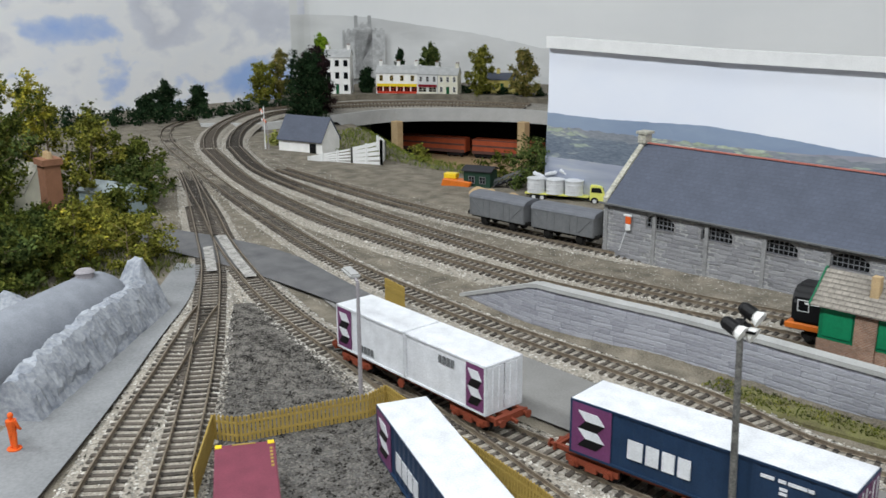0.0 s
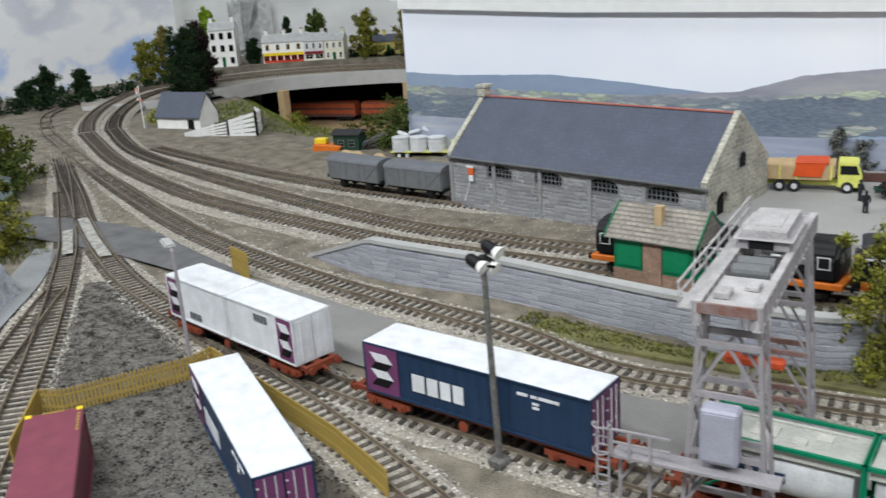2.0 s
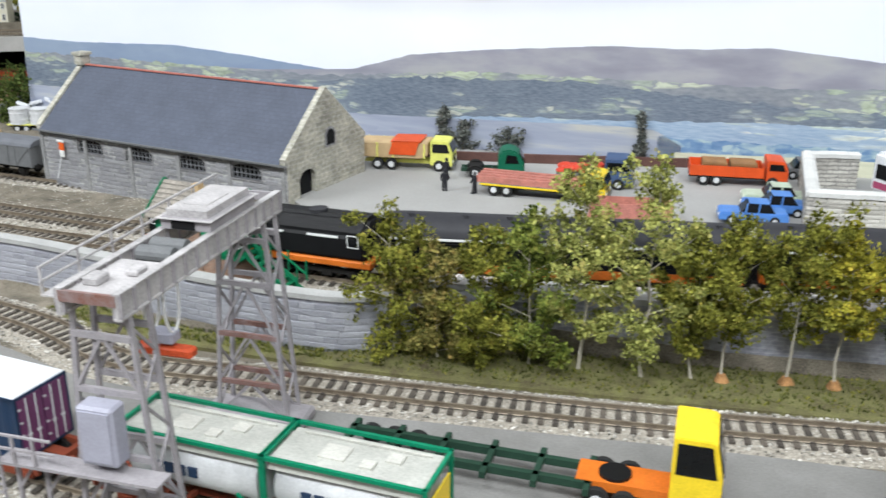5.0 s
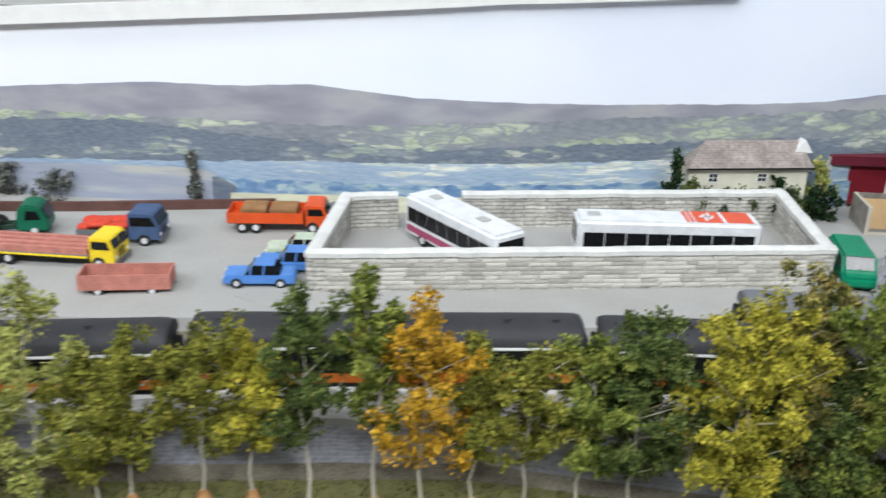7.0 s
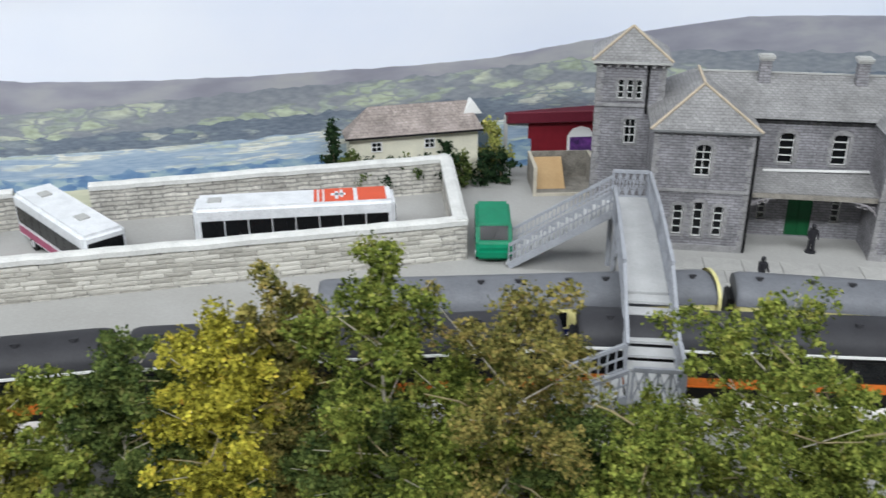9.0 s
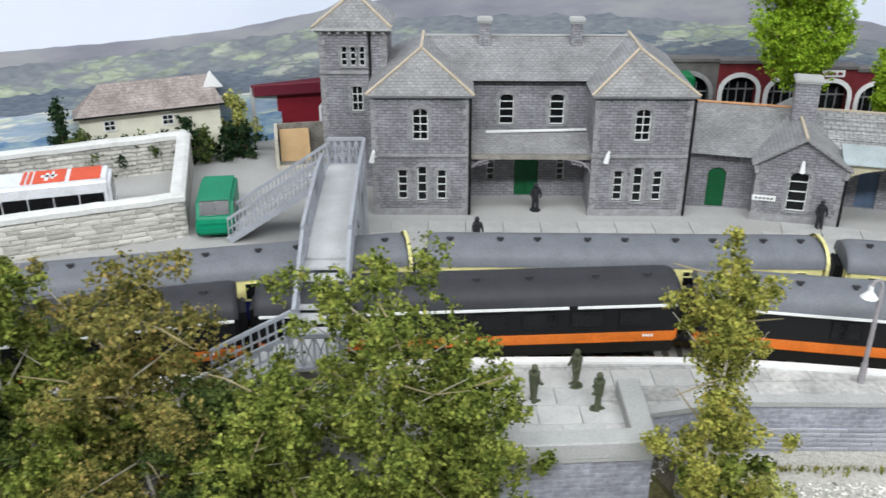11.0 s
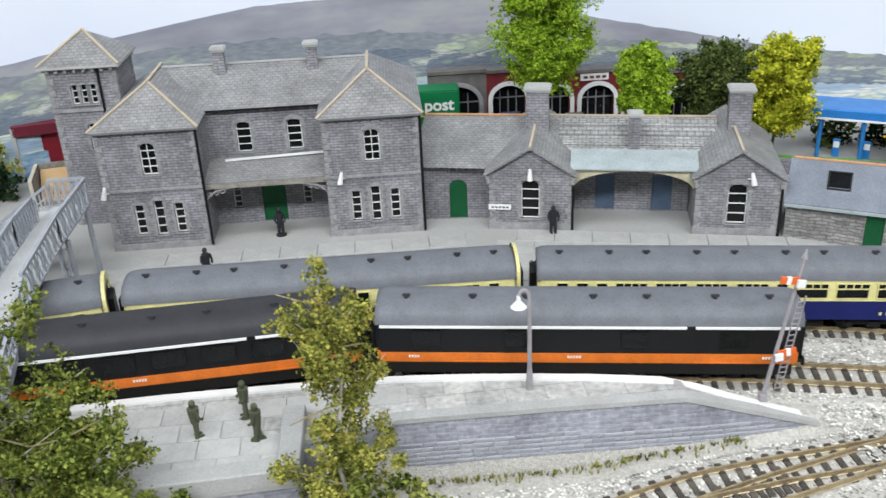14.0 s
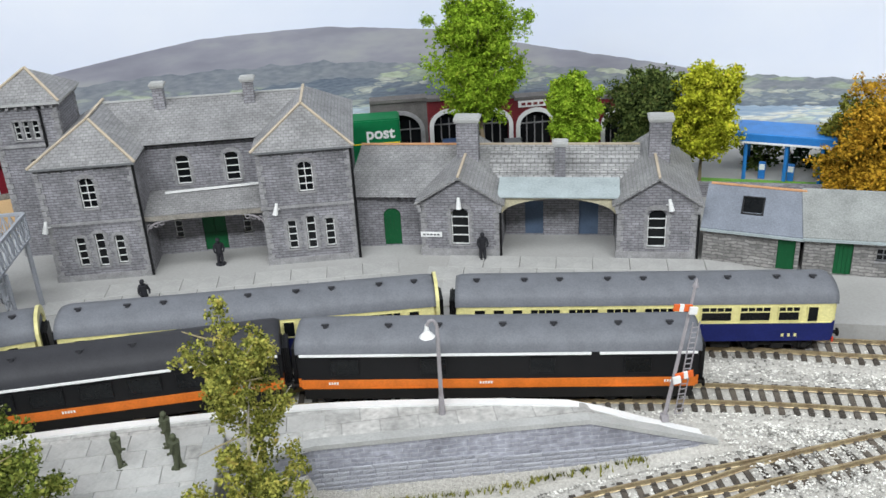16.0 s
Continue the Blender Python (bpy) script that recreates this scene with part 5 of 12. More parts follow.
# tank containers on the next wagon
sT = arc_at_x("container_siding", 0.292)
wT = flat_wagon("container_siding", sT, 0.178, "red-brown bogie flat wagon carrying two tank containers", M["wagon_red"])
mT = wT.matrix_world.copy()
for x in (-0.0375, 0.0375):
    e = thing("tank_container", at_local(mT, x, 0, 0.0141), "green framed silver tank container with pale walkway top", "container", "freight containers")
    L, w, h = 0.074, 0.032, 0.034
    t = 0.0018
    bm = bmesh.new()
    for s in (-1, 1):
        for d in (-1, 1):
            box(bm, d * L / 2 - t / 2, d * L / 2 + t / 2, s * w / 2 - t / 2, s * w / 2 + t / 2, 0, h)
            bar(bm, (d * L / 2, s * w / 2, 0.001), (d * (L / 2 - 0.014), s * (w / 2 - 0.001), 0.011), 0.0012)
        box(bm, -L / 2, L / 2, s * w / 2 - t / 2, s * w / 2 + t / 2, 0, t)
        box(bm, -L / 2, L / 2, s * w / 2 - t / 2, s * w / 2 + t / 2, h - t, h)
    for d in (-1, 1):
        box(bm, d * L / 2 - t / 2, d * L / 2 + t / 2, -w / 2, w / 2, 0, t)
        box(bm, d * L / 2 - t / 2, d * L / 2 + t / 2, -w / 2, w / 2, h - t, h)
    part("frame", bm, M["green"], e)
    bm = bmesh.new()
    rod(bm, (-L / 2 + 0.004, 0, 0.0165), (L / 2 - 0.004, 0, 0.0165), 0.0145, 28)
    tk = part("tank", bm, M["silver"], e)
    for f in tk.data.polygons:
        f.use_smooth = abs(f.normal.x) < 0.5
    bm = bmesh.new()
    extrude(bm, [(-0.0145, 0.027), (0.0145, 0.027), (0.0135, 0.0318), (-0.0135, 0.0318)], "x", -L / 2 + 0.0015, L / 2 - 0.0015)
    part("top_cover", bm, M["tank_cover"], e)
    bm = bmesh.new()
    box(bm, -0.016, -0.004, -0.006, 0.005, 0.0318, 0.0326)
    box(bm, 0.004, 0.010, -0.008, -0.002, 0.0318, 0.033)
    box(bm, 0.013, 0.02, 0.0, 0.007, 0.0318, 0.0328)
    bar(bm, (-0.03, 0.01, 0.0325), (0.03, 0.01, 0.0325), 0.001)
    parts("hatch", bm, M["hatch_grey"], e)
    bm = bmesh.new()
    for j in range(4):
        box(bm, -0.02 + j * 0.0062, -0.02 + j * 0.0062 + 0.0048, -0.0151, -0.0143, 0.014, 0.019)
    parts("lettering_bar", bm, M["container_blue"], e)
    bm = bmesh.new()
    box(bm, L / 2 + 0.0004, L / 2 + 0.0012, -0.011, 0.011, 0.008, 0.026)
    if x > 0:
        part("end_plate", bm, M["yellow"], e)

# containers standing in the compound
cm = blue_container(at(-0.097 + 0.078, -0.0575 - 0.024, 0.0022, -22), "dark blue forty-foot container with white roof on the ground")
cr = container(at(-0.0405, -0.1935, 0.0022, -30), 0.16, "maroon red corrugated container standing on cinders", M["maroon"], M["maroon"])
bm = bmesh.new()
for y in (-0.0145, 0.0145):
    box(bm, -0.0805, -0.0765, y - 0.0018, y + 0.0018, 0.031, 0.0349)
parts("corner_casting", bm, M["yellow"], cr)
bm = bmesh.new()
box(bm, -0.0795, -0.0785, -0.007, 0.006, 0.0344, 0.0349)
for k in range(6):
    box(bm, -0.072 + k * 0.004, -0.070 + k * 0.004, 0.0135, 0.015, 0.0344, 0.0349)
parts("marking_bar", bm, M["fence_yellow"], cr)
cw = container(at(0.625, 0.213, 0.0022, 18), 0.16, "white-roofed container with purple end on the ground", M["container_blue"], M["container_white"], M["plum"])


def vent_van(s, label):
    L, w = 0.083, 0.032
    e = thing("goods_van", stand("shed_road", s, L), label, "wagon", "grey goods vans")
    bm = bmesh.new()
    box(bm, -L / 2, L / 2, -w / 2, w / 2, 0.012, 0.034)
    bevel_all(bm, 0.0006)
    part("body", bm, M["wagon_grey"], e)
    bm = bmesh.new()
    for s_ in (-1, 1):
        y = s_ * (w / 2 + 0.0003)
        for x in (-L / 2 + 0.001, -0.02, -0.0105, 0.0105, 0.02, L / 2 - 0.001):
            box(bm, x - 0.0006, x + 0.0006, y - 0.0004, y + 0.0004, 0.0125, 0.034)
        for a, b in ((-L / 2 + 0.002, -0.02), (L / 2 - 0.002, 0.02)):
            bar(bm, (a, y, 0.033), (b, y, 0.0135), 0.0007)
    parts("strapping", bm, M["wagon_grey"], e)
    bm = bmesh.new()
    pr = roof_profile(w + 0.001, 0.034, 0.0062, 8)
    extrude(bm, [(y, z) for y, z in pr], "x", -L / 2 - 0.0012, L / 2 + 0.0012)
    part("roof", bm, M["coach_grey"], e)
    bm = bmesh.new()
    box(bm, -L / 2, L / 2, -0.012, 0.012, 0.0095, 0.012)
    for d in (-1, 1):
        buffers(bm, d * L / 2, d)
    for x in (-0.022, 0.022):
        for s_ in (-1, 1):
            box(bm, x - 0.004, x + 0.004, s_ * 0.0118 - 0.0008, s_ * 0.0118 + 0.0008, 0.004, 0.0105)
    part("underframe", bm, M["underframe"], e)
    for x in (-0.022, 0.022):
        bm = bmesh.new()
        wheelset(bm, x)
        part("wheelset", bm, M["underframe"], e)


sV = arc_at_x("shed_road", -0.335)
vent_van(sV, "grey four-wheeled goods van with curved roof by the shed")
vent_van(sV - 0.094, "grey four-wheeled goods van on the shed siding")

# ---- buildings ----
def wall_mesh(W, H, holes, depth=0.003, gable=0.0, arch=0.35):
    """A wall face in the x-z plane looking along -y, with openings cut through to a depth, arched where asked."""
    bm = bmesh.new()
    us = sorted({0.0, W, *[h[0] for h in holes], *[h[1] for h in holes]})
    vs = sorted({0.0, H, *[h[2] for h in holes], *[h[3] for h in holes]})
    V = {}
    def v(u, w, d=0.0):
        k = (round(u, 6), round(w, 6), round(d, 6))
        if k not in V:
            V[k] = bm.verts.new((u, d, w))
        return V[k]
    for u0, u1 in zip(us, us[1:]):
        for w0, w1 in zip(vs, vs[1:]):
            cu, cw = (u0 + u1) / 2, (w0 + w1) / 2
            if any(h[0] < cu < h[1] and h[2] < cw < h[3] for h in holes):
                continue
            bm.faces.new((v(u0, w0), v(u1, w0), v(u1, w1), v(u0, w1)))
    for h in holes:
        a, b, c, d = h[:4]
        for p, q in (((a, c), (a, d)), ((a, d), (b, d)), ((b, d), (b, c)), ((b, c), (a, c))):
            bm.faces.new((bm.verts.new((p[0], 0, p[1])), bm.verts.new((q[0], 0, q[1])), bm.verts.new((q[0], depth, q[1])), bm.verts.new((p[0], depth, p[1]))))
        if len(h) > 4 and h[4]:
            r = min((b - a) * 0.42, (d - c) * 0.55)
            m = (a + b) / 2
            for s in (-1, 1):
                e0 = a if s < 0 else b
                pts = [(e0, d)] + [(m + s * (b - a) / 2 * math.sin(t), d - r + r * math.cos(t)) for t in [math.pi / 2 * k / 5 for k in range(6)]]
                vs2 = [bm.verts.new((x, 0.0004, z)) for x, z in pts]
                f = bm.faces.new(vs2)
    if gable:
        bm.faces.new((bm.verts.new((0, 0, H)), bm.verts.new((W, 0, H)), bm.verts.new((W / 2, 0, H + gable))))
    for f in bm.faces:
        f.normal_update()
        if abs(f.normal.y) > 0.9 and f.normal.y > 0:
            f.normal_flip()
    return bm


def put_wall(parent, m, W, H, holes, material, gable=0.0, depth=0.003, name="wall"):
    ob = part(name, wall_mesh(W, H, holes, depth, gable), material, parent)
    metres_uv(ob)
    ob.matrix_basis = m
    return ob


def sash(parent, m, a, b, c, d, rows, cols, depth, material, name="window", arched=True):
    """A window set back in its opening: pane, white frame and glazing bars, stone sill."""
    bm = bmesh.new()
    box(bm, a, b, depth - 0.0002, depth + 0.0004, c, d)
    p = part(name, bm, M["glass_dark"], parent)
    p.matrix_basis = m
    bm = bmesh.new()
    t = 0.0007
    y0, y1 = depth - 0.0011, depth
    for q in ((a, a + t, c, d), (b - t, b, c, d), (a, b, c, c + t), (a, b, d - t, d)):
        box(bm, q[0], q[1], y0, y1, q[2], q[3])
    for k in range(1, rows):
        z = c + (d - c) * k / rows
        box(bm, a, b, y0, y1, z - 0.0003, z + 0.0003)
    for k in range(1, cols):
        x = a + (b - a) * k / cols
        box(bm, x - 0.00025, x + 0.00025, y0, y1, c, d)
    part("window_frame", bm, material, p)
    bm = bmesh.new()
    box(bm, a - 0.001, b + 0.001, -0.001, depth, c - 0.0012, c)
    part("sill", bm, M["quoin"], p)
    return p


def surround(bm, a, b, c, d, w=0.0022, arch=True):
    """Dressed stones round an opening, toothed at the sides."""
    k, z = 0, c
    while z < d:
        e = w * (1.5 if k % 2 else 1.0)
        z1 = min(d, z + 0.0035)
        box(bm, a - e, a, -0.0005, 0.001, z + 0.0002, z1)
        box(bm, b, b + e, -0.0005, 0.001, z + 0.0002, z1)
        z, k = z1, k + 1
    n = 5
    m = (a + b) / 2
    for i in range(n):
        t0, t1 = math.pi * i / n, math.pi * (i + 1) / n
        r0, r1 = (b - a) / 2, (b - a) / 2 + w
        rise = 0.55
        q = [(m - r * math.cos(t), d - 0.0006 + (r if arch else 0.0012 * (r > r0) + 0.0) * math.sin(t) * rise * (1 if r > r0 else 0.2)) for r, t in ((r0, t0), (r1, t0), (r1, t1), (r0, t1))]
        extrude(bm, q, "y", -0.0005, 0.001)


M["quoin"] = mat("quoin", (0.3, 0.295, 0.3), 0.85, var=0.22, scale=150, bump=0.3)
M["lead"] = mat("lead", (0.36, 0.41, 0.42), 0.6, var=0.15, scale=60, bump=0.15)


def quoins(bm, x, H, s, y=0.0, w=0.005):
    z, k = 0.0, 0
    while z < H - 0.002:
        e = w if k % 2 else w * 0.6
        a, b = sorted((x, x + s * e))
        box(bm, a, b, y - 0.0006, y + 0.0006, z + 0.0003, z + 0.0044)
        z += 0.0047
        k += 1


def hip_roof(parent, x0, x1, y0, y1, z, rise, ridge0, ridge1, material, name="roof", over=0.003):
    """A roof whose ridge runs along y from ridge0 to ridge1; the front is hipped when ridge0 lies inside."""
    bm = bmesh.new()
    xm = (x0 + x1) / 2
    a, b, c, d = [bm.verts.new(p) for p in ((x0 - over, y0 - over, z), (x1 + over, y0 - over, z), (x1 + over, y1, z), (x0 - over, y1, z))]
    e, f = bm.verts.new((xm, ridge0, z + rise)), bm.verts.new((xm, ridge1, z + rise))
    bm.faces.new((a, b, e))
    bm.faces.new((b, c, f, e))
    bm.faces.new((d, a, e, f))
    bm.faces.new((c, d, f))
    bm.faces.new((d, c, b, a))
    bmesh.ops.recalc_face_normals(bm, faces=bm.faces[:])
    ob = metres_uv(part(name, bm, material, parent))
    bm = bmesh.new()
    box(bm, x0 - over, x1 + over, y0 - over, y1, z - 0.0016, z - 0.0001)
    part("eaves_board", bm, M["wagon_grey"], ob)
    return ob


def ridge_tiles(parent, pts, material=None, w=0.002):
    bm = bmesh.new()
    for p, q in pts:
        bar(bm, p, q, w, 0.0012)
    parts("ridge_tile", bm, material or M["ridge_tile"], parent)


def chimney(parent, x, y, z0, z1, w=0.008, d=0.007):
    bm = bmesh.new()
    box(bm, x - w / 2, x + w / 2, y - d / 2, y + d / 2, z0, z1 - 0.004)
    c = metres_uv(part("chimney", bm, M["stn_stone"], parent))
    bm = bmesh.new()
    box(bm, x - w / 2 - 0.001, x + w / 2 + 0.001, y - d / 2 - 0.001, y + d / 2 + 0.001, z1 - 0.0042, z1 - 0.0026)
    box(bm, x - w / 2 - 0.0018, x + w / 2 + 0.0018, y - d / 2 - 0.0018, y + d / 2 + 0.0018, z1 - 0.0026, z1 - 0.0008)
    box(bm, x - w / 2 - 0.0006, x + w / 2 + 0.0006, y - d / 2 - 0.0006, y + d / 2 + 0.0006, z1 - 0.0008, z1)
    part("chimney_cap", bm, M["concrete"], c)
    return c


def brackets(parent, x0, x1, y, z, n, size=0.0026):
    bm = bmesh.new()
    for k in range(n):
        x = x0 + (x1 - x0) * (k + 0.5) / n
        extrude(bm, [(y, z), (y - size, z), (y, z - size * 1.3)], "x", x - 0.0006, x + 0.0006)
    parts("eaves_bracket", bm, M["wagon_grey"], parent)


def lit_lamp_bracket(parent, x, y, z, lean=0.0):
    bm = bmesh.new()
    rod(bm, (x, y, z), (x + lean, y - 0.004, z + 0.001), 0.0006, 6)
    rod(bm, (x + lean, y - 0.0045, z - 0.003), (x + lean * 0.5, y - 0.004, z + 0.006), 0.0022, 10, 0.0011)
    part("wall_lamp", bm, M["white"], parent)


Z0 = 0.0345


def station_house():
    e = thing("station_house", at(0.974, 0.6905, Z0, -2.2), "two-storey grey stone station house with slate hipped roofs and tower", "station")
    HE, RISE = 0.0952, 0.0253
    G = ((0.0, 0.073), (0.1645, 0.2365))
    D = 0.125
    for gi, (a, b) in enumerate(G):
        W = b - a
        holes = [(W / 2 - 0.0058, W / 2 + 0.0058, 0.0602, 0.0845, 1)]
        for k, hgt in ((-1, 0.0), (0, 0.0028), (1, 0.0)):
            c = W / 2 + k * 0.0148 + (0.001 if gi == 0 else 0)
            holes.append((c - 0.0036, c + 0.0036, 0.0125 - hgt * 0.4, 0.0368 + hgt, 1))
        wl = put_wall(e, Matrix.Translation((a, 0, 0)), W, HE, holes, M["stn_stone"])
        for k, h in enumerate(holes):
            sash(wl, Matrix(), h[0], h[1], h[2], h[3], 4, 1 if k else 2, 0.0026, M["white"])
        bm = bmesh.new()
        for h in holes:
            surround(bm, *h[:4])
        parts("surround_stone", bm, M["quoin"], wl)
        bm = bmesh.new()
        quoins(bm, 0, HE, 1)
        quoins(bm, W, HE, -1)
        parts("quoin_stone", bm, M["quoin"], wl)
        bm = bmesh.new()
        box(bm, -0.0008, W + 0.0008, -0.001, 0.001, 0.0475, 0.0498)
        box(bm, -0.0008, W + 0.0008, -0.001, 0.001, 0.0, 0.005)
        parts("string_course", bm, M["quoin"], wl)
        for sx, rot in ((a, -90), (b, 90)):
            mm = Matrix.Translation((sx, 0.0 if rot > 0 else D, 0)) @ Matrix.Rotation(radians(rot), 4, "Z")
            put_wall(e, mm, D, HE, [], M["stn_stone"], name="side_wall")
        r = hip_roof(e, a, b, 0, D, HE, RISE, 0.036, 0.09, M["stn_slate"])
        xm = (a + b) / 2
        t = HE + RISE
        ridge_tiles(r, [((a - 0.003, -0.003, HE + 0.0006), (xm, 0.036, t + 0.0006)), ((b + 0.003, -0.003, HE + 0.0006), (xm, 0.036, t + 0.0006)), ((xm, 0.034, t + 0.0008), (xm, 0.09, t + 0.0008))])
        brackets(e, a, b, 0.0, HE - 0.0018, 9)
        bm = bmesh.new()
        rod(bm, (b + 0.0004, -0.001, 0.001), (b + 0.0004, -0.001, HE - 0.002), 0.0011, 8)
        part("downpipe", bm, M["black"], e)
        lit_lamp_bracket(wl, 0.004 if gi == 0 else 0.014, 0.0, 0.0475, -0.004)
    # recessed centre
    a, b = G[0][1], G[1][0]
    W = b - a
    yc = 0.038
    holes = [(0.0232, 0.0345, 0.0603, 0.0845, 1), (0.0622, 0.0735, 0.0603, 0.0845, 1), (0.0142, 0.0205, 0.0135, 0.0335, 0), (0.0695, 0.076, 0.0135, 0.0335, 0), (0.0365, 0.0555, 0.0005, 0.034, 0)]
    wl = put_wall(e, Matrix.Translation((a, yc, 0)), W, HE + 0.002, holes, M["stn_stone"])
    for h in holes[:4]:
        sash(wl, Matrix(), h[0], h[1], h[2], h[3], 4, 1, 0.0026, M["white"])
    bm = bmesh.new()
    for h in holes[:2]:
        surround(bm, *h[:4])
    parts("surround_stone", bm, M["quoin"], wl)
    bm = bmesh.new()
    h = holes[4]
    box(bm, h[0], h[1], 0.002, 0.003, h[2], h[3])
    box(bm, (h[0] + h[1]) / 2 - 0.0003, (h[0] + h[1]) / 2 + 0.0003, 0.0014, 0.003, h[2], h[3])
    for q in (0.002, 0.0105):
        for zz in (0.003, 0.017):
            box(bm, h[0] + q, h[0] + q + 0.0065, 0.0017, 0.003, zz, zz + 0.0125)
    parts("door_leaf", bm, M["door_green"], wl)
    # porch roof with curved brackets
    bm = bmesh.new()
    extrude(bm, [(yc, 0.0565), (0.004, 0.0492), (0.004, 0.0476), (yc, 0.0476)], "x", a - 0.001, b + 0.001)
    pr = metres_uv(part("porch_roof", bm, M["stn_slate"], e))
    bm = bmesh.new()
    bar(bm, (a + 0.013, yc - 0.006, 0.0562), (b - 0.001, yc - 0.004, 0.0578), 0.0026, 0.0012)
    part("ledge", bm, M["white"], pr)
    bm = bmesh.new()
    box(bm, a, b, 0.0032, 0.0046, 0.0442, 0.0479)
    part("fascia", bm, M["wood_grey"], pr)
    for s, x in ((1, a), (-1, b)):
        bm = bmesh.new()
        prev = None
        for k in range(9):
            t = math.pi / 2 * k / 8
            p = Vector((x + s * 0.0195 * (1 - math.cos(t)) * 1.0, 0.004, 0.0336 + 0.0105 * math.sin(t)))
            if prev is not None:
                bar(bm, prev, p, 0.001)
            prev = p
        for k in range(3):
            c = Vector((x + s * (0.003 + 0.0048 * k), 0.004, 0.0396 + 0.0012 * k))
            pts = [c + 0.0018 * Vector((math.cos(q), 0, math.sin(q))) for q in [6.283 * j / 8 for j in range(9)]]
            for p, q in zip(pts, pts[1:]):
                bar(bm, p, q, 0.0006)
        part("bracket", bm, M["crane_grey"], pr)
    # main range roof between the wings
    bm = bmesh.new()
    yb, zr = 0.128, HE + 0.0238
    x0, x1 = G[0][0] + 0.034, G[1][1] - 0.034
    ym = (yc + yb) / 2
    pts = [(yc - 0.003, HE + 0.0005), (ym, zr), (yb, HE + 0.0005)]
    extrude(bm, pts, "x", x0, x1)
    mr = metres_uv(part("main_roof", bm, M["stn_slate"], e))
    ridge_tiles(mr, [((x0, ym, zr + 0.0006), (x1, ym, zr + 0.0006))], M["concrete"])
    bm = bmesh.new()
    box(bm, a + 0.001, b - 0.001, yc - 0.004, yc - 0.002, HE - 0.0006, HE + 0.0006)
    part("gutter", bm, M["black"], mr)
    brackets(e, a, b, yc, HE - 0.001, 12)
    chimney(e, 0.085, ym - 0.008, zr - 0.012, zr + 0.0165, 0.0085, 0.007)
    chimney(e, 0.157, ym - 0.008, zr - 0.012, zr + 0.0165, 0.0085, 0.007)
    put_wall(e, Matrix.Translation((G[1][1], yb, 0)) @ Matrix.Rotation(math.pi, 4, "Z"), G[1][1], HE, [], M["stn_stone"], name="rear_wall")
    # tower
    tx, ty, th, tw = -0.0173, 0.0825, 0.1315, 0.026
    for q in range(4):
        mm = Matrix.Translation((tx, ty, 0)) @ Matrix.Rotation(radians(90 * q), 4, "Z") @ Matrix.Translation((-tw, -tw, 0))
        holes = [(0.0233 + k * 0.007, 0.0283 + k * 0.007, 0.101, 0.1165, 1) for k in (-1, 0, 1)] + [(0.0235, 0.0325, 0.0645, 0.085, 1)] if q == 0 else []
        wl = put_wall(e, mm, 2 * tw, th, holes, M["stn_stone"], name="tower_wall")
        for h in holes:
            sash(wl, Matrix(), h[0], h[1], h[2], h[3], 3, 1 if h[3] > 0.1 else 2, 0.0026, M["white"])
        bm = bmesh.new()
        box(bm, -0.0008, 2 * tw + 0.0008, -0.001, 0.001, 0.095, 0.0972)
        quoins(bm, 0, th, 1)
        quoins(bm, 2 * tw, th, -1)
        for h in holes:
            surround(bm, *h[:4], 0.0016)
        parts("dressed_stone", bm, M["quoin"], wl)
        bm = bmesh.new()
        for k in range(8):
            x = 0.002 + k * 0.0068
            box(bm, x - 0.0011, x + 0.0011, -0.003, 0.0, th - 0.005, th - 0.001)
        parts("eaves_bracket", bm, M["quoin"], wl)
    bm = bmesh.new()
    o = 0.0046
    v = [bm.verts.new((tx + sx * (tw + o), ty + sy * (tw + o), th)) for sx, sy in ((-1, -1), (1, -1), (1, 1), (-1, 1))]
    t = bm.verts.new((tx, ty, th + 0.0212))
    for i in range(4):
        bm.faces.new((v[i], v[(i + 1) % 4], t))
    bm.faces.new(v[::-1])
    tr = metres_uv(part("tower_roof", bm, M["stn_slate"], e))
    ridge_tiles(tr, [((tx + sx * (tw + o), ty + sy * (tw + o), th + 0.0006), (tx, ty, th + 0.0218)) for sx, sy in ((-1, -1), (1, -1))])
    bm = bmesh.new()
    box(bm, tx - tw - o, tx + tw + o, ty - tw - o, ty + tw + o, th - 0.002, th - 0.0001)
    part("eaves_board", bm, M["concrete"], tr)
    bm = bmesh.new()
    rod(bm, (tx + tw - 0.013, ty - tw - 0.001, 0.09), (tx + tw - 0.013, ty - tw - 0.001, th - 0.004), 0.0011, 8)
    part("downpipe", bm, M["black"], e)


M["wood_grey"] = mat("wood_grey", (0.27, 0.25, 0.22), 0.85, var=0.25, scale=120, bump=0.3)
station_house()


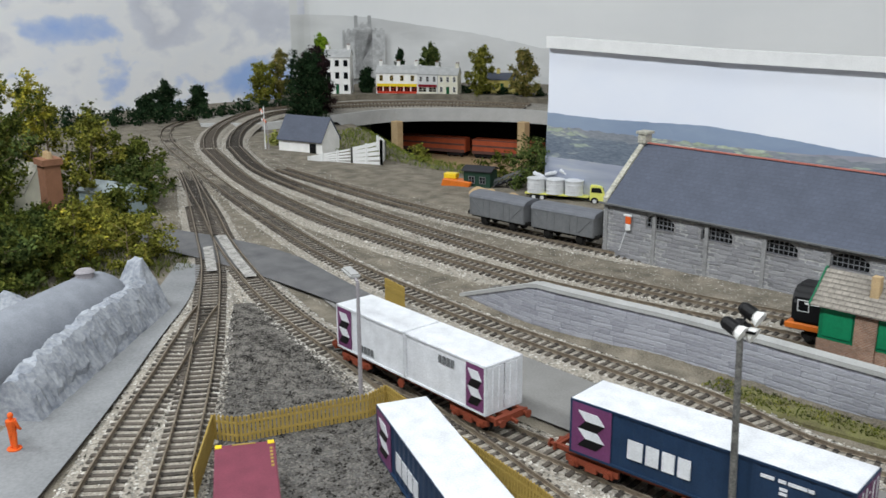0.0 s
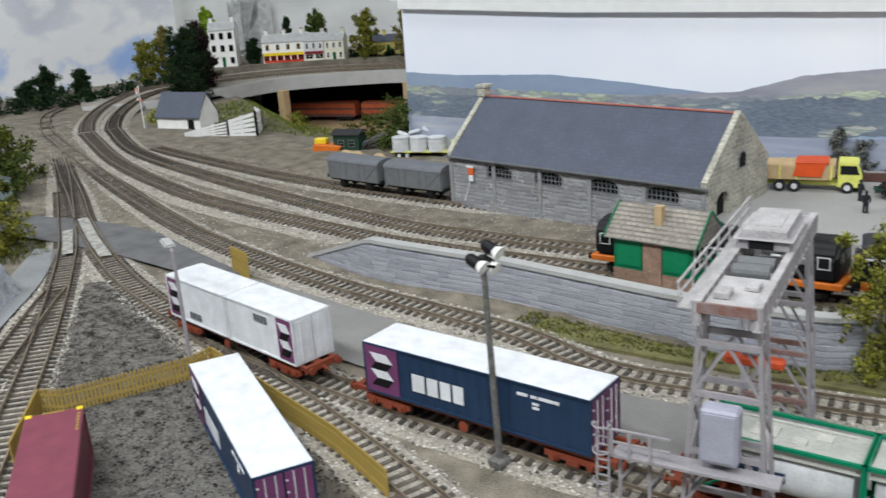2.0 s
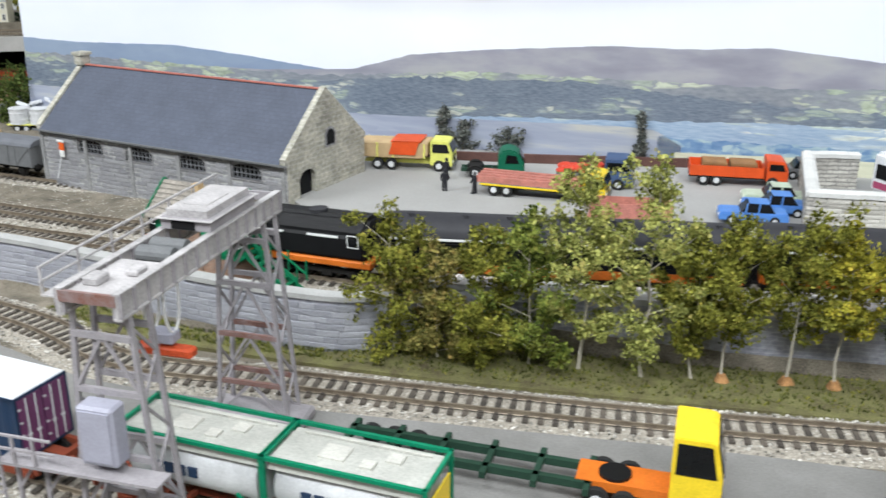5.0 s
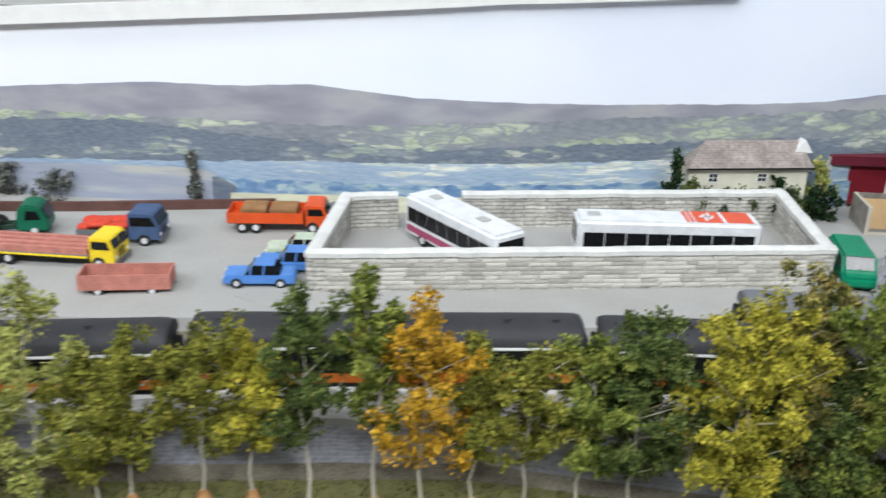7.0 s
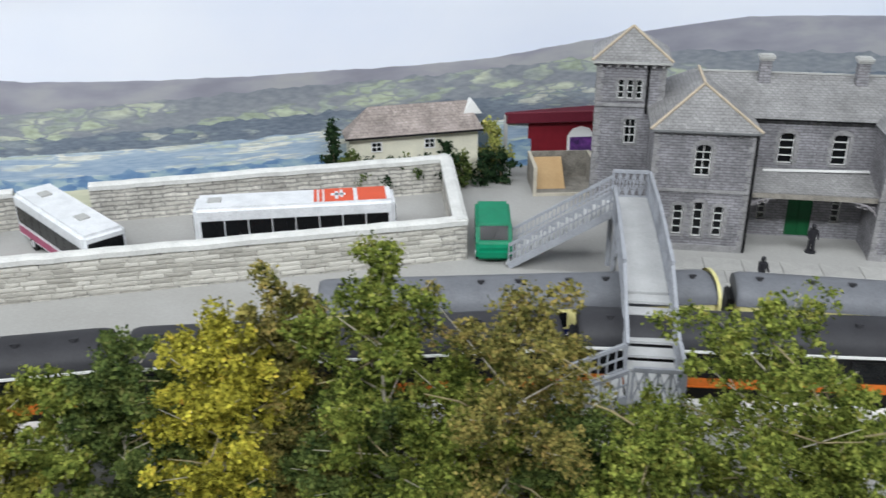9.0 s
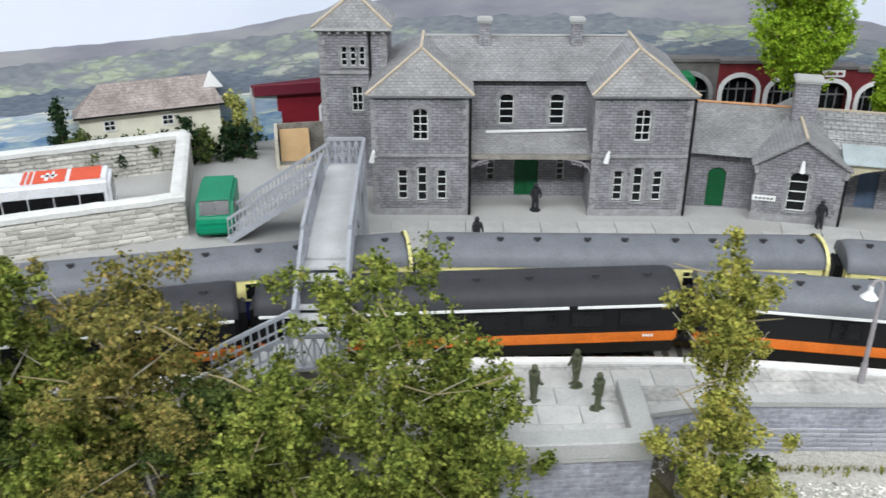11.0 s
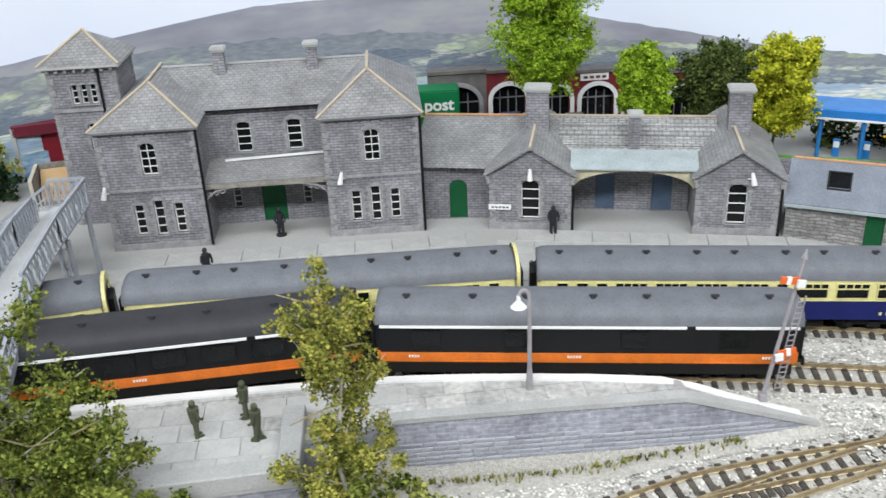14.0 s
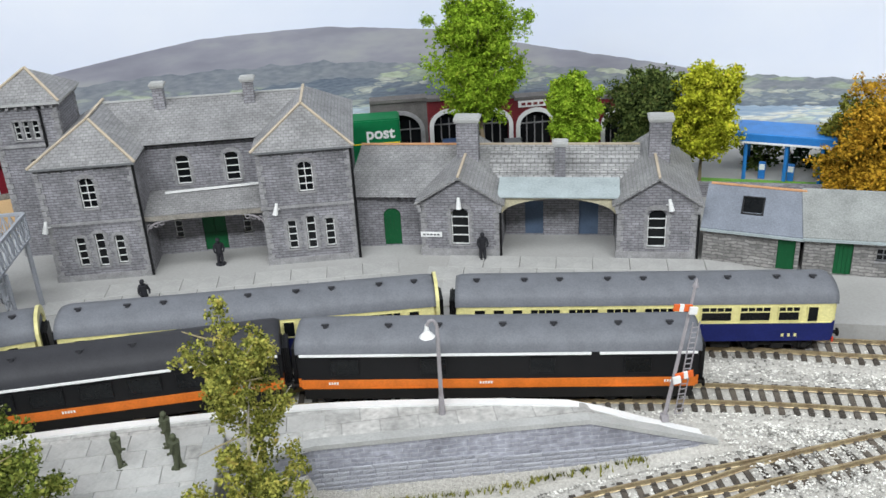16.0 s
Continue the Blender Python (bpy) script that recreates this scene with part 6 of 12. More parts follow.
def station_range():
    e = thing("station_range", at(1.2605, 0.6745, Z0, -15.6), "single-storey grey stone station range with gables and tall chimneys", "station")
    HE, GR = 0.0465, 0.0195
    G = ((0.0, 0.0625), (0.1525, 0.2125))
    D = 0.085
    ym, zr = 0.078, 0.066
    for gi, (a, b) in enumerate(G):
        W = b - a
        c = W / 2
        holes = [(c - 0.007, c + 0.007, 0.0095, 0.0405, 1)]
        wl = put_wall(e, Matrix.Translation((a, 0, 0)), W, HE, holes, M["stn_stone"], GR)
        sash(wl, Matrix(), *holes[0][:4], 4, 1, 0.0026, M["white"])
        bm = bmesh.new()
        surround(bm, *holes[0][:4])
        quoins(bm, 0, HE, 1)
        quoins(bm, W, HE, -1)
        box(bm, -0.0008, W + 0.0008, -0.001, 0.001, 0.0, 0.006)
        parts("dressed_stone", bm, M["quoin"], wl)
        lit_lamp_bracket(wl, c if gi == 0 else c + 0.006, 0, 0.045, 0.0 if gi == 0 else 0.004)
        for sx, rot in ((a, -90), (b, 90)):
            mm = Matrix.Translation((sx, 0.0 if rot > 0 else D, 0)) @ Matrix.Rotation(radians(rot), 4, "Z")
            put_wall(e, mm, D, HE, [], M["stn_stone"], name="side_wall")
        bm = bmesh.new()
        o = 0.004
        pts = [(a - o, HE - o * GR / (W / 2)), (a + W / 2, HE + GR), (b + o, HE - o * GR / (W / 2)), (b + o, HE - o * GR / (W / 2) + 0.0018), (a + W / 2, HE + GR + 0.0018), (a - o, HE - o * GR / (W / 2) + 0.0018)]
        extrude(bm, pts, "y", -0.004, ym + 0.03)
        r = metres_uv(part("gable_roof", bm, M["stn_slate"], e))
        ridge_tiles(r, [((a + W / 2, -0.004, HE + GR + 0.0022), (a + W / 2, ym, HE + GR + 0.0022))])
        bm = bmesh.new()
        for s, x in ((-1, a), (1, b)):
            for k in range(2):
                box(bm, x + s * 0.0008 * k - 0.0014, x + s * 0.0008 * k + 0.0014, -0.003, 0.0, HE - 0.008 + 0.003 * k, HE - 0.005 + 0.003 * k)
        parts("eaves_bracket", bm, M["quoin"], r)
        bm = bmesh.new()
        rod(bm, (b + 0.0006, -0.001, 0.0), (b + 0.0006, -0.001, HE - 0.003), 0.001, 8)
        part("downpipe", bm, M["black"], e)
    # long roof behind, laid in visible courses
    bm = bmesh.new()
    x0, x1 = -0.05, 0.222
    yf, zf = 0.03, HE - 0.001
    n = 9
    prof = []
    for k in range(n):
        ya, za = yf + (ym - yf) * k / n, zf + (zr - zf) * k / n
        prof += [(ya, za + 0.0012), (ya + (ym - yf) / n, zf + (zr - zf) * (k + 1) / n + 0.0002)]
    prof += [(ym + 0.045, zf)]
    extrude(bm, [(yf, zf - 0.001)] + prof, "x", 0.04, 0.172)
    lr = metres_uv(part("course_roof", bm, M["pale_slate"], e))
    ridge_tiles(lr, [((0.04, ym, zr + 0.001), (0.172, ym, zr + 0.001))])
    # link with the green door
    yl = 0.014
    holes = [(0.0205, 0.0345, 0.0005, 0.033, 1)]
    m = Matrix.Translation((-0.054, yl, 0)) @ Matrix.Rotation(radians(6), 4, "Z")
    wl = put_wall(e, m, 0.054, HE, holes, M["stn_stone"])
    bm = bmesh.new()
    box(bm, 0.0205, 0.0345, 0.002, 0.003, 0.0005, 0.033)
    for k in range(5):
        box(bm, 0.0205 + 0.0028 * k, 0.0205 + 0.0028 * k + 0.0024, 0.0016, 0.003, 0.001, 0.032)
    parts("door_leaf", bm, M["door_green"], wl)
    bm = bmesh.new()
    extrude(bm, [(yl - 0.004, HE - 0.001), (ym, zr), (ym + 0.05, HE)], "x", -0.062, 0.05)
    r = metres_uv(part("link_roof", bm, M["stn_slate"], e))
    ridge_tiles(r, [((-0.062, ym, zr + 0.001), (0.04, ym, zr + 0.001))], M["ridge_orange"])
    brackets(e, -0.05, -0.003, yl - 0.001, HE - 0.002, 9)
    # arched loggia
    ya = 0.008
    bm = bmesh.new()
    a, b = G[0][1] + 0.001, G[1][0] - 0.001
    W = b - a
    n = 22
    lo = [bm.verts.new((a + W * k / n, ya, 0.0335 + 0.0125 * (1 - (2 * k / n - 1) ** 2) ** 0.6)) for k in range(n + 1)]
    hi = [bm.verts.new((a + W * k / n, ya, 0.0485)) for k in range(n + 1)]
    lo2 = [bm.verts.new((v.co.x, ya + 0.0025, v.co.z)) for v in lo]
    for k in range(n):
        bm.faces.new((lo[k], lo[k + 1], hi[k + 1], hi[k]))
        bm.faces.new((lo2[k], lo2[k + 1], lo[k + 1], lo[k]))
    av = part("arched_valance", bm, M["cream_stone"], e)
    bm = bmesh.new()
    for k in range(0, n + 1):
        x = a + W * k / n
        box(bm, x - 0.0004, x + 0.0004, ya - 0.0006, ya, lo_z(k, n), 0.0485)
    part("valance_bead", bm, M["cream_stone"], av)
    bm = bmesh.new()
    extrude(bm, [(ya - 0.003, 0.0485), (0.03, 0.0555), (0.03, 0.0535), (ya - 0.003, 0.0475)], "x", a - 0.003, b + 0.003)
    part("canopy_roof", bm, M["lead"], e, "pale blue-grey lead canopy roof")
    holes = [(0.016, 0.031, 0.0005, 0.03, 0), (0.06, 0.0755, 0.0005, 0.03, 0)]
    wl = put_wall(e, Matrix.Translation((a, 0.042, 0)), W, HE, holes, M["stn_stone"])
    for h in holes:
        bm = bmesh.new()
        box(bm, h[0], h[1], 0.002, 0.003, h[2], h[3])
        box(bm, (h[0] + h[1]) / 2 - 0.0003, (h[0] + h[1]) / 2 + 0.0003, 0.0015, 0.003, h[2], h[3])
        parts("door_leaf", bm, M["blue_door"], wl)
    chimney(e, 0.033, 0.055, 0.05, 0.0985, 0.0175, 0.012)
    chimney(e, 0.186, 0.055, 0.05, 0.0985, 0.0165, 0.012)
    chimney(e, 0.108, 0.045, 0.05, 0.081, 0.0085, 0.008)
    bm = bmesh.new()
    box(bm, -0.0005, 0.0165, -0.0012, -0.0004, 0.0165, 0.0205)
    sg = part("name_sign", bm, M["white"], e)
    bm = bmesh.new()
    for k in range(5):
        box(bm, 0.0015 + k * 0.0028, 0.0015 + k * 0.0028 + 0.002, -0.0014, -0.0011, 0.0178, 0.0192)
    part("lettering_bars", bm, M["wagon_grey"], sg)


def lo_z(k, n):
    return 0.0335 + 0.0125 * max(0, (1 - (2 * k / n - 1) ** 2)) ** 0.6


M["pale_slate"] = course_mat("pale_slate", (0.4, 0.395, 0.39), (0.3, 0.3, 0.3), (0.17, 0.168, 0.165), 0.0062, 0.0044, 0.0005, bump=0.5, rough=0.6)
M["cream_stone"] = mat("cream_stone", (0.58, 0.53, 0.38), 0.8, var=0.15, scale=100, bump=0.15)
M["ridge_orange"] = mat("ridge_orange", (0.62, 0.33, 0.17), 0.8, var=0.15, scale=100, bump=0.1)
station_range()


def yard_hut(x, y, deg, W, D, HE, HR, label, sky, door_x, tilt=0.0):
    e = thing("stone_hut", at(x, y, Z0, deg), label, "hut", "huts beside the station")
    holes = [(door_x, door_x + 0.0125, 0.0005, 0.0255, 0)]
    if not sky:
        holes.append((door_x + 0.028, door_x + 0.0375, 0.013, 0.0225, 0))
    wl = put_wall(e, Matrix(), W, HE, holes, M["rubble"])
    bm = bmesh.new()
    h = holes[0]
    box(bm, h[0], h[1], 0.0015, 0.003, h[2], h[3])
    for k in range(4):
        box(bm, h[0] + 0.003 * k, h[0] + 0.003 * k + 0.0026, 0.0011, 0.002, h[2], h[3])
    parts("door_leaf", bm, M["door_green"], wl)
    if not sky:
        sash(wl, Matrix(), *holes[1][:4], 2, 2, 0.0025, M["wagon_grey"])
    for sx, rot in ((0, -90), (W, 90)):
        mm = Matrix.Translation((sx, 0.0 if rot > 0 else D, 0)) @ Matrix.Rotation(radians(rot), 4, "Z")
        put_wall(e, mm, D, HE, [], M["rubble"], name="side_wall")
    bm = bmesh.new()
    extrude(bm, [(-0.003, HE), (D * 0.62, HR), (D, HE), (D, HE + 0.0016), (D * 0.62, HR + 0.0018), (-0.003, HE + 0.0016)], "x", -0.002, W + 0.002)
    extrude(bm, [(0, HE), (D * 0.62, HR), (D, HE)], "x", 0.0004, W - 0.0004)
    r = metres_uv(part("roof", bm, M["slate_grey"] if sky else M["felt"], e))
    if sky:
        ridge_tiles(r, [((0, D * 0.62, HR + 0.0022), (W, D * 0.62, HR + 0.0022))], M["ridge_orange"])
        k = (HR - HE) / (D * 0.62)
        bm = bmesh.new()
        mm = Matrix.Translation((W * 0.36, D * 0.2, HE + k * D * 0.2 + 0.0022)) @ Matrix.Rotation(math.atan(k), 4, "X")
        for q in ((0, 0.016, 0, 0.0012), (0, 0.016, 0.0148, 0.016), (0, 0.0012, 0, 0.016), (0.0148, 0.016, 0, 0.016)):
            box(bm, q[0], q[1], q[2], q[3], 0, 0.0014, 0, mm)
        s = part("skylight", bm, M["black"], r)
        bm = bmesh.new()
        box(bm, 0.001, 0.015, 0.001, 0.015, 0, 0.0006, 0, mm)
        part("pane", bm, M["glass_dark"], s)
    bm = bmesh.new()
    box(bm, -0.002, W + 0.002, -0.0045, -0.003, HE - 0.001, HE + 0.0008)
    part("gutter", bm, M["lead"], e)


M["rubble"] = course_mat("rubble", (0.33, 0.315, 0.3), (0.19, 0.185, 0.18), (0.16, 0.155, 0.15), 0.009, 0.0026, 0.0005, warp=0.004)
M["slate_grey"] = mat("slate_grey", (0.2, 0.22, 0.26), 0.6, var=0.15, scale=60, bump=0.2)
M["felt"] = mat("felt", (0.3, 0.31, 0.3), 0.85, var=0.2, scale=50, bump=0.3)
yard_hut(1.469, 0.6145, -30, 0.069, 0.05, 0.0275, 0.05, "low stone hut with slate roof and skylight", True, 0.0535)
yard_hut(1.531, 0.578, -22, 0.08, 0.055, 0.0285, 0.052, "low stone hut with flat grey felt roof", False, 0.021)


def goods_shed():
    x0, x1, y0, y1 = -0.286, 0.03, 0.4, 0.527
    zb = 0.0
    e = thing("goods_shed", at(x0, y0, zb), "long grey stone goods shed with blue slate roof", "shed")
    W, D, HE, HR = x1 - x0, y1 - y0, 0.0645, 0.118
    holes = [(cx - x0 - 0.0172, cx - x0 + 0.0172, 0.0438, 0.0582, 1) for cx in (-0.2135, -0.148, -0.0815, -0.016)]
    wl = put_wall(e, Matrix(), W, HE, holes, M["shed_stone"], depth=0.004)
    for h in holes:
        sash(wl, Matrix(), *h[:4], 3, 7, 0.0028, M["sash_grey"])
    for h in holes:
        bm = bmesh.new()
        surround(bm, *h[:4], 0.0016, False)
        parts("surround_stone", bm, M["quoin"], wl)
    for k in range(6):
        bm = bmesh.new()
        x = 0.004 + k * (W - 0.008) / 5
        box(bm, x - 0.002, x + 0.002, -0.0012, 0.001, 0, HE)
        part("pilaster", bm, M["shed_pier"], wl)
    holes = [(0.018, 0.044, 0.0, 0.052, 1), (0.082, 0.094, 0.064, 0.076, 1)]
    g = put_wall(e, Matrix.Translation((W, 0, 0)) @ Matrix.Rotation(math.pi / 2, 4, "Z"), D, HE, holes[:1], M["gable_stone"], HR - HE, 0.006, "gable_wall")
    # black sheet across the doorway, painted for the unlit inside of the shed
    bm = bmesh.new()
    box(bm, 0.016, 0.046, 0.006, 0.0065, 0, 0.054)
    part("doorway", bm, M["shade_black"], g)
    bm = bmesh.new()
    rr = 0.0085
    pts = [(0.0595, 0.0665), (0.0765, 0.0665), (0.0765, 0.079), (0.0735, 0.0835), (0.068, 0.085), (0.0625, 0.0835), (0.0595, 0.079)]
    extrude(bm, pts, "y", -0.0006, 0.0004)
    o = part("gable_window", bm, M["quoin"], g)
    # the pane is plain black, the darkness behind it put into its colour
    bm = bmesh.new()
    extrude(bm, [(0.068 + (x - 0.068) * 0.74, 0.0745 + (z - 0.0745) * 0.78) for x, z in pts], "y", -0.0009, 0.0004)
    part("pane", bm, M["shade_black"], o)
    put_wall(e, Matrix.Translation((0, D, 0)) @ Matrix.Rotation(-math.pi / 2, 4, "Z"), D, HE, [], M["gable_stone"], HR - HE, name="gable_wall")
    put_wall(e, Matrix.Translation((W, D, 0)) @ Matrix.Rotation(math.pi, 4, "Z"), W, HE, [], M["shed_stone"], name="rear_wall")
    bm = bmesh.new()
    o = 0.004
    k = (HR - HE) / (D / 2)
    pts = [(-o, HE - o * k), (D / 2, HR), (D + o, HE - o * k), (D + o, HE - o * k + 0.0018), (D / 2, HR + 0.0018), (-o, HE - o * k + 0.0018)]
    extrude(bm, pts, "x", 0.006, W - 0.006)
    r = metres_uv(part("roof", bm, M["shed_slate"], e))
    for xa in (0.0, W - 0.006):
        bm = bmesh.new()
        pts = [(-0.002, HE - 0.002), (D / 2, HR - 0.001), (D + 0.002, HE - 0.002), (D + 0.002, HE + 0.003), (D / 2, HR + 0.0045), (-0.002, HE + 0.003)]
        extrude(bm, pts, "x", xa, xa + 0.006)
        metres_uv(part("gable_coping", bm, M["gable_stone"], e))
    ridge_tiles(r, [((0.005, D / 2, HR + 0.0022), (W - 0.005, D / 2, HR + 0.0022))], M["ridge_red"], 0.004)
    bm = bmesh.new()
    box(bm, -0.002, W + 0.002, -0.006, -0.004, HE - 0.003, HE - 0.0015)
    part("gutter", bm, M["wagon_grey"], e)
    bm = bmesh.new()
    box(bm, -0.001, 0.009, D / 2 - 0.006, D / 2 + 0.006, HR + 0.002, HR + 0.012)
    box(bm, -0.003, 0.011, D / 2 - 0.0075, D / 2 + 0.0075, HR + 0.012, HR + 0.015)
    metres_uv(part("chimney", bm, M["gable_stone"], e))


M["sash_grey"] = mat("sash_grey", (0.22, 0.225, 0.24), 0.7, var=0.1, bump=0.05)
M["shed_pier"] = mat("shed_pier", (0.3, 0.3, 0.3), 0.9, var=0.2, scale=120, bump=0.3)
M["shed_slate"] = course_mat("shed_slate", (0.075, 0.088, 0.125), (0.068, 0.08, 0.114), (0.06, 0.07, 0.1), 0.0065, 0.0045, 0.0003, bump=0.2, rough=0.6, stain=0.35)
goods_shed()


def signal_cabin():
    e = thing("signal_cabin", at(0.035, 0.234, 0.028, 3.5), "small green signal cabin on brick base with tiled roof", "cabin")
    W, D, HB, HE, HR = 0.066, 0.042, 0.0105, 0.038, 0.0575
    bm = bmesh.new()
    box(bm, 0, W, 0, D, -0.02, HB)
    metres_uv(part("brick_base", bm, M["cabin_brick"], e))
    bm = bmesh.new()
    box(bm, 0.0005, W - 0.0005, 0.0005, D - 0.0005, HB, HE)
    body = part("timber_body", bm, M["cabin_green"], e)
    for k in range(2):
        bm = bmesh.new()
        a = 0.0035 + k * 0.0385
        box(bm, a, a + 0.0205, -0.0004, 0.0006, HB + 0.003, HE - 0.003)
        part("panel", bm, M["cabin_green_light"], body)
    bm = bmesh.new()
    box(bm, 0.026, 0.041, -0.0015, 0.001, -0.02, HE - 0.001)
    metres_uv(part("chimney_breast", bm, M["cabin_brick"], e))
    bm = bmesh.new()
    for k in range(3):
        box(bm, W - 0.001, W, 0.003 + k * 0.0085, 0.0105 + k * 0.0085, HB + 0.007, HE - 0.003)
    wn = part("window", bm, M["glass_dark"], body)
    bm = bmesh.new()
    for k in range(4):
        box(bm, W - 0.0008, W + 0.0004, 0.0025 + k * 0.0085 - 0.0005, 0.0025 + k * 0.0085 + 0.0005, HB + 0.006, HE - 0.002)
    for z in (HB + 0.0065, HB + 0.012, HE - 0.003):
        box(bm, W - 0.0008, W + 0.0004, 0.002, 0.0285, z - 0.0004, z + 0.0004)
    part("window_frame", bm, M["white"], wn)
    bm = bmesh.new()
    o = 0.005
    k = (HR - HE) / (D / 2)
    n = 8
    pf = [(-o, HE - o * k * 0.5)]
    for j in range(n):
        ya, yb2 = -o + (D / 2 + o) * j / n, -o + (D / 2 + o) * (j + 1) / n
        za, zb2 = HE - o * k * 0.5 + (HR - HE + o * k * 0.5) * j / n, HE - o * k * 0.5 + (HR - HE + o * k * 0.5) * (j + 1) / n
        pf += [(ya, za + 0.0011), (yb2, zb2 + 0.0002)]
    pf += [(D + o, HE - o * k * 0.5)]
    extrude(bm, pf, "x", -0.005, W + 0.005)
    r = metres_uv(part("roof", bm, M["cabin_tile"], e))
    for x in (-0.0055, W + 0.0045):
        for s in (0, 1):
            bm = bmesh.new()
            p, q = Vector((x, -o if s == 0 else D + o, HE - o * k * 0.5)), Vector((x, D / 2, HR + 0.0005))
            bar(bm, p, q, 0.001, 0.003)
            part("barge_board", bm, M["cabin_green"], r)
    bm = bmesh.new()
    box(bm, 0.031, 0.037, D / 2 - 0.014, D / 2 - 0.008, HE + 0.006, HR + 0.004)
    part("chimney", bm, M["tan"], r)
    # outside stair down from the end
    st = bmesh.new()
    for s in (-0.001, 0.011):
        bar(st, (W + 0.004, 0.012 + s, HB + 0.002), (W + 0.052, 0.006 + s, -0.012), 0.0016, 0.004)
    for j in range(9):
        t = j / 8
        x = W + 0.004 + 0.047 * t
        box(st, x - 0.002, x + 0.002, 0.011 - 0.006 * t, 0.0225 - 0.006 * t, HB + 0.001 - 0.0225 * t, HB + 0.002 - 0.0225 * t)
    stair = part("stair", st, M["cabin_green"], e)
    bm = bmesh.new()
    for s in (-0.001, 0.011):
        bar(bm, (W + 0.004, 0.012 + s, HB + 0.017), (W + 0.052, 0.006 + s, 0.003), 0.0012)
        for j in range(4):
            t = j / 3
            bar(bm, (W + 0.004 + 0.048 * t, 0.012 + s - 0.006 * t, HB + 0.002 - 0.014 * t), (W + 0.004 + 0.048 * t, 0.012 + s - 0.006 * t, HB + 0.017 - 0.014 * t), 0.001)
    box(bm, W, W + 0.006, 0.002, D - 0.004, HB - 0.0005, HB + 0.001)
    part("handrail", bm, M["cabin_green"], stair)


M["cabin_brick"] = course_mat("cabin_brick", (0.33, 0.17, 0.1), (0.25, 0.12, 0.07), (0.4, 0.33, 0.27), 0.003, 0.0012, 0.0002)
M["cabin_green_light"] = mat("cabin_green_light", (0.006, 0.2, 0.085), 0.5, var=0.08, bump=0.05)
M["cabin_tile"] = course_mat("cabin_tile", (0.31, 0.28, 0.24), (0.27, 0.245, 0.21), (0.2, 0.18, 0.155), 0.005, 0.0042, 0.0004, bump=0.4)
signal_cabin()


def footbridge():
    e = thing("footbridge", at(0, 0, 0), "pale grey lattice footbridge with stairs over the tracks", "footbridge")
    zd, rail = 0.0865, 0.019
    xa, xb, yn, yf = 0.9445, 0.9695, 0.512, 0.662
    g, dk = M["footbridge_grey"], M["footbridge_deck"]

    def lattice(p, q, h, nx):
        """A lattice panel from p to q, h high."""
        bm = bmesh.new()
        p, q = Vector(p), Vector(q)
        up = Vector((0, 0, h))
        bar(bm, p, q, 0.0014)
        bar(bm, p + up, q + up, 0.0021, 0.0022)
        for k in range(nx):
            a, b = p.lerp(q, k / nx), p.lerp(q, (k + 1) / nx)
            bar(bm, a, b + up, 0.0007)
            bar(bm, b, a + up, 0.0007)
        for k in range(0, nx + 1, max(1, nx // 5)):
            a = p.lerp(q, k / nx)
            bar(bm, a, a + up, 0.0012)
        return bm

    def flight(p, q, across, n, inner=True):
        """Open stair from p down to q: treads, strings and railings on both sides."""
        p, q, across = Vector(p), Vector(q), Vector(across)
        d = (q - p) / n
        for k in range(n):
            c = p + d * (k + 0.6)
            run = Vector((d.x, d.y, 0)).normalized() * 0.0045
            bm = bmesh.new()
            vs = [bm.verts.new(c + u * run + w * across + Vector((0, 0, z))) for z in (-0.0008, 0.0008) for u, w in ((-1, 0), (1, 0), (1, 1), (-1, 1))]
            for f in ((3, 2, 1, 0), (4, 5, 6, 7), (0, 1, 5, 4), (1, 2, 6, 5), (2, 3, 7, 6), (3, 0, 4, 7)):
                bm.faces.new([vs[i] for i in f])
            bmesh.ops.recalc_face_normals(bm, faces=bm.faces[:])
            part("stair_tread", bm, dk, e)
        up = Vector((0, 0, rail - 0.002))
        for w in (0, 1):
            o = across * w
            bm = bmesh.new()
            bar(bm, p + o, q + o, 0.0014, 0.005)
            bar(bm, p + o + up, q + o + up, 0.002)
            bar(bm, p + o + up * 0.55, q + o + up * 0.55, 0.001)
            for k in range(2 * n + 1):
                c = p.lerp(q, k / (2 * n)) + o
                bar(bm, c, c + up, 0.0009)
            part("stair_rail", bm, g, e)

    # deck with a slight camber
    bm = bmesh.new()
    n, rows = 16, []
    for k in range(n + 1):
        y, z = yn + (yf - yn) * k / n, zd + 0.003 * math.sin(math.pi * k / n)
        rows.append([bm.verts.new((xa, y, z)), bm.verts.new((xb, y, z)), bm.verts.new((xb, y, z - 0.003)), bm.verts.new((xa, y, z - 0.003))])
    for r, t in zip(rows, rows[1:]):
        for k in range(4):
            bm.faces.new((r[k], r[(k + 1) % 4], t[(k + 1) % 4], t[k]))
    bm.faces.new(rows[0])
    bm.faces.new(rows[-1][::-1])
    bmesh.ops.recalc_face_normals(bm, faces=bm.faces[:])
    part("deck", bm, dk, e)
    ym = (yn + yf) / 2
    part("lattice_panel", lattice((xa - 0.001, yn, zd), (xa - 0.001, ym, zd + 0.003), rail, 12), g, e)
    part("lattice_panel", lattice((xa - 0.001, ym, zd + 0.003), (xa - 0.001, 0.628, zd + 0.001), rail, 8), g, e)
    part("lattice_panel", lattice((xb + 0.001, yn, zd), (xb + 0.001, ym, zd + 0.003), rail, 12), g, e)
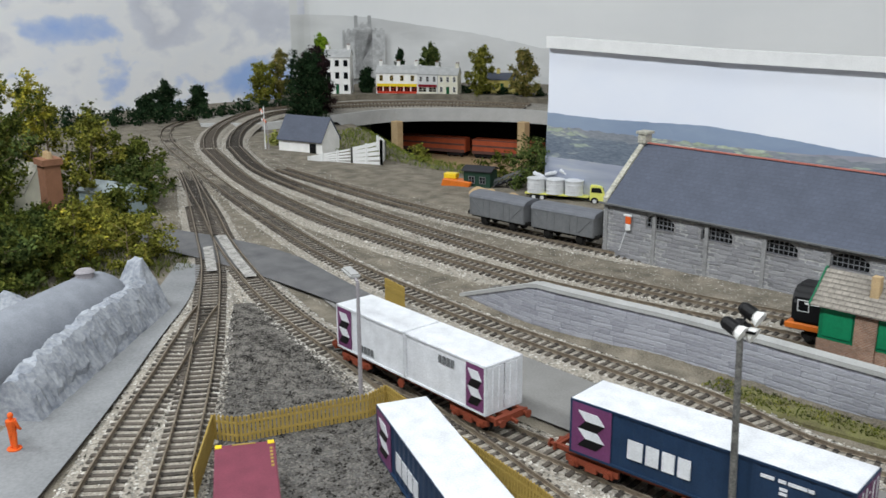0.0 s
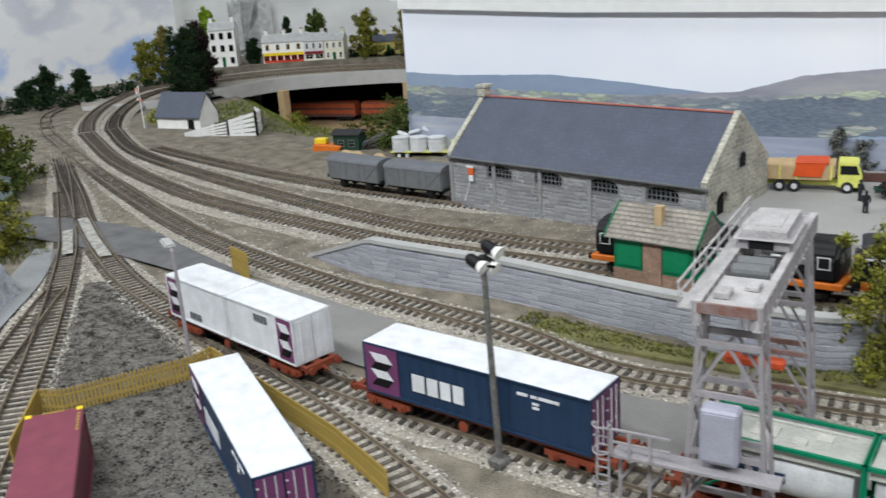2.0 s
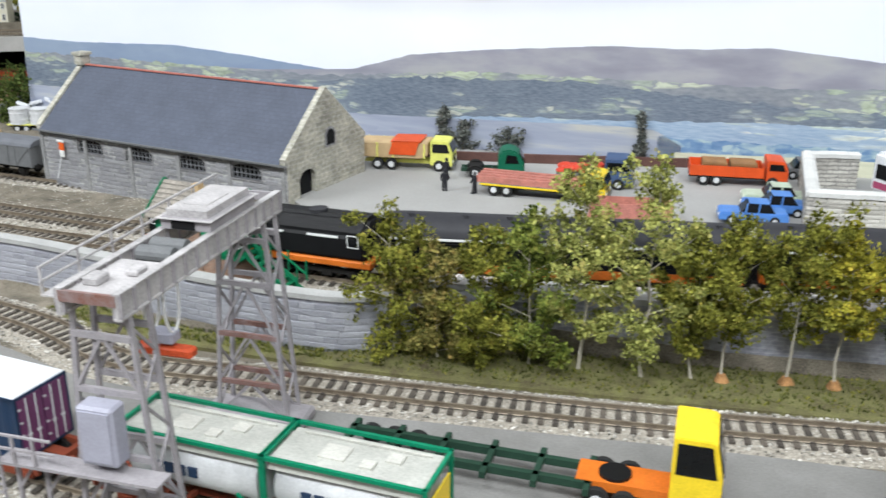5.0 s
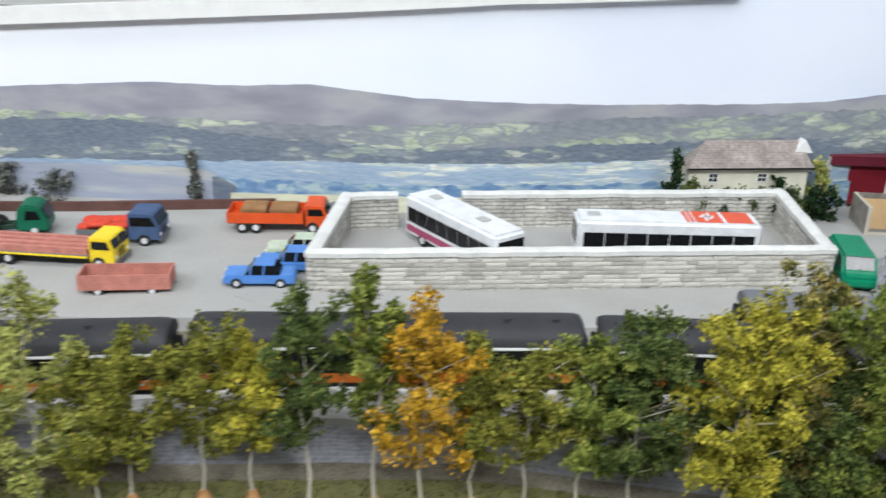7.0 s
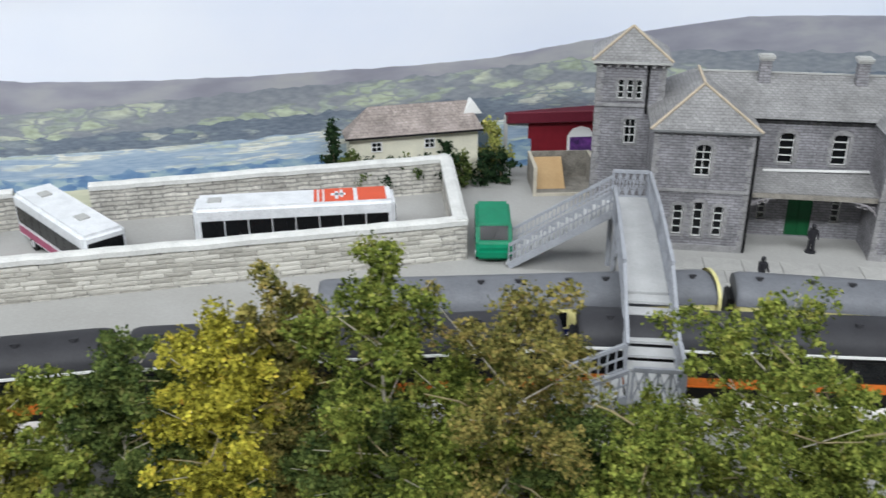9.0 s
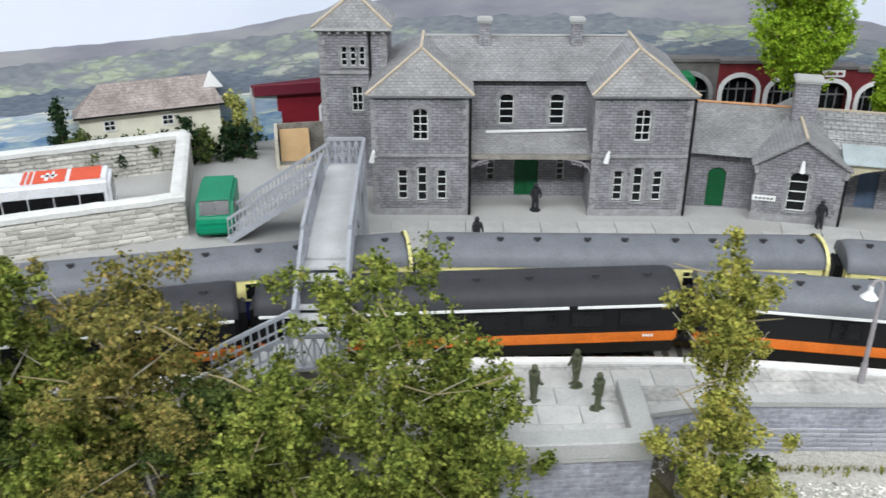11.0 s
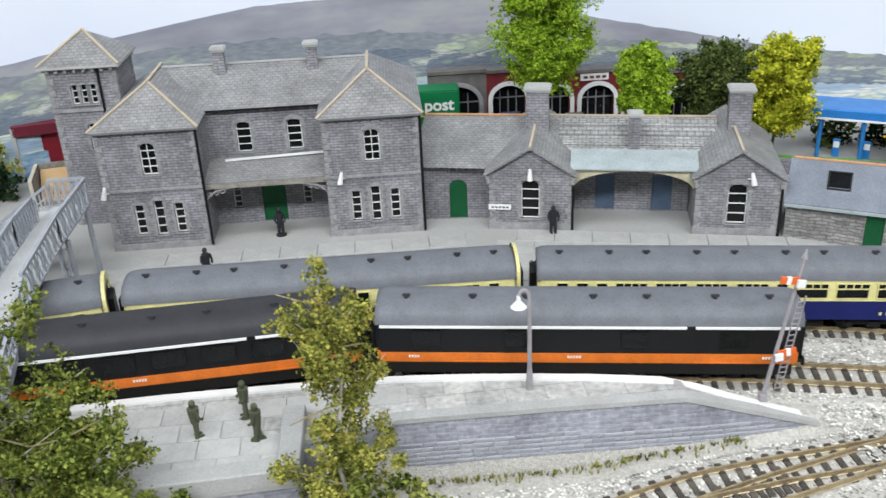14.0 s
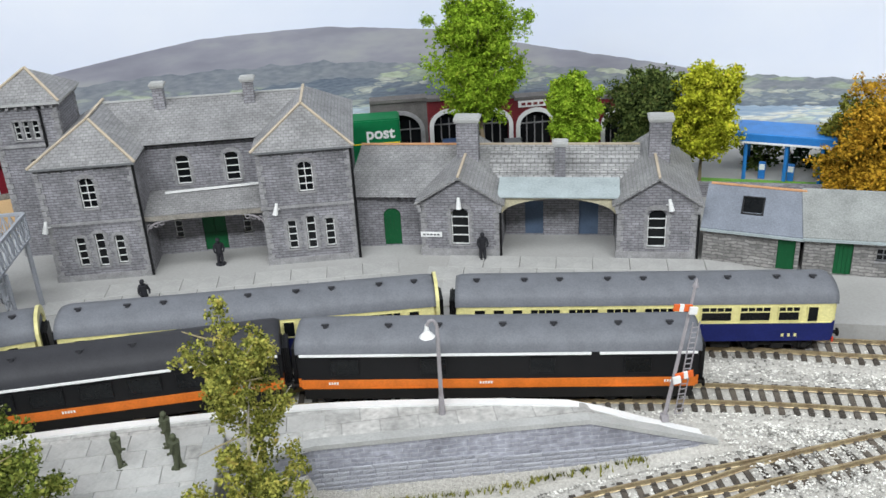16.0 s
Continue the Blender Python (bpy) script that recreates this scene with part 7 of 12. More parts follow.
    part("lattice_panel", lattice((xb + 0.001, ym, zd + 0.003), (xb + 0.001, yf, zd), rail, 12), g, e)
    part("lattice_panel", lattice((xa, yf + 0.001, zd), (xb, yf + 0.001, zd), rail, 5), g, e)
    # stair to the near platform: one flight down to a landing, a second one turned to the west
    yl, zl = 0.458, 0.0655
    flight((xa - 0.001, yn, zd), (xa - 0.001, yl, zl), (xb - xa + 0.002, 0, 0), 6)
    bm = bmesh.new()
    box(bm, xa - 0.002, xb + 0.002, yl - 0.028, yl, zl - 0.0025, zl)
    bevel_all(bm, 0.0004)
    part("landing", bm, dk, e)
    part("lattice_panel", lattice((xb + 0.001, yl - 0.028, zl), (xb + 0.001, yl, zl), rail, 4), g, e)
    part("lattice_panel", lattice((xa, yl - 0.028, zl), (xb, yl - 0.028, zl), rail, 4), g, e)
    flight((xa - 0.002, yl - 0.027, zl), (0.898, yl - 0.027, PLAT + 0.001), (0, 0.026, 0), 5)
    for x, y in ((xa, yl - 0.026), (xb, yl - 0.026), (xb, yl - 0.003)):
        bm = bmesh.new()
        rod(bm, (x, y, PLAT - 0.002), (x, y, zl - 0.002), 0.0017, 8)
        part("support_column", bm, g, e)
    # stair down to the forecourt, to the west
    flight((xa, 0.6305, zd), (0.872, 0.6425, 0.036), (0, 0.0275, 0), 12)
    for x in (xa, xb):
        for y in (0.602, 0.655):
            bm = bmesh.new()
            rod(bm, (x, y, 0.034), (x, y, zd - 0.001), 0.0019, 8)
            part("support_column", bm, g, e)
        bm = bmesh.new()
        for c, r in ((Vector((x, 0.592, zd - 0.01)), 0.007), (Vector((x, 0.595, zd - 0.022)), 0.004)):
            pts = [c + r * Vector((0, math.cos(q), math.sin(q))) for q in [6.283 * j / 10 for j in range(11)]]
            for p, q in zip(pts, pts[1:]):
                bar(bm, p, q, 0.001)
        part("scroll_bracket", bm, g, e)


M["footbridge_deck"] = mat("footbridge_deck", (0.45, 0.455, 0.46), 0.8, var=0.1, scale=60, bump=0.15)
footbridge()


def bus_compound():
    e = thing("compound_wall", at(0, 0, 0), "pale dry-stone wall round the bus yard with rendered coping", "wall")
    top, base, t = 0.068, 0.0345, 0.0085
    segs = [((0.452, 0.523), (0.431, 0.655)), ((0.431, 0.655), (0.469, 0.672)), ((0.531, 0.695), (0.808, 0.795)), ((0.808, 0.795), (0.835, 0.656)), ((0.835, 0.656), (0.452, 0.523))]
    for p, q in segs:
        p, q = Vector(p), Vector(q)
        d = (q - p).normalized()
        n = Vector((-d.y, d.x))
        p, q = p - d * t / 2, q + d * t / 2
        bm = bmesh.new()
        extrude(bm, [tuple(p + n * t / 2), tuple(q + n * t / 2), tuple(q - n * t / 2), tuple(p - n * t / 2)], "z", base - 0.001, top - 0.004)
        w = metres_uv(part("stone_wall", bm, M["compound_stone"], e))
        bm = bmesh.new()
        L = (q - p).length
        k = max(2, int(L / 0.012))
        rows = []
        for i in range(k + 1):
            c = p.lerp(q, i / k)
            j = 0.0009 * noise.noise((c.x * 90, c.y * 90, 0))
            rows.append([bm.verts.new((*(c + n * o), top + h + j)) for o, h in ((t / 2 + 0.0012, -0.0052), (t / 2 + 0.0012, -0.0015), (t / 4, 0.0), (-t / 4, 0.0), (-t / 2 - 0.0012, -0.0015), (-t / 2 - 0.0012, -0.0052))])
        for r, s in zip(rows, rows[1:]):
            for i in range(5):
                bm.faces.new((r[i], s[i], s[i + 1], r[i + 1]))
        bm.faces.new(rows[0])
        bm.faces.new(rows[-1])
        bmesh.ops.recalc_face_normals(bm, faces=bm.faces[:])
        part("coping", bm, M["render_white"], w)


M["render_white"] = mat("render_white", (0.66, 0.66, 0.64), 0.85, var=0.12, scale=80, bump=0.3)
bus_compound()


def gantry_crane():
    e = thing("gantry_crane", at(0.241, 0.006, 0.0, 12.9), "lattice steel container gantry crane in faded lilac grey", "crane")
    zt, ye = 0.1215, 0.122
    foot, head, dep = 0.0205, 0.0128, 0.008
    g, top = M["crane_grey"], M["crane_top"]

    def half(z):
        return foot + (head - foot) * z / zt

    def strut(name, p, q, w, material=g, h=None, parent=e):
        bm = bmesh.new()
        bar(bm, p, q, w, h)
        return part(name, bm, material, parent)

    for near, y in ((1, 0.0), (0, ye)):
        for s in (-1, 1):
            for d in (-dep, dep):
                strut("leg", (s * foot, y + d, 0.006), (s * head, y + d * 0.85, zt), 0.0021)
            for k in range(6):
                za, zb = 0.012 + 0.0175 * k, 0.012 + 0.0175 * (k + 1)
                d = dep * 0.93 * (1 if k % 2 else -1)
                strut("lacing_bar", (s * half(za), y + d, za), (s * half(zb), y - d, zb), 0.0011)
        levels = (0.027, 0.056, 0.086, 0.111)
        for d in (-dep, dep):
            for k, z in enumerate(levels):
                strut("cross_beam", (-half(z), y + d * 0.95, z), (half(z), y + d * 0.95, z), 0.0018, M["crane_rust"] if k < 2 and not near else g, 0.0027)
            for k in range(3):
                z, z2 = levels[k], levels[k + 1]
                if near and k == 1:
                    continue
                for s in (-1, 1):
                    strut("brace", (s * half(z), y + d * 0.95, z), (0, y + d * 0.95, z2), 0.0013)
            for s in (-1, 1):
                strut("brace", (s * (foot - 0.002), y + d * 0.95, 0.008), (0, y + d * 0.95, 0.027), 0.0014)
        bm = bmesh.new()
        box(bm, -0.03, 0.03, y - 0.0105, y + 0.0105, 0.0022, 0.0085)
        bevel_all(bm, 0.0015)
        part("bogie_beam", bm, g, e)
    # plate girders with stiffeners, tied at the ends
    for x in (-head, head):
        bm = bmesh.new()
        f, wb, za, zb = 0.0018, 0.0008, zt + 0.0009, zt + 0.0107
        extrude(bm, [(x - f, zt), (x + f, zt), (x + f, za), (x + wb, za), (x + wb, zb), (x + f, zb), (x + f, zt + 0.0115), (x - f, zt + 0.0115), (x - f, zb), (x - wb, zb), (x - wb, za), (x - f, za)], "y", -0.014, ye + 0.013)
        gd = part("main_girder", bm, top, e)
        for k in range(16):
            y = -0.013 + k * (ye + 0.025) / 15
            bm = bmesh.new()
            box(bm, x - 0.0021, x + 0.0021, y - 0.0006, y + 0.0006, zt + 0.0009, zt + 0.0107)
            part("stiffener", bm, g, gd)
    for y in (-0.0135, ye + 0.0115):
        bm = bmesh.new()
        box(bm, -head, head, y - 0.0008, y + 0.0008, zt + 0.006, zt + 0.0107)
        part("end_girder", bm, M["crane_rust"] if y < 0 else g, e)
    # winch house with rounded hipped cover
    y0, y1, z0 = 0.062, 0.108, zt + 0.0116
    bm = bmesh.new()
    box(bm, -0.0125, 0.0125, y0, y1, z0, z0 + 0.0055)
    wh = part("winch_house", bm, g, e)
    bm = bmesh.new()
    box(bm, -0.0142, 0.0142, y0 - 0.002, y1 + 0.002, z0 + 0.0052, z0 + 0.0092)
    bmesh.ops.bevel(bm, geom=[q for q in bm.edges if min(v.co.z for v in q.verts) > z0 + 0.009], offset=0.0038, segments=4, affect="EDGES")
    part("cover", bm, top, wh, "dusty rounded cover")
    bm = bmesh.new()
    box(bm, -0.0062, 0.0062, y0 + 0.01, y1 - 0.014, z0 + 0.0091, z0 + 0.0096)
    part("hatch", bm, top, wh)
    # no hole is cut here: a black plate paints the shade of an opening
    bm = bmesh.new()
    box(bm, -0.007, 0.005, y0 - 0.0006, y0 + 0.0004, z0 + 0.0004, z0 + 0.0044)
    part("opening", bm, M["shade_black"], wh)
    bm = bmesh.new()
    box(bm, -0.0105, 0.0105, -0.011, 0.026, zt + 0.0088, zt + 0.0096)
    part("walkway", bm, top, e)
    bm = bmesh.new()
    box(bm, -0.0215, -0.0147, -0.013, ye + 0.011, zt + 0.0066, zt + 0.0073)
    part("walkway", bm, top, e)
    for z in (0.0125, 0.0185):
        strut("handrail", (-0.0212, -0.013, zt + z), (-0.0212, ye + 0.011, zt + z), 0.0009, top)
    for k in range(7):
        y = -0.012 + k * (ye + 0.022) / 6
        strut("rail_post", (-0.0212, y, zt + 0.0073), (-0.0212, y, zt + 0.0185), 0.0009, top)
    for x, y, w, d, h in ((-0.008, -0.005, 0.007, 0.009, 0.0035), (0.003, 0.008, 0.006, 0.008, 0.0028)):
        bm = bmesh.new()
        box(bm, x, x + w, y, y + d, zt + 0.0096, zt + 0.0096 + h)
        bevel_all(bm, 0.0006)
        part("winch_gear", bm, top, e)
    for k in range(2):
        bm = bmesh.new()
        rod(bm, (-0.0085, 0.037 + 0.011 * k, zt + 0.0085), (0.0085, 0.037 + 0.011 * k, zt + 0.0085), 0.004, 14)
        part("cable_drum", bm, M["wagon_grey"], e)
    bm = bmesh.new()
    box(bm, -0.0095, 0.0075, -0.0185, -0.0085, 0.0565, 0.084)
    bevel_all(bm, 0.0012)
    c = part("control_cabinet", bm, M["pale_lilac"], e)
    bm = bmesh.new()
    box(bm, -0.008, 0.006, -0.0192, -0.0183, 0.059, 0.082)
    part("cabinet_door", bm, M["pale_lilac"], c)
    bm = bmesh.new()
    box(bm, -0.05, 0.026, -0.0205, -0.0095, 0.0513, 0.0527)
    p = part("platform", bm, g, e)
    for x in (-0.0495, -0.041, -0.031):
        strut("rail_post", (x, -0.0202, 0.0527), (x, -0.0202, 0.066), 0.0012, g, None, p)
    for x in (-0.0485, -0.034, 0.012):
        strut("support_post", (x, -0.011, 0.002), (x, -0.011, 0.0515), 0.0016, g, None, p)
    for x in (-0.0485, -0.034):
        strut("brace", (x, -0.011, 0.034), (x + 0.012, -0.011, 0.0515), 0.0012, g, None, p)
    for z in (0.0595, 0.066):
        strut("handrail", (-0.0495, -0.0202, z), (-0.022, -0.0202, z), 0.001, g, None, p)
    bm = bmesh.new()
    for s in (-0.0585, -0.0525):
        bar(bm, (s, -0.016, 0.001), (s, -0.016, 0.066), 0.001)
    for k in range(15):
        bar(bm, (-0.0585, -0.016, 0.004 + 0.0042 * k), (-0.0525, -0.016, 0.004 + 0.0042 * k), 0.0007)
    part("ladder", bm, g, e)
    for z in (0.02, 0.036, 0.052, 0.066):
        bm = bmesh.new()
        pr = None
        for k in range(9):
            a = math.pi * k / 8
            q = Vector((-0.0555 - 0.0045 * math.cos(a), -0.016 - 0.006 * math.sin(a), z))
            if pr is not None:
                rod(bm, pr, q, 0.0004, 5)
            pr = q
        part("ladder_hoop", bm, g, e)
    for dx in (-0.005, 0.005):
        bm = bmesh.new()
        pr = None
        for k in range(9):
            t = math.pi * k / 8
            q = Vector((0.004 + dx, 0.03 - 0.006 * math.cos(t), 0.111 - 0.014 * math.sin(t)))
            if pr is not None:
                rod(bm, pr, q, 0.0006, 6)
            pr = q
        for yy in (0.024, 0.036):
            rod(bm, (0.004 + dx, yy, 0.111), (0.004 + dx, yy, zt + 0.009), 0.0006, 6)
        part("hoist_rope", bm, M["white"], e)
    bm = bmesh.new()
    box(bm, -0.002, 0.01, 0.026, 0.034, 0.092, 0.098)
    bevel_all(bm, 0.001)
    part("hook_block", bm, M["pale_lilac"], e)
    bm = bmesh.new()
    box(bm, -0.01, 0.018, 0.027, 0.0335, 0.0855, 0.0905)
    bevel_all(bm, 0.0012)
    bar(bm, (0.004, 0.03, 0.09), (0.004, 0.03, 0.093), 0.003)
    part("spreader_beam", bm, M["spreader_red"], e)


M["crane_rust"] = mat("crane_rust", (0.25, 0.19, 0.185), 0.8, var=0.4, scale=160, bump=0.2, col2=(0.2, 0.085, 0.06))
M["spreader_red"] = mat("spreader_red", (0.62, 0.09, 0.03), 0.5, var=0.15, scale=150, bump=0.1)
M["crane_top"] = mat("crane_top", (0.47, 0.45, 0.45), 0.6, var=0.22, scale=70, bump=0.1)
M["pale_lilac"] = mat("pale_lilac", (0.36, 0.36, 0.43), 0.5, var=0.08, scale=70, bump=0.05)
gantry_crane()

# ---- trees and bushes ----
def leaf_mat(name, dark, light):
    m = bpy.data.materials.new(name)
    m.use_nodes = True
    n, l = m.node_tree.nodes, m.node_tree.links
    b = n["Principled BSDF"]
    b.inputs["Roughness"].default_value = 0.95
    b.inputs["Specular IOR Level"].default_value = 0.06
    g = n.new("ShaderNodeNewGeometry")
    tc, nz = n.new("ShaderNodeTexCoord"), n.new("ShaderNodeTexNoise")
    nz.inputs["Scale"].default_value, nz.inputs["Detail"].default_value = 110, 3
    l.new(tc.outputs["Object"], nz.inputs["Vector"])
    a = n.new("ShaderNodeMath")
    a.operation = "MULTIPLY_ADD"
    a.inputs[1].default_value = 0.6
    l.new(g.outputs["Random Per Island"], a.inputs[0])
    s = n.new("ShaderNodeMath")
    s.operation = "MULTIPLY_ADD"
    s.inputs[1].default_value, s.inputs[2].default_value = 1.6, -0.6
    l.new(nz.outputs["Fac"], s.inputs[0])
    l.new(s.outputs[0], a.inputs[2])
    cr = n.new("ShaderNodeValToRGB")
    el = cr.color_ramp.elements
    el[0].position, el[0].color = 0.12, (*[v * 0.55 for v in dark], 1)
    el[1].position, el[1].color = 0.75, (*light, 1)
    q = el.new(0.45)
    q.color = (*[(u * 1.25 + v) / 2.4 for u, v in zip(dark, light)], 1)
    q = el.new(0.97)
    q.color = (min(0.7, light[0] * 1.12 + 0.02), light[1] * 0.95 + 0.01, light[2] + 0.01, 1)
    l.new(a.outputs[0], cr.inputs[0])
    l.new(cr.outputs[0], b.inputs["Base Color"])
    return m


M["straw"] = mat("straw", (0.3, 0.25, 0.14), 0.9, var=0.2, scale=200, bump=0.1)
LEAF = {
    "olive": leaf_mat("leaf_olive", (0.075, 0.085, 0.018), (0.29, 0.29, 0.05)),
    "green": leaf_mat("leaf_green", (0.05, 0.082, 0.016), (0.255, 0.295, 0.06)),
    "dark": leaf_mat("leaf_dark", (0.0325, 0.0585, 0.0195), (0.13, 0.169, 0.0455)),
    "pale": leaf_mat("leaf_pale", (0.169, 0.195, 0.0455), (0.468, 0.481, 0.143)),
    "golden": leaf_mat("leaf_golden", (0.1, 0.125, 0.025), (0.4, 0.39, 0.085)),
    "orange": leaf_mat("leaf_orange", (0.26, 0.143, 0.013), (0.65, 0.39, 0.039)),
    "yellow": leaf_mat("leaf_yellow", (0.15, 0.145, 0.02), (0.5, 0.46, 0.06)),
    "brown": leaf_mat("leaf_brown", (0.075, 0.09, 0.025), (0.3, 0.255, 0.075)),
    "deep": leaf_mat("leaf_deep", (0.008, 0.02, 0.01), (0.03, 0.06, 0.025)),
    "lime": leaf_mat("leaf_lime", (0.11, 0.22, 0.01), (0.36, 0.53, 0.045)),
    "acid": leaf_mat("leaf_acid", (0.22, 0.26, 0.01), (0.58, 0.6, 0.05)),
    "purple": leaf_mat("leaf_purple", (0.015, 0.01, 0.012), (0.05, 0.03, 0.03)),
    "greyleaf": leaf_mat("leaf_grey", (0.078, 0.0845, 0.078), (0.221, 0.234, 0.208)),
    "wood": leaf_mat("leaf_wood", (0.034, 0.052, 0.012), (0.13, 0.15, 0.028)),
}
PLANTS = np.random.RandomState(5)


def leaf_cloud(centres, radii, per, size, rs):
    """Small bent flakes gathered in tufts, the tufts scattered through a set of clumps."""
    tufts_ = max(2, per // 9)
    c, r = np.repeat(np.array(centres), tufts_, 0), np.repeat(np.array(radii), tufts_)
    d = rs.normal(size=(len(r), 3))
    d /= np.linalg.norm(d, axis=1)[:, None]
    c = c + d * (r * rs.uniform(0.05, 1.0, len(r)) ** 0.45)[:, None] * np.array([1, 1, 0.85])
    c = np.repeat(c, 9, 0)
    n = len(c)
    q = c + rs.normal(size=(n, 3)) * size * 0.95
    a = rs.normal(size=(n, 3))
    a /= np.linalg.norm(a, axis=1)[:, None]
    b = np.cross(a, rs.normal(size=(n, 3)))
    b /= np.linalg.norm(b, axis=1)[:, None] + 1e-9
    s = (size * rs.uniform(0.4, 1.1, n))[:, None]
    V = np.stack([q - a * s, q + b * s * 0.75, q + a * s, q - b * s * 0.75 + np.cross(a, b) * s * 0.5], 1).reshape(-1, 3)
    k = np.arange(n)[:, None] * 4
    F = np.concatenate([k + (0, 1, 2), k + (0, 2, 3)], 1).reshape(-1, 3)
    V, F = V.tolist(), F.tolist()
    return V, F


def tree(x, y, z, h, spread, leaf, label, group="", bark="birch", clear=0.3, clumps=34, per=46, size=0.0017, lean=0.0, shape="oval", cname="tree", fine=1.0, puff=1.0, twigs=0):
    """A trunk with limbs, and leaf clumps strung along the limbs."""
    rs = PLANTS
    e = thing(cname, at(x, y, z, rs.uniform(0, 360)), label, "tree" if cname == "tree" else "bush", group)
    bm = bmesh.new()
    base_r = max(0.0009, h * 0.0085) if bark == "birch" else max(0.0011, h * 0.014)
    spine = [Vector((0, 0, 0.002))]
    for k in range(1, 7):
        t = k / 6
        spine.append(Vector((lean * t + rs.uniform(-1, 1) * h * 0.022, rs.uniform(-1, 1) * h * 0.022, h * 0.93 * t)))
    rod(bm, (0, 0, -0.003), (0, 0, 0.003), base_r * 1.9, 7, base_r * 1.1)
    for k in range(6):
        rod(bm, spine[k], spine[k + 1], base_r * (1 - k / 6.6), 7, base_r * (1 - (k + 1) / 6.6))

    def on_spine(t):
        u = min(5.999, max(0, t * 6))
        return spine[int(u)].lerp(spine[int(u) + 1], u - int(u))
    centres, radii = [], []
    limbs = max(7, clumps // 4)
    tilt = rs.uniform(0, 6.283)
    for k in range(limbs):
        u = (k + rs.uniform(0.1, 0.9)) / limbs
        prof = {"oval": 0.3 + 0.7 * math.sin(math.pi * min(0.98, 0.1 + 0.84 * u)) ** 0.8, "round": math.sin(math.pi * min(0.97, 0.2 + 0.74 * u)) ** 0.5, "column": 0.85 - 0.5 * u, "tall": 0.35 + 0.65 * math.sin(math.pi * (0.25 + 0.7 * u))}[shape]
        a = k * 2.4 + tilt + rs.uniform(-0.5, 0.5)
        reach = spread * prof * rs.uniform(0.72, 1.22)
        t1 = clear + (0.97 - clear) * u
        tip = on_spine(t1) + Vector((reach * math.cos(a), reach * math.sin(a), rs.uniform(-0.02, 0.05) * h))
        root = on_spine(max(clear * 0.75, t1 - 0.16))
        rod(bm, root, tip, base_r * 0.36, 5, base_r * 0.1)
        for j in range(7):
            v = 0.15 + 0.85 * (j + rs.uniform(0, 1)) / 7
            c = root.lerp(tip, v) + Vector([rs.uniform(-1, 1) * spread * 0.2 for _ in range(3)])
            c.z = max(c.z, 0.004)
            centres.append(tuple(c))
            radii.append(spread * puff * rs.uniform(0.11, 0.29) * (1.1 - 0.3 * v))
    for k in range(4):
        centres.append(tuple(on_spine(0.86 + 0.045 * k)))
        radii.append(spread * rs.uniform(0.14, 0.26))
    if twigs:
        for k in range(twigs):
            p = on_spine(rs.uniform(max(0.25, clear), 0.9))
            a, w = rs.uniform(0, 6.283), spread * rs.uniform(0.5, 0.85)
            q = p + Vector((w * math.cos(a), w * math.sin(a), rs.uniform(-0.2, 0.6) * spread))
            m = p.lerp(q, 0.6) + Vector((0, 0, rs.uniform(-0.1, 0.1) * spread))
            rod(bm, p, m, 0.0005, 5, 0.00045, 1)
            rod(bm, m, q, 0.00045, 5, 0.0002, 1)
    part("trunk", bm, [M[bark], M["straw"]] if twigs else M[bark], e)
    total = clumps * per * 2.4 * fine
    V, F = leaf_cloud(centres, radii, max(12, int(total / len(centres))), size * 1.02 / math.sqrt(fine), rs)
    me = bpy.data.meshes.new("crown")
    me.from_pydata(V, [], F)
    me.materials.append(LEAF[leaf])
    c = new("crown", me)
    c.parent = e
    return e


def ground_at(x, y):
    return ground_z(x, y)


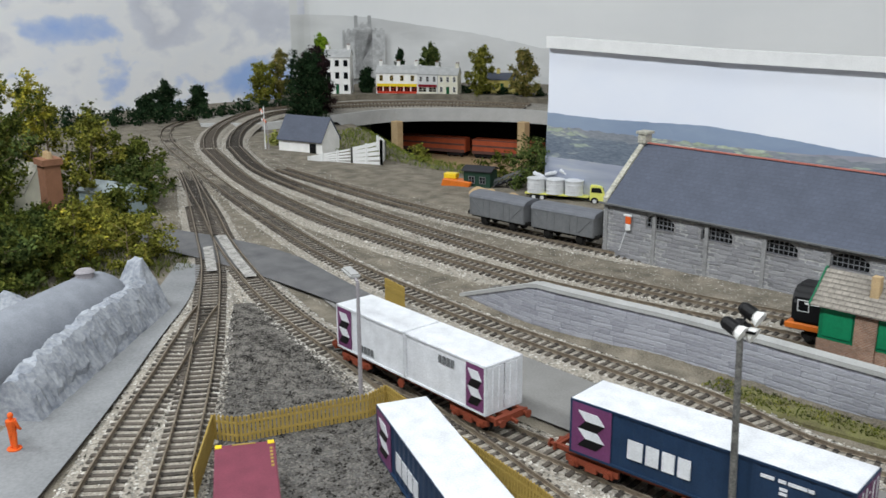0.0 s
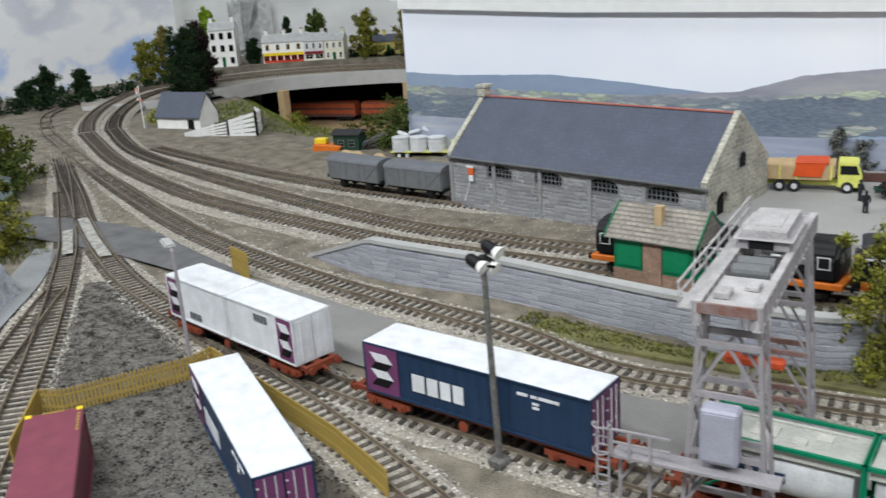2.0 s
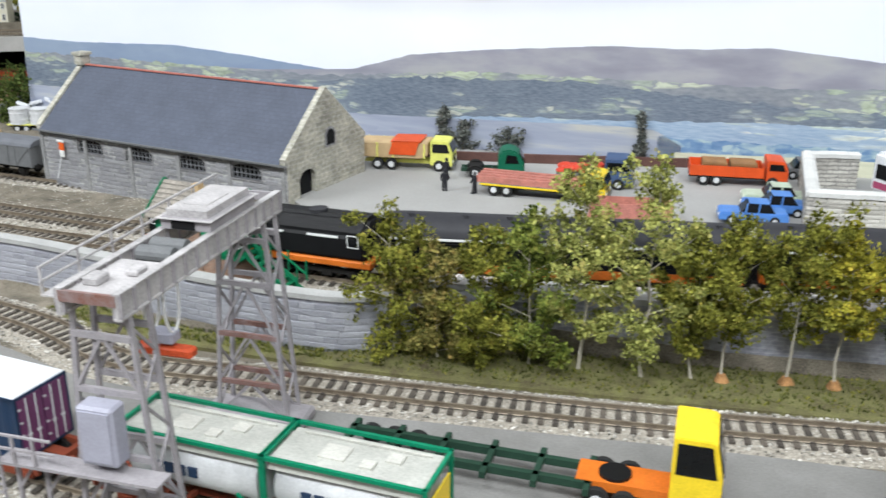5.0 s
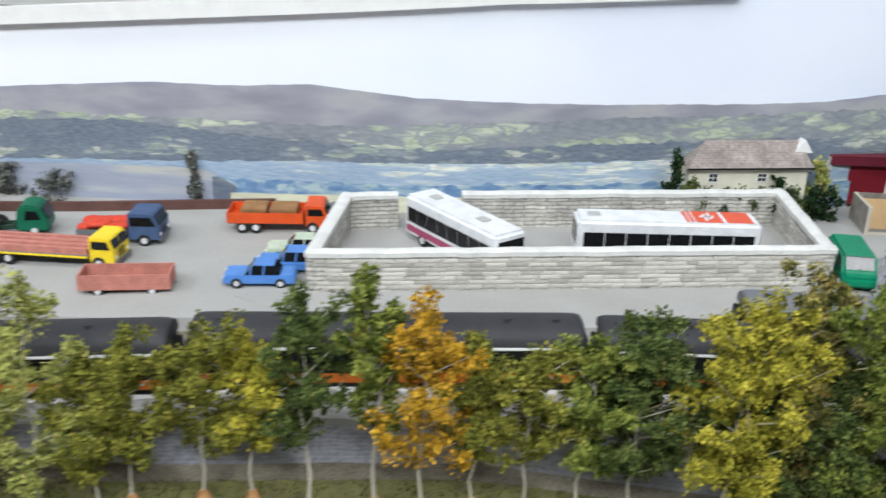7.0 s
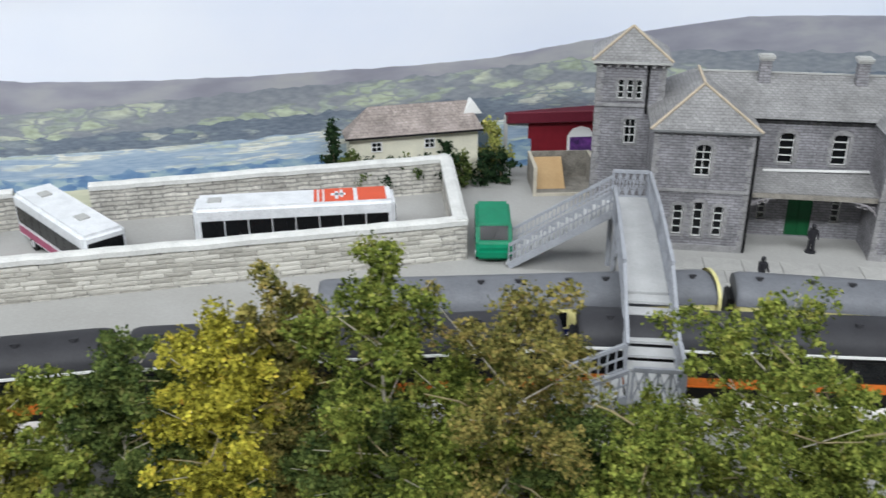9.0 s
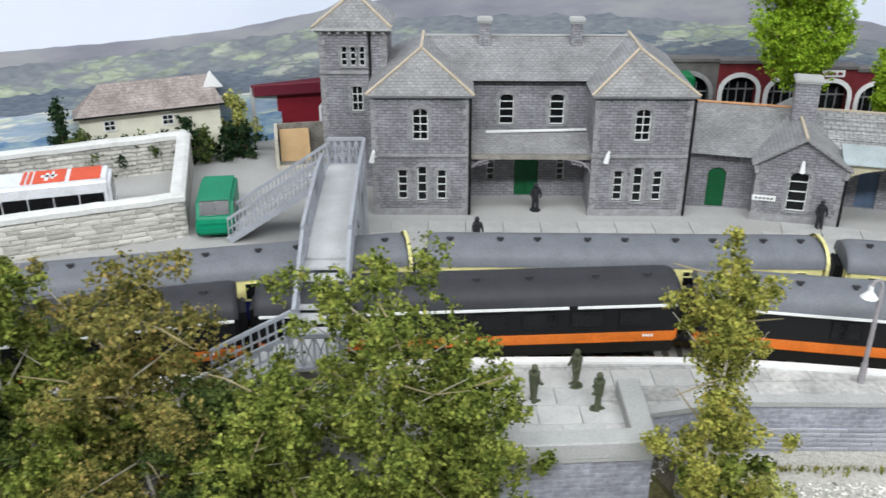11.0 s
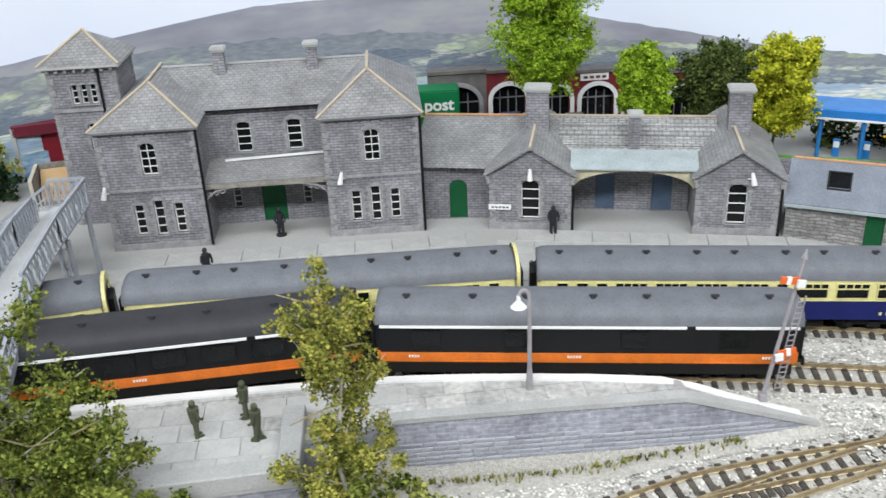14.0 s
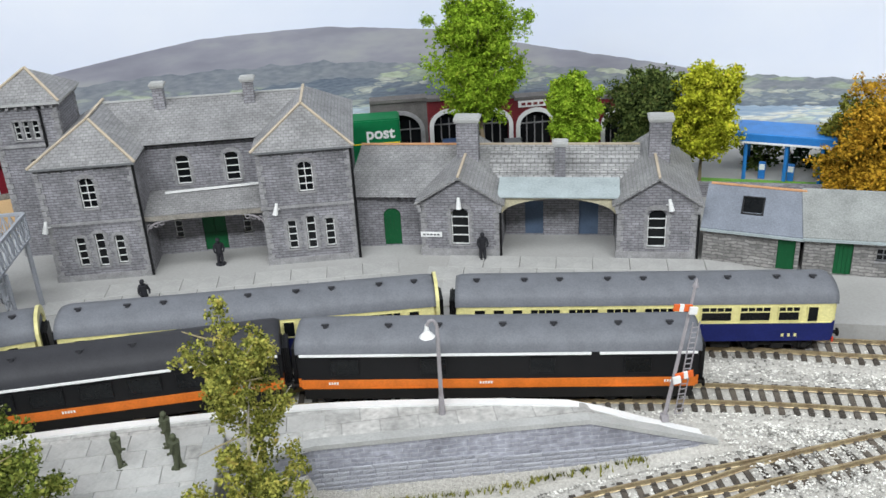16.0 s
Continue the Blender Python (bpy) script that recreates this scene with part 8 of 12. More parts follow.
ROW = "row of trees along the platform wall"
for x, y, h, s, c, cl, lb in (
        (0.238, 0.232, 0.108, 0.034, "olive", 0.12, "bushy olive-green autumn tree at the wall end"), (0.266, 0.240, 0.085, 0.028, "brown", 0.1, "low russet and green autumn tree"), (0.292, 0.246, 0.095, 0.03, "olive", 0.1, "bushy olive-green tree on the verge"),
        (0.322, 0.259, 0.11, 0.03, "green", 0.15, "leafy mid-green tree on the verge"), (0.352, 0.268, 0.145, 0.028, "pale", 0.3, "slender pale-green birch tree"), (0.39, 0.276, 0.15, 0.034, "pale", 0.28, "pale yellow-green birch with forked trunk"),
        (0.418, 0.288, 0.1, 0.024, "olive", 0.28, "small olive-green tree on the verge"), (0.435, 0.294, 0.112, 0.026, "olive", 0.32, "olive-green tree in a clay collar"), (0.471, 0.309, 0.118, 0.029, "olive", 0.34, "olive-brown tree in a clay collar"), (0.498, 0.317, 0.112, 0.026, "yellow", 0.36, "yellow-green tree with pale trunk"),
        (0.532, 0.316, 0.146, 0.026, "dark", 0.36, "dark green tree with pale leaning trunk"), (0.566, 0.33, 0.156, 0.021, "green", 0.36, "slim green tree with thin trunk"), (0.592, 0.336, 0.142, 0.034, "orange", 0.28, "golden orange autumn tree"),
        (0.619, 0.345, 0.112, 0.022, "olive", 0.36, "small olive-green tree with pale trunk"), (0.647, 0.352, 0.112, 0.026, "olive", 0.34, "olive-green tree with bare lower trunk"), (0.676, 0.358, 0.118, 0.026, "green", 0.32, "mid-green tree on the verge"),
        (0.705, 0.362, 0.132, 0.03, "dark", 0.3, "dark green tree with brown twigs"), (0.75, 0.366, 0.158, 0.034, "yellow", 0.34, "yellow-green tree with slanting trunk"), (0.786, 0.368, 0.17, 0.027, "brown", 0.3, "dull green and brown tree"), (0.831, 0.37, 0.184, 0.036, "green", 0.2, "large mid-green tree with narrow top"),
        (0.768, 0.372, 0.115, 0.03, "dark", 0.2, "low dark green tree in the row"), (0.81, 0.366, 0.12, 0.03, "dark", 0.2, "low dark green tree in the row"), (0.858, 0.372, 0.13, 0.034, "green", 0.2, "leafy green tree in the row"), (0.918, 0.374, 0.1, 0.03, "dark", 0.15, "low dark green tree in the row"), (0.886, 0.368, 0.166, 0.047, "brown", 0.14, "green tree turning russet"), (0.95, 0.366, 0.112, 0.038, "green", 0.2, "low bushy green tree beside the platform"), (0.996, 0.37, 0.166, 0.05, "green", 0.14, "bushy green tree with straw-coloured twigs"), (1.03, 0.366, 0.118, 0.03, "green", 0.2, "bushy olive and green tree")):
    big = x > 0.68
    tree(x, y, ground_at(x, y), h, s * (1.08 if big else 1.12), c, lb, ROW, clear=cl * (1.0 if big else 1.2 if x > 0.4 else 0.8), clumps=76 if big else 46, per=66 if big else 54, size=0.0019 if big else 0.0017,
         fine=2.4 if big else 1.5, shape="round" if big else "oval", lean=-0.02 if c == "yellow" and big else PLANTS.uniform(-0.008, 0.008), twigs=7 if x > 0.87 else 4 if big else 0)
tree(1.146, 0.376, 0.0, 0.172, 0.031, "golden", "slim yellow-green tree with open straggly crown", ROW, clear=0.06, clumps=64, per=60, size=0.0018, shape="tall", lean=-0.006, twigs=6, fine=2.6)
tree(1.152, 0.374, 0.0, 0.07, 0.022, "green", "low green shrub at the wall foot", ROW, clear=0.1, clumps=20, per=50, cname="shrub")
tree(1.178, 0.39, 0.002, 0.026, 0.014, "pale", "small yellow-green weed clump in ballast", "", clear=0.1, clumps=8, per=30, cname="shrub")

WOOD = "trees of the copse"
EDGE_LINE = [Vector(q) for q in ((-0.585, -0.13), (-0.63, -0.045), (-0.7, 0.04), (-0.84, 0.145), (-0.99, 0.205))]
for r in range(5):
    for k in range(11):
        u = (k + 0.5 * (r % 2)) / 10.5 * 4
        if u > 3.999:
            continue
        p = EDGE_LINE[int(u)].lerp(EDGE_LINE[int(u) + 1], u - int(u)) + Vector((-0.72, -0.69)) * (0.02 + 0.066 * r)
        p += Vector((PLANTS.uniform(-0.015, 0.015), PLANTS.uniform(-0.015, 0.015)))
        if (p - Vector((-0.79, 0.0))).length < 0.05 or (p - Vector((-0.8, 0.1))).length < 0.03:
            continue
        near = False
        for c, room in ((Vector((-0.749, -0.018)), 0.036), (Vector((-0.86, 0.085)), 0.03)):
            w = (Vector((0.313, -0.391)) - c).normalized()
            along = (p - c).dot(w)
            if -0.02 < along < 0.3 and abs((p - c).dot(Vector((-w.y, w.x)))) < room:
                near = True
        hh = (0.07, 0.135, 0.175, 0.195, 0.2)[r] * PLANTS.uniform(0.85, 1.2)
        hh = min(hh, 0.055) if near else hh
        kind = ("wood", "olive", "wood", "dark", "wood", "yellow", "wood")[(k * 3 + r) % 7]
        tree(p.x, p.y, 0, hh, PLANTS.uniform(0.04, 0.052), kind, {"yellow": "tree turning golden green in the copse", "dark": "dense dark green tree in the copse"}.get(kind, "dense olive-green tree in the copse"), WOOD, "bark", 0.06, 31, 50, 0.0025, shape="round", puff=1.2)
for x, y, h in ((-0.60, 0.0, 0.062), (-0.615, 0.03, 0.055), (-0.635, -0.04, 0.08)):
    tree(x, y, 0, h, 0.03, "olive", "low golden-green bush beside the road", WOOD, "bark", 0.05, 22, 50, 0.0019, cname="shrub", shape="round")

# hedge line and trees beyond the curve
for k in range(16):
    t = k / 15
    x, y = -1.72 + 0.16 * t, 0.22 + 0.72 * t
    tree(x, y, 0.0, PLANTS.uniform(0.03, 0.05), 0.034, "deep", "dark green hedge bush beyond the tracks", "hedge beyond the curve", "bark", 0.05, 16, 34, 0.003, cname="shrub", shape="round")
for x, y, z, h, s, c, lb in ((-1.75, 0.62, 0, 0.085, 0.03, "deep", "dark rounded tree in the far hedge"), (-1.72, 0.56, 0, 0.06, 0.025, "deep", "dark rounded tree in the far hedge"), (-1.74, 0.7, 0, 0.07, 0.02, "deep", "small dark tree in the far hedge"),
                             (-1.7, 0.86, 0.01, 0.11, 0.04, "olive", "yellowing tree at the hedge end"), (-1.7, 0.91, 0.01, 0.143, 0.028, "brown", "tall russet tree at the hedge end"), (-1.36, 0.755, 0.0, 0.172, 0.043, "deep", "large dark evergreen tree beside the cottage"), (-1.41, 0.82, 0.0, 0.178, 0.034, "purple", "dark copper beech tree"),
                             (-1.592, 1.102, 0.034, 0.062, 0.019, "deep", "dark clipped tree by the inn"), (-1.8, 1.11, 0.034, 0.15, 0.022, "lime", "lime-green tree behind the white inn"), (-1.635, 1.25, 0.034, 0.107, 0.012, "deep", "slim dark tree behind the terrace"), (-1.52, 1.262, 0.034, 0.126, 0.024, "dark", "dark green tree behind the terrace"),
                             (-1.335, 1.262, 0.034, 0.122, 0.037, "olive", "olive-green tree beside the terrace"), (-1.222, 1.302, 0.034, 0.12, 0.035, "brown", "russet tree beside the terrace")):
    tree(x, y, z, h, s, c, lb, "trees round the town", "bark", 0.03 if c == "deep" else 0.45 if c in ("lime", "dark") else (0.12 if h > 0.1 else 0.05), 120 if h > 0.16 else 50, 56, 0.0029, shape="round", puff=2.0 if h > 0.16 else 1.5 if c == "deep" else 1.1, fine=1.9 if h > 0.16 else 1.0)
for k in range(7):
    tree(-1.4 + 0.045 * k, 1.28 + 0.018 * k, 0.02, 0.03, 0.022, "deep", "low dark hedge bush above the viaduct", "hedge above the viaduct", "bark", 0.05, 12, 34, 0.0026, cname="shrub", shape="round")

# shrubs near the lower deck and behind the shed
for x, y, z, h, s, c, lb in ((-0.66, 0.62, -0.01, 0.06, 0.035, "wood", "rough green bush by the lorry"), (-0.572, 0.610, -0.004, 0.082, 0.042, "dark", "dense dark green bush by the backdrop"), (-0.92, 0.69, -0.02, 0.04, 0.024, "olive", "green and straw bush by the post"), (-1.13, 0.6, 0.0, 0.03, 0.02, "olive", "scrubby weeds by the cottage"), (-1.2, 0.57, 0.0, 0.025, 0.022, "pale", "scrubby weeds by the track")):
    tree(x, y, z, h, s, c, lb, "scrub", "bark", 0.05, 18 if s < 0.04 else 60, 44, 0.0022, cname="shrub", shape="round", puff=1.0 if s < 0.04 else 1.5)
for x, y, z, h, s, lb in ((0.055, 0.652, 0.006, 0.072, 0.018, "tall grey-green conifer in front of the backdrop"), (0.075, 0.655, 0.006, 0.055, 0.02, "grey-green bush in front of the backdrop"), (0.125, 0.66, 0.008, 0.05, 0.025, "grey-green bush in front of the backdrop"), (0.268, 0.68, 0.012, 0.075, 0.009, "slim dark conifer before the backdrop"), (-0.37, 0.606, 0.05, 0.026, 0.02, "dark bush showing over the shed roof"), (-0.29, 0.615, 0.05, 0.024, 0.022, "dark bush showing over the shed roof"), (-0.13, 0.62, 0.05, 0.03, 0.016, "dark bush behind the shed")):
    tree(x, y, z, h, s, "greyleaf", lb, "bushes by the backdrop", "bark", 0.03, 26, 44, 0.0018, shape="column" if s < 0.019 else "round")

# trees behind the station
for x, y, h, s, c, cl, lb in ((1.331, 0.80, 0.205, 0.039, "lime", 0.5, "large bright lime-green tree behind the station"), (1.41, 0.775, 0.117, 0.022, "lime", 0.5, "smaller lime-green tree behind the station"), (1.485, 0.795, 0.108, 0.034, "dark", 0.38, "dull green tree behind the station"), (1.527, 0.765, 0.117, 0.03, "acid", 0.4, "bright yellow-green tree beside the filling station"),
                           (1.665, 0.69, 0.1, 0.05, "orange", 0.08, "golden brown autumn tree"), (1.73, 0.66, 0.12, 0.05, "orange", 0.08, "golden brown autumn tree"), (1.655, 0.72, 0.085, 0.03, "olive", 0.1, "olive and brown tree")):
    tree(x, y, Z0, h, s, c, lb, "trees behind the station", "bark", cl, 120, 80, 0.0023, fine=3.0 if c == "lime" else 1.8, puff=1.6, shape="round" if c != "dark" else "oval")
for k in range(9):
    tree(0.727 + 0.016 * k, 0.772 + 0.006 * k, Z0, 0.034 + 0.01 * (k in (0, 5)), 0.014, "deep" if k % 3 else "dark", "clipped green hedge bush before the bungalow", "bungalow hedge", "bark", 0.05, 12, 36, 0.0018, cname="shrub", shape="round")
tree(0.712, 0.776, Z0, 0.07, 0.014, "deep", "dark narrow conifer by the bungalow", "", "bark", 0.1, 24, 40, 0.0018, shape="column")
tree(0.845, 0.835, Z0, 0.056, 0.018, "pale", "pale lime shrub by the red shop", "", "bark", 0.1, 20, 46, 0.0018, cname="shrub", shape="round")

# shrubs behind the filling station
for x, y, h in ((1.6, 0.80, 0.026), (1.635, 0.785, 0.03), (1.67, 0.77, 0.028), (1.705, 0.75, 0.032), (1.74, 0.73, 0.03)):
    tree(x, y, Z0, h, 0.021, "dark" if h < 0.03 else "deep", "dark green shrub behind the filling station", "filling station shrubs", "bark", 0.04, 14, 40, 0.0021, cname="shrub", shape="round")

# ---- viaduct and lower deck ----
M["viaduct_concrete"] = mat("viaduct_concrete", (0.5, 0.5, 0.49), 0.85, var=0.12, scale=30, fine=400, bump=0.2, col2=(0.4, 0.4, 0.39))
M["deck_ballast"] = mat("deck_ballast", (0.42, 0.39, 0.34), 0.95, var=0.4, scale=80, fine=500, bump=0.8, col2=(0.2, 0.19, 0.165))
M["baseboard"] = mat("baseboard", (0.36, 0.25, 0.14), 0.8, var=0.2, scale=40, bump=0.2)
M["rust_dark"] = mat("rust_dark", (0.12, 0.06, 0.05), 0.8, var=0.2, scale=60, bump=0.2)
M["rust_orange"] = mat("rust_orange", (0.4, 0.085, 0.035), 0.5, var=0.15, scale=60, bump=0.1)
DECK_F = [(-1.52, 0.585), (-1.41, 0.64), (-1.374, 0.673), (-1.334, 0.806), (-1.32, 0.973), (-1.19, 1.118), (-1.06, 1.18), (-0.6, 1.27), (-0.1, 1.31)]
DECK_B = [(-1.68, 0.66), (-1.64, 0.76), (-1.6, 0.84), (-1.58, 0.92), (-1.55, 1.06), (-1.42, 1.2), (-1.2, 1.3), (-0.7, 1.4), (-0.1, 1.44)]


def viaduct():
    e = thing("viaduct", at(0, 0), "curved concrete viaduct carrying tracks above a dark lower deck", "viaduct", kind="structure")
    A, B = smooth_line(DECK_F, 0.02), smooth_line(DECK_B, 0.02)
    n = 80
    zt = lambda i: 0.006 + 0.016 * min(1, i / 14)
    rows = []
    bm = bmesh.new()
    for i in range(n + 1):
        p, q = A[round(i * (len(A) - 1) / n)], B[round(i * (len(B) - 1) / n)]
        rows.append([bm.verts.new((*(p.lerp(q, k / 4)), zt(i))) for k in range(5)])
    for r, s in zip(rows, rows[1:]):
        for k in range(4):
            bm.faces.new((r[k], s[k], s[k + 1], r[k + 1]))
    part("deck", bm, M["deck_ballast"], e)
    bm = bmesh.new()
    rings = []
    for i in range(n + 1):
        p, q = A[round(i * (len(A) - 1) / n)], B[round(i * (len(B) - 1) / n)]
        d = (q - p).normalized()
        z = zt(i)
        dep = 0.026 if i > 14 else 0.012
        rings.append([bm.verts.new((*(p + d * o), z + h)) for o, h in ((0.008, 0.0), (0.008, 0.0035), (-0.003, 0.0035), (-0.003, -dep), (0.012, -dep))])
    for r, s in zip(rings, rings[1:]):
        for k in range(4):
            bm.faces.new((r[k], s[k], s[k + 1], r[k + 1]))
    part("fascia", bm, M["viaduct_concrete"], e, "pale concrete parapet edge")
    # black sheet closing the back: deep shade under the deck put in as colour
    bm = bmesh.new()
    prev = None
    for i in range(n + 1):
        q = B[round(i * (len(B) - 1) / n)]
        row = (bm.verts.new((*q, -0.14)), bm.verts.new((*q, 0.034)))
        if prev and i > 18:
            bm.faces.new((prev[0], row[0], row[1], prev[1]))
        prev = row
    part("rear_wall", bm, M["shade_black"], e)
    for x, y in ((-1.305, 0.962), (-1.094, 1.158)):
        bm = bmesh.new()
        box(bm, x - 0.011, x + 0.011, y - 0.009, y + 0.009, -0.11, 0.0)
        bevel_all(bm, 0.001)
        part("timber_post", bm, M["tan"], e, "bare tan timber post")


viaduct()
patch("lower_deck", [(-1.42, 0.93), (-1.2, 0.88), (-0.95, 0.83), (-0.62, 0.80), (-0.3, 1.3), (-0.6, 1.5), (-1.3, 1.36), (-1.56, 1.1)], -0.098, M["baseboard"], "bare brown baseboard of the lower deck", "baseboard", 0.01)


def low_train():
    for k in range(3):
        a = Vector((-1.43, 1.075)).lerp(Vector((-0.9, 1.285)), k / 3 + 0.02)
        b = Vector((-1.43, 1.075)).lerp(Vector((-0.9, 1.285)), (k + 1) / 3 - 0.01)
        d = b - a
        e = thing("hopper_wagon", at(*((a + b) / 2), -0.098, math.degrees(math.atan2(d.y, d.x))), "rust-orange bogie wagon on the lower deck", "wagon", "orange wagons on the lower deck")
        L = d.length
        bm = bmesh.new()
        box(bm, -L / 2, L / 2, -0.016, 0.016, 0.012, 0.046)
        bevel_all(bm, 0.002)
        part("body", bm, M["rust_orange"], e)
        bm = bmesh.new()
        for z, h in ((0.0115, 0.007), (0.0285, 0.004), (0.0435, 0.002)):
            box(bm, -L / 2 + 0.002, L / 2 - 0.002, -0.0168, -0.0158, z, z + h)
        parts("side_rib", bm, M["rust_dark"], e)
        for x in (-L * 0.34, L * 0.34):
            bogie(e, x, M["underframe"])


low_train()
patch("town_ground", [(-1.7, 0.9), (-1.585, 0.93), (-1.55, 1.07), (-1.42, 1.21), (-1.2, 1.31), (-0.7, 1.41), (-0.1, 1.45), (0.1, 1.78), (-0.8, 1.76), (-1.3, 1.66), (-1.7, 1.4), (-1.86, 1.1)], 0.034, M["earth"], "earth and paving of the raised town", "ground", 0.02)


# ---- town ----
def simple_window(parent, m, w, h, frame_mat, bars=1, pane=None):
    bm = bmesh.new()
    box(bm, -w / 2, w / 2, -0.0004, 0.0006, 0, h)
    p = part("window", bm, pane or M["glass_dark"], parent)
    p.matrix_basis = m
    bm = bmesh.new()
    t = min(0.0009, w * 0.12)
    for a, b, c, d in ((-w / 2 - t, w / 2 + t, -t, 0), (-w / 2 - t, w / 2 + t, h, h + t), (-w / 2 - t, -w / 2, 0, h), (w / 2, w / 2 + t, 0, h), (-w / 2, w / 2, h / 2 - t / 3, h / 2 + t / 3)):
        box(bm, a, b, -0.001, 0.0004, c, d)
    for k in range(1, bars + 1):
        x = -w / 2 + w * k / (bars + 1)
        box(bm, x - t / 3, x + t / 3, -0.0009, 0.0004, 0, h)
    part("window_frame", bm, frame_mat, p)
    return p


def house(name, x, y, z, deg, W, D, H, rise, wall, roof, label, cols, rows, frame_mat, chimneys=(), group="", gable=True, win=(0.006, 0.009), door=None, shop=None, over=0.002):
    """A house whose front looks along -y before turning; the ridge runs along x."""
    e = thing(name, at(x, y, z, deg), label, "house", group)
    bm = bmesh.new()
    extrude(bm, [(0, -0.004), (D, -0.004), (D, H), (D / 2, H + rise), (0, H)], "x", 0, W)
    w = metres_uv(part("wall", bm, wall, e))
    bm = bmesh.new()
    k = rise / (D / 2)
    extrude(bm, [(-over, H - over * k + 0.0002), (D / 2, H + rise + 0.0002), (D + over, H - over * k + 0.0002), (D + over, H - over * k + 0.0018), (D / 2, H + rise + 0.0022), (-over, H - over * k + 0.0018)], "x", -over * 0.7, W + over * 0.7)
    r = metres_uv(part("roof", bm, roof, e))
    for cx in chimneys:
        bm = bmesh.new()
        box(bm, cx - 0.004, cx + 0.004, D / 2 - 0.0035, D / 2 + 0.0035, H + rise - 0.006, H + rise + 0.011)
        box(bm, cx - 0.005, cx + 0.005, D / 2 - 0.0045, D / 2 + 0.0045, H + rise + 0.009, H + rise + 0.011)
        c = part("chimney", bm, wall, r)
        for q in (-0.002, 0.002):
            bm = bmesh.new()
            rod(bm, (cx + q, D / 2, H + rise + 0.011), (cx + q, D / 2, H + rise + 0.0145), 0.0012, 8, 0.001)
            part("chimney_pot", bm, M["brick"], c)
    fl = H / max(1, rows)
    for j in range(rows):
        for i in range(cols):
            cx = W * (i + 0.5) / cols
            if j == 0 and shop:
                continue
            if door is not None and j == 0 and i == door:
                bm = bmesh.new()
                box(bm, cx - 0.004, cx + 0.004, -0.0008, 0.001, 0, min(fl * 0.8, 0.025))
                part("door", bm, M["door_green"], w)
                continue
            simple_window(w, Matrix.Translation((cx, 0, j * fl + fl * 0.28)), win[0], win[1], frame_mat)
    if shop:
        bm = bmesh.new()
        box(bm, 0.002, W - 0.002, -0.0022, 0.001, fl * 0.72, fl * 0.98)
        part("shop_sign", bm, shop[0], w)
        bm = bmesh.new()
        box(bm, 0.003, W - 0.003, -0.0012, 0.001, 0.001, fl * 0.25)
        part("stall_riser", bm, shop[1], w)
        nn = max(2, int(W / 0.018))
        for i in range(nn):
            cx = W * (i + 0.5) / nn
            simple_window(w, Matrix.Translation((cx, 0, fl * 0.26)), W / nn * 0.72, fl * 0.42, shop[1])
    return e


M["pale_roof"] = mat("pale_roof", (0.46, 0.465, 0.46), 0.7, var=0.15, scale=60, bump=0.15)
M["lime_white"] = mat("lime_white", (0.88, 0.87, 0.84), 0.8, var=0.08, scale=60, bump=0.15)
M["cream_wall"] = mat("cream_wall", (0.76, 0.73, 0.6), 0.8, var=0.1, scale=60, bump=0.15)
M["grey_wall"] = mat("grey_wall", (0.68, 0.68, 0.67), 0.8, var=0.1, scale=60, bump=0.15)
M["yellow_wall"] = mat("yellow_wall", (0.75, 0.63, 0.2), 0.8, var=0.1, scale=60, bump=0.15)
TOWN = "town houses above the viaduct"
house("town_house", -1.64, 1.005, 0.034, 42, 0.066, 0.045, 0.092, 0.018, M["lime_white"], M["pale_roof"], "white three-storey inn with pale roof and dark windows", 3, 3, M["glass_dark"], (0.006, 0.06), TOWN, win=(0.0085, 0.014), door=1)
house("town_house", -1.552, 1.102, 0.034, 37, 0.108, 0.045, 0.052, 0.017, M["lime_white"], M["pale_roof"], "white two-storey inn with yellow and red shopfront", 4, 2, M["fence_yellow"], (0.008, 0.054, 0.1), TOWN, win=(0.007, 0.012), shop=(M["yellow"], M["lorry_red"]))
house("town_house", -1.466, 1.167, 0.034, 34, 0.052, 0.045, 0.05, 0.017, M["grey_wall"], M["pale_roof"], "grey two-storey terraced house with dark red shopfront", 3, 2, M["white"], (0.046,), TOWN, win=(0.006, 0.012), shop=(M["red_shop"], M["cream_wall"]))
house("town_house", -1.422, 1.197, 0.034, 34, 0.05, 0.045, 0.049, 0.016, M["cream_wall"], M["pale_roof"], "pale two-storey terraced house with pale grey roof", 3, 2, M["white"], (0.045,), TOWN, win=(0.006, 0.012), door=1)
house("cottage", -1.372, 1.302, 0.034, 34, 0.085, 0.04, 0.034, 0.014, M["yellow_wall"], M["slate"], "yellow cottage half hidden by trees above the viaduct", 4, 1, M["white"], (0.04,), TOWN, win=(0.007, 0.012), door=2)


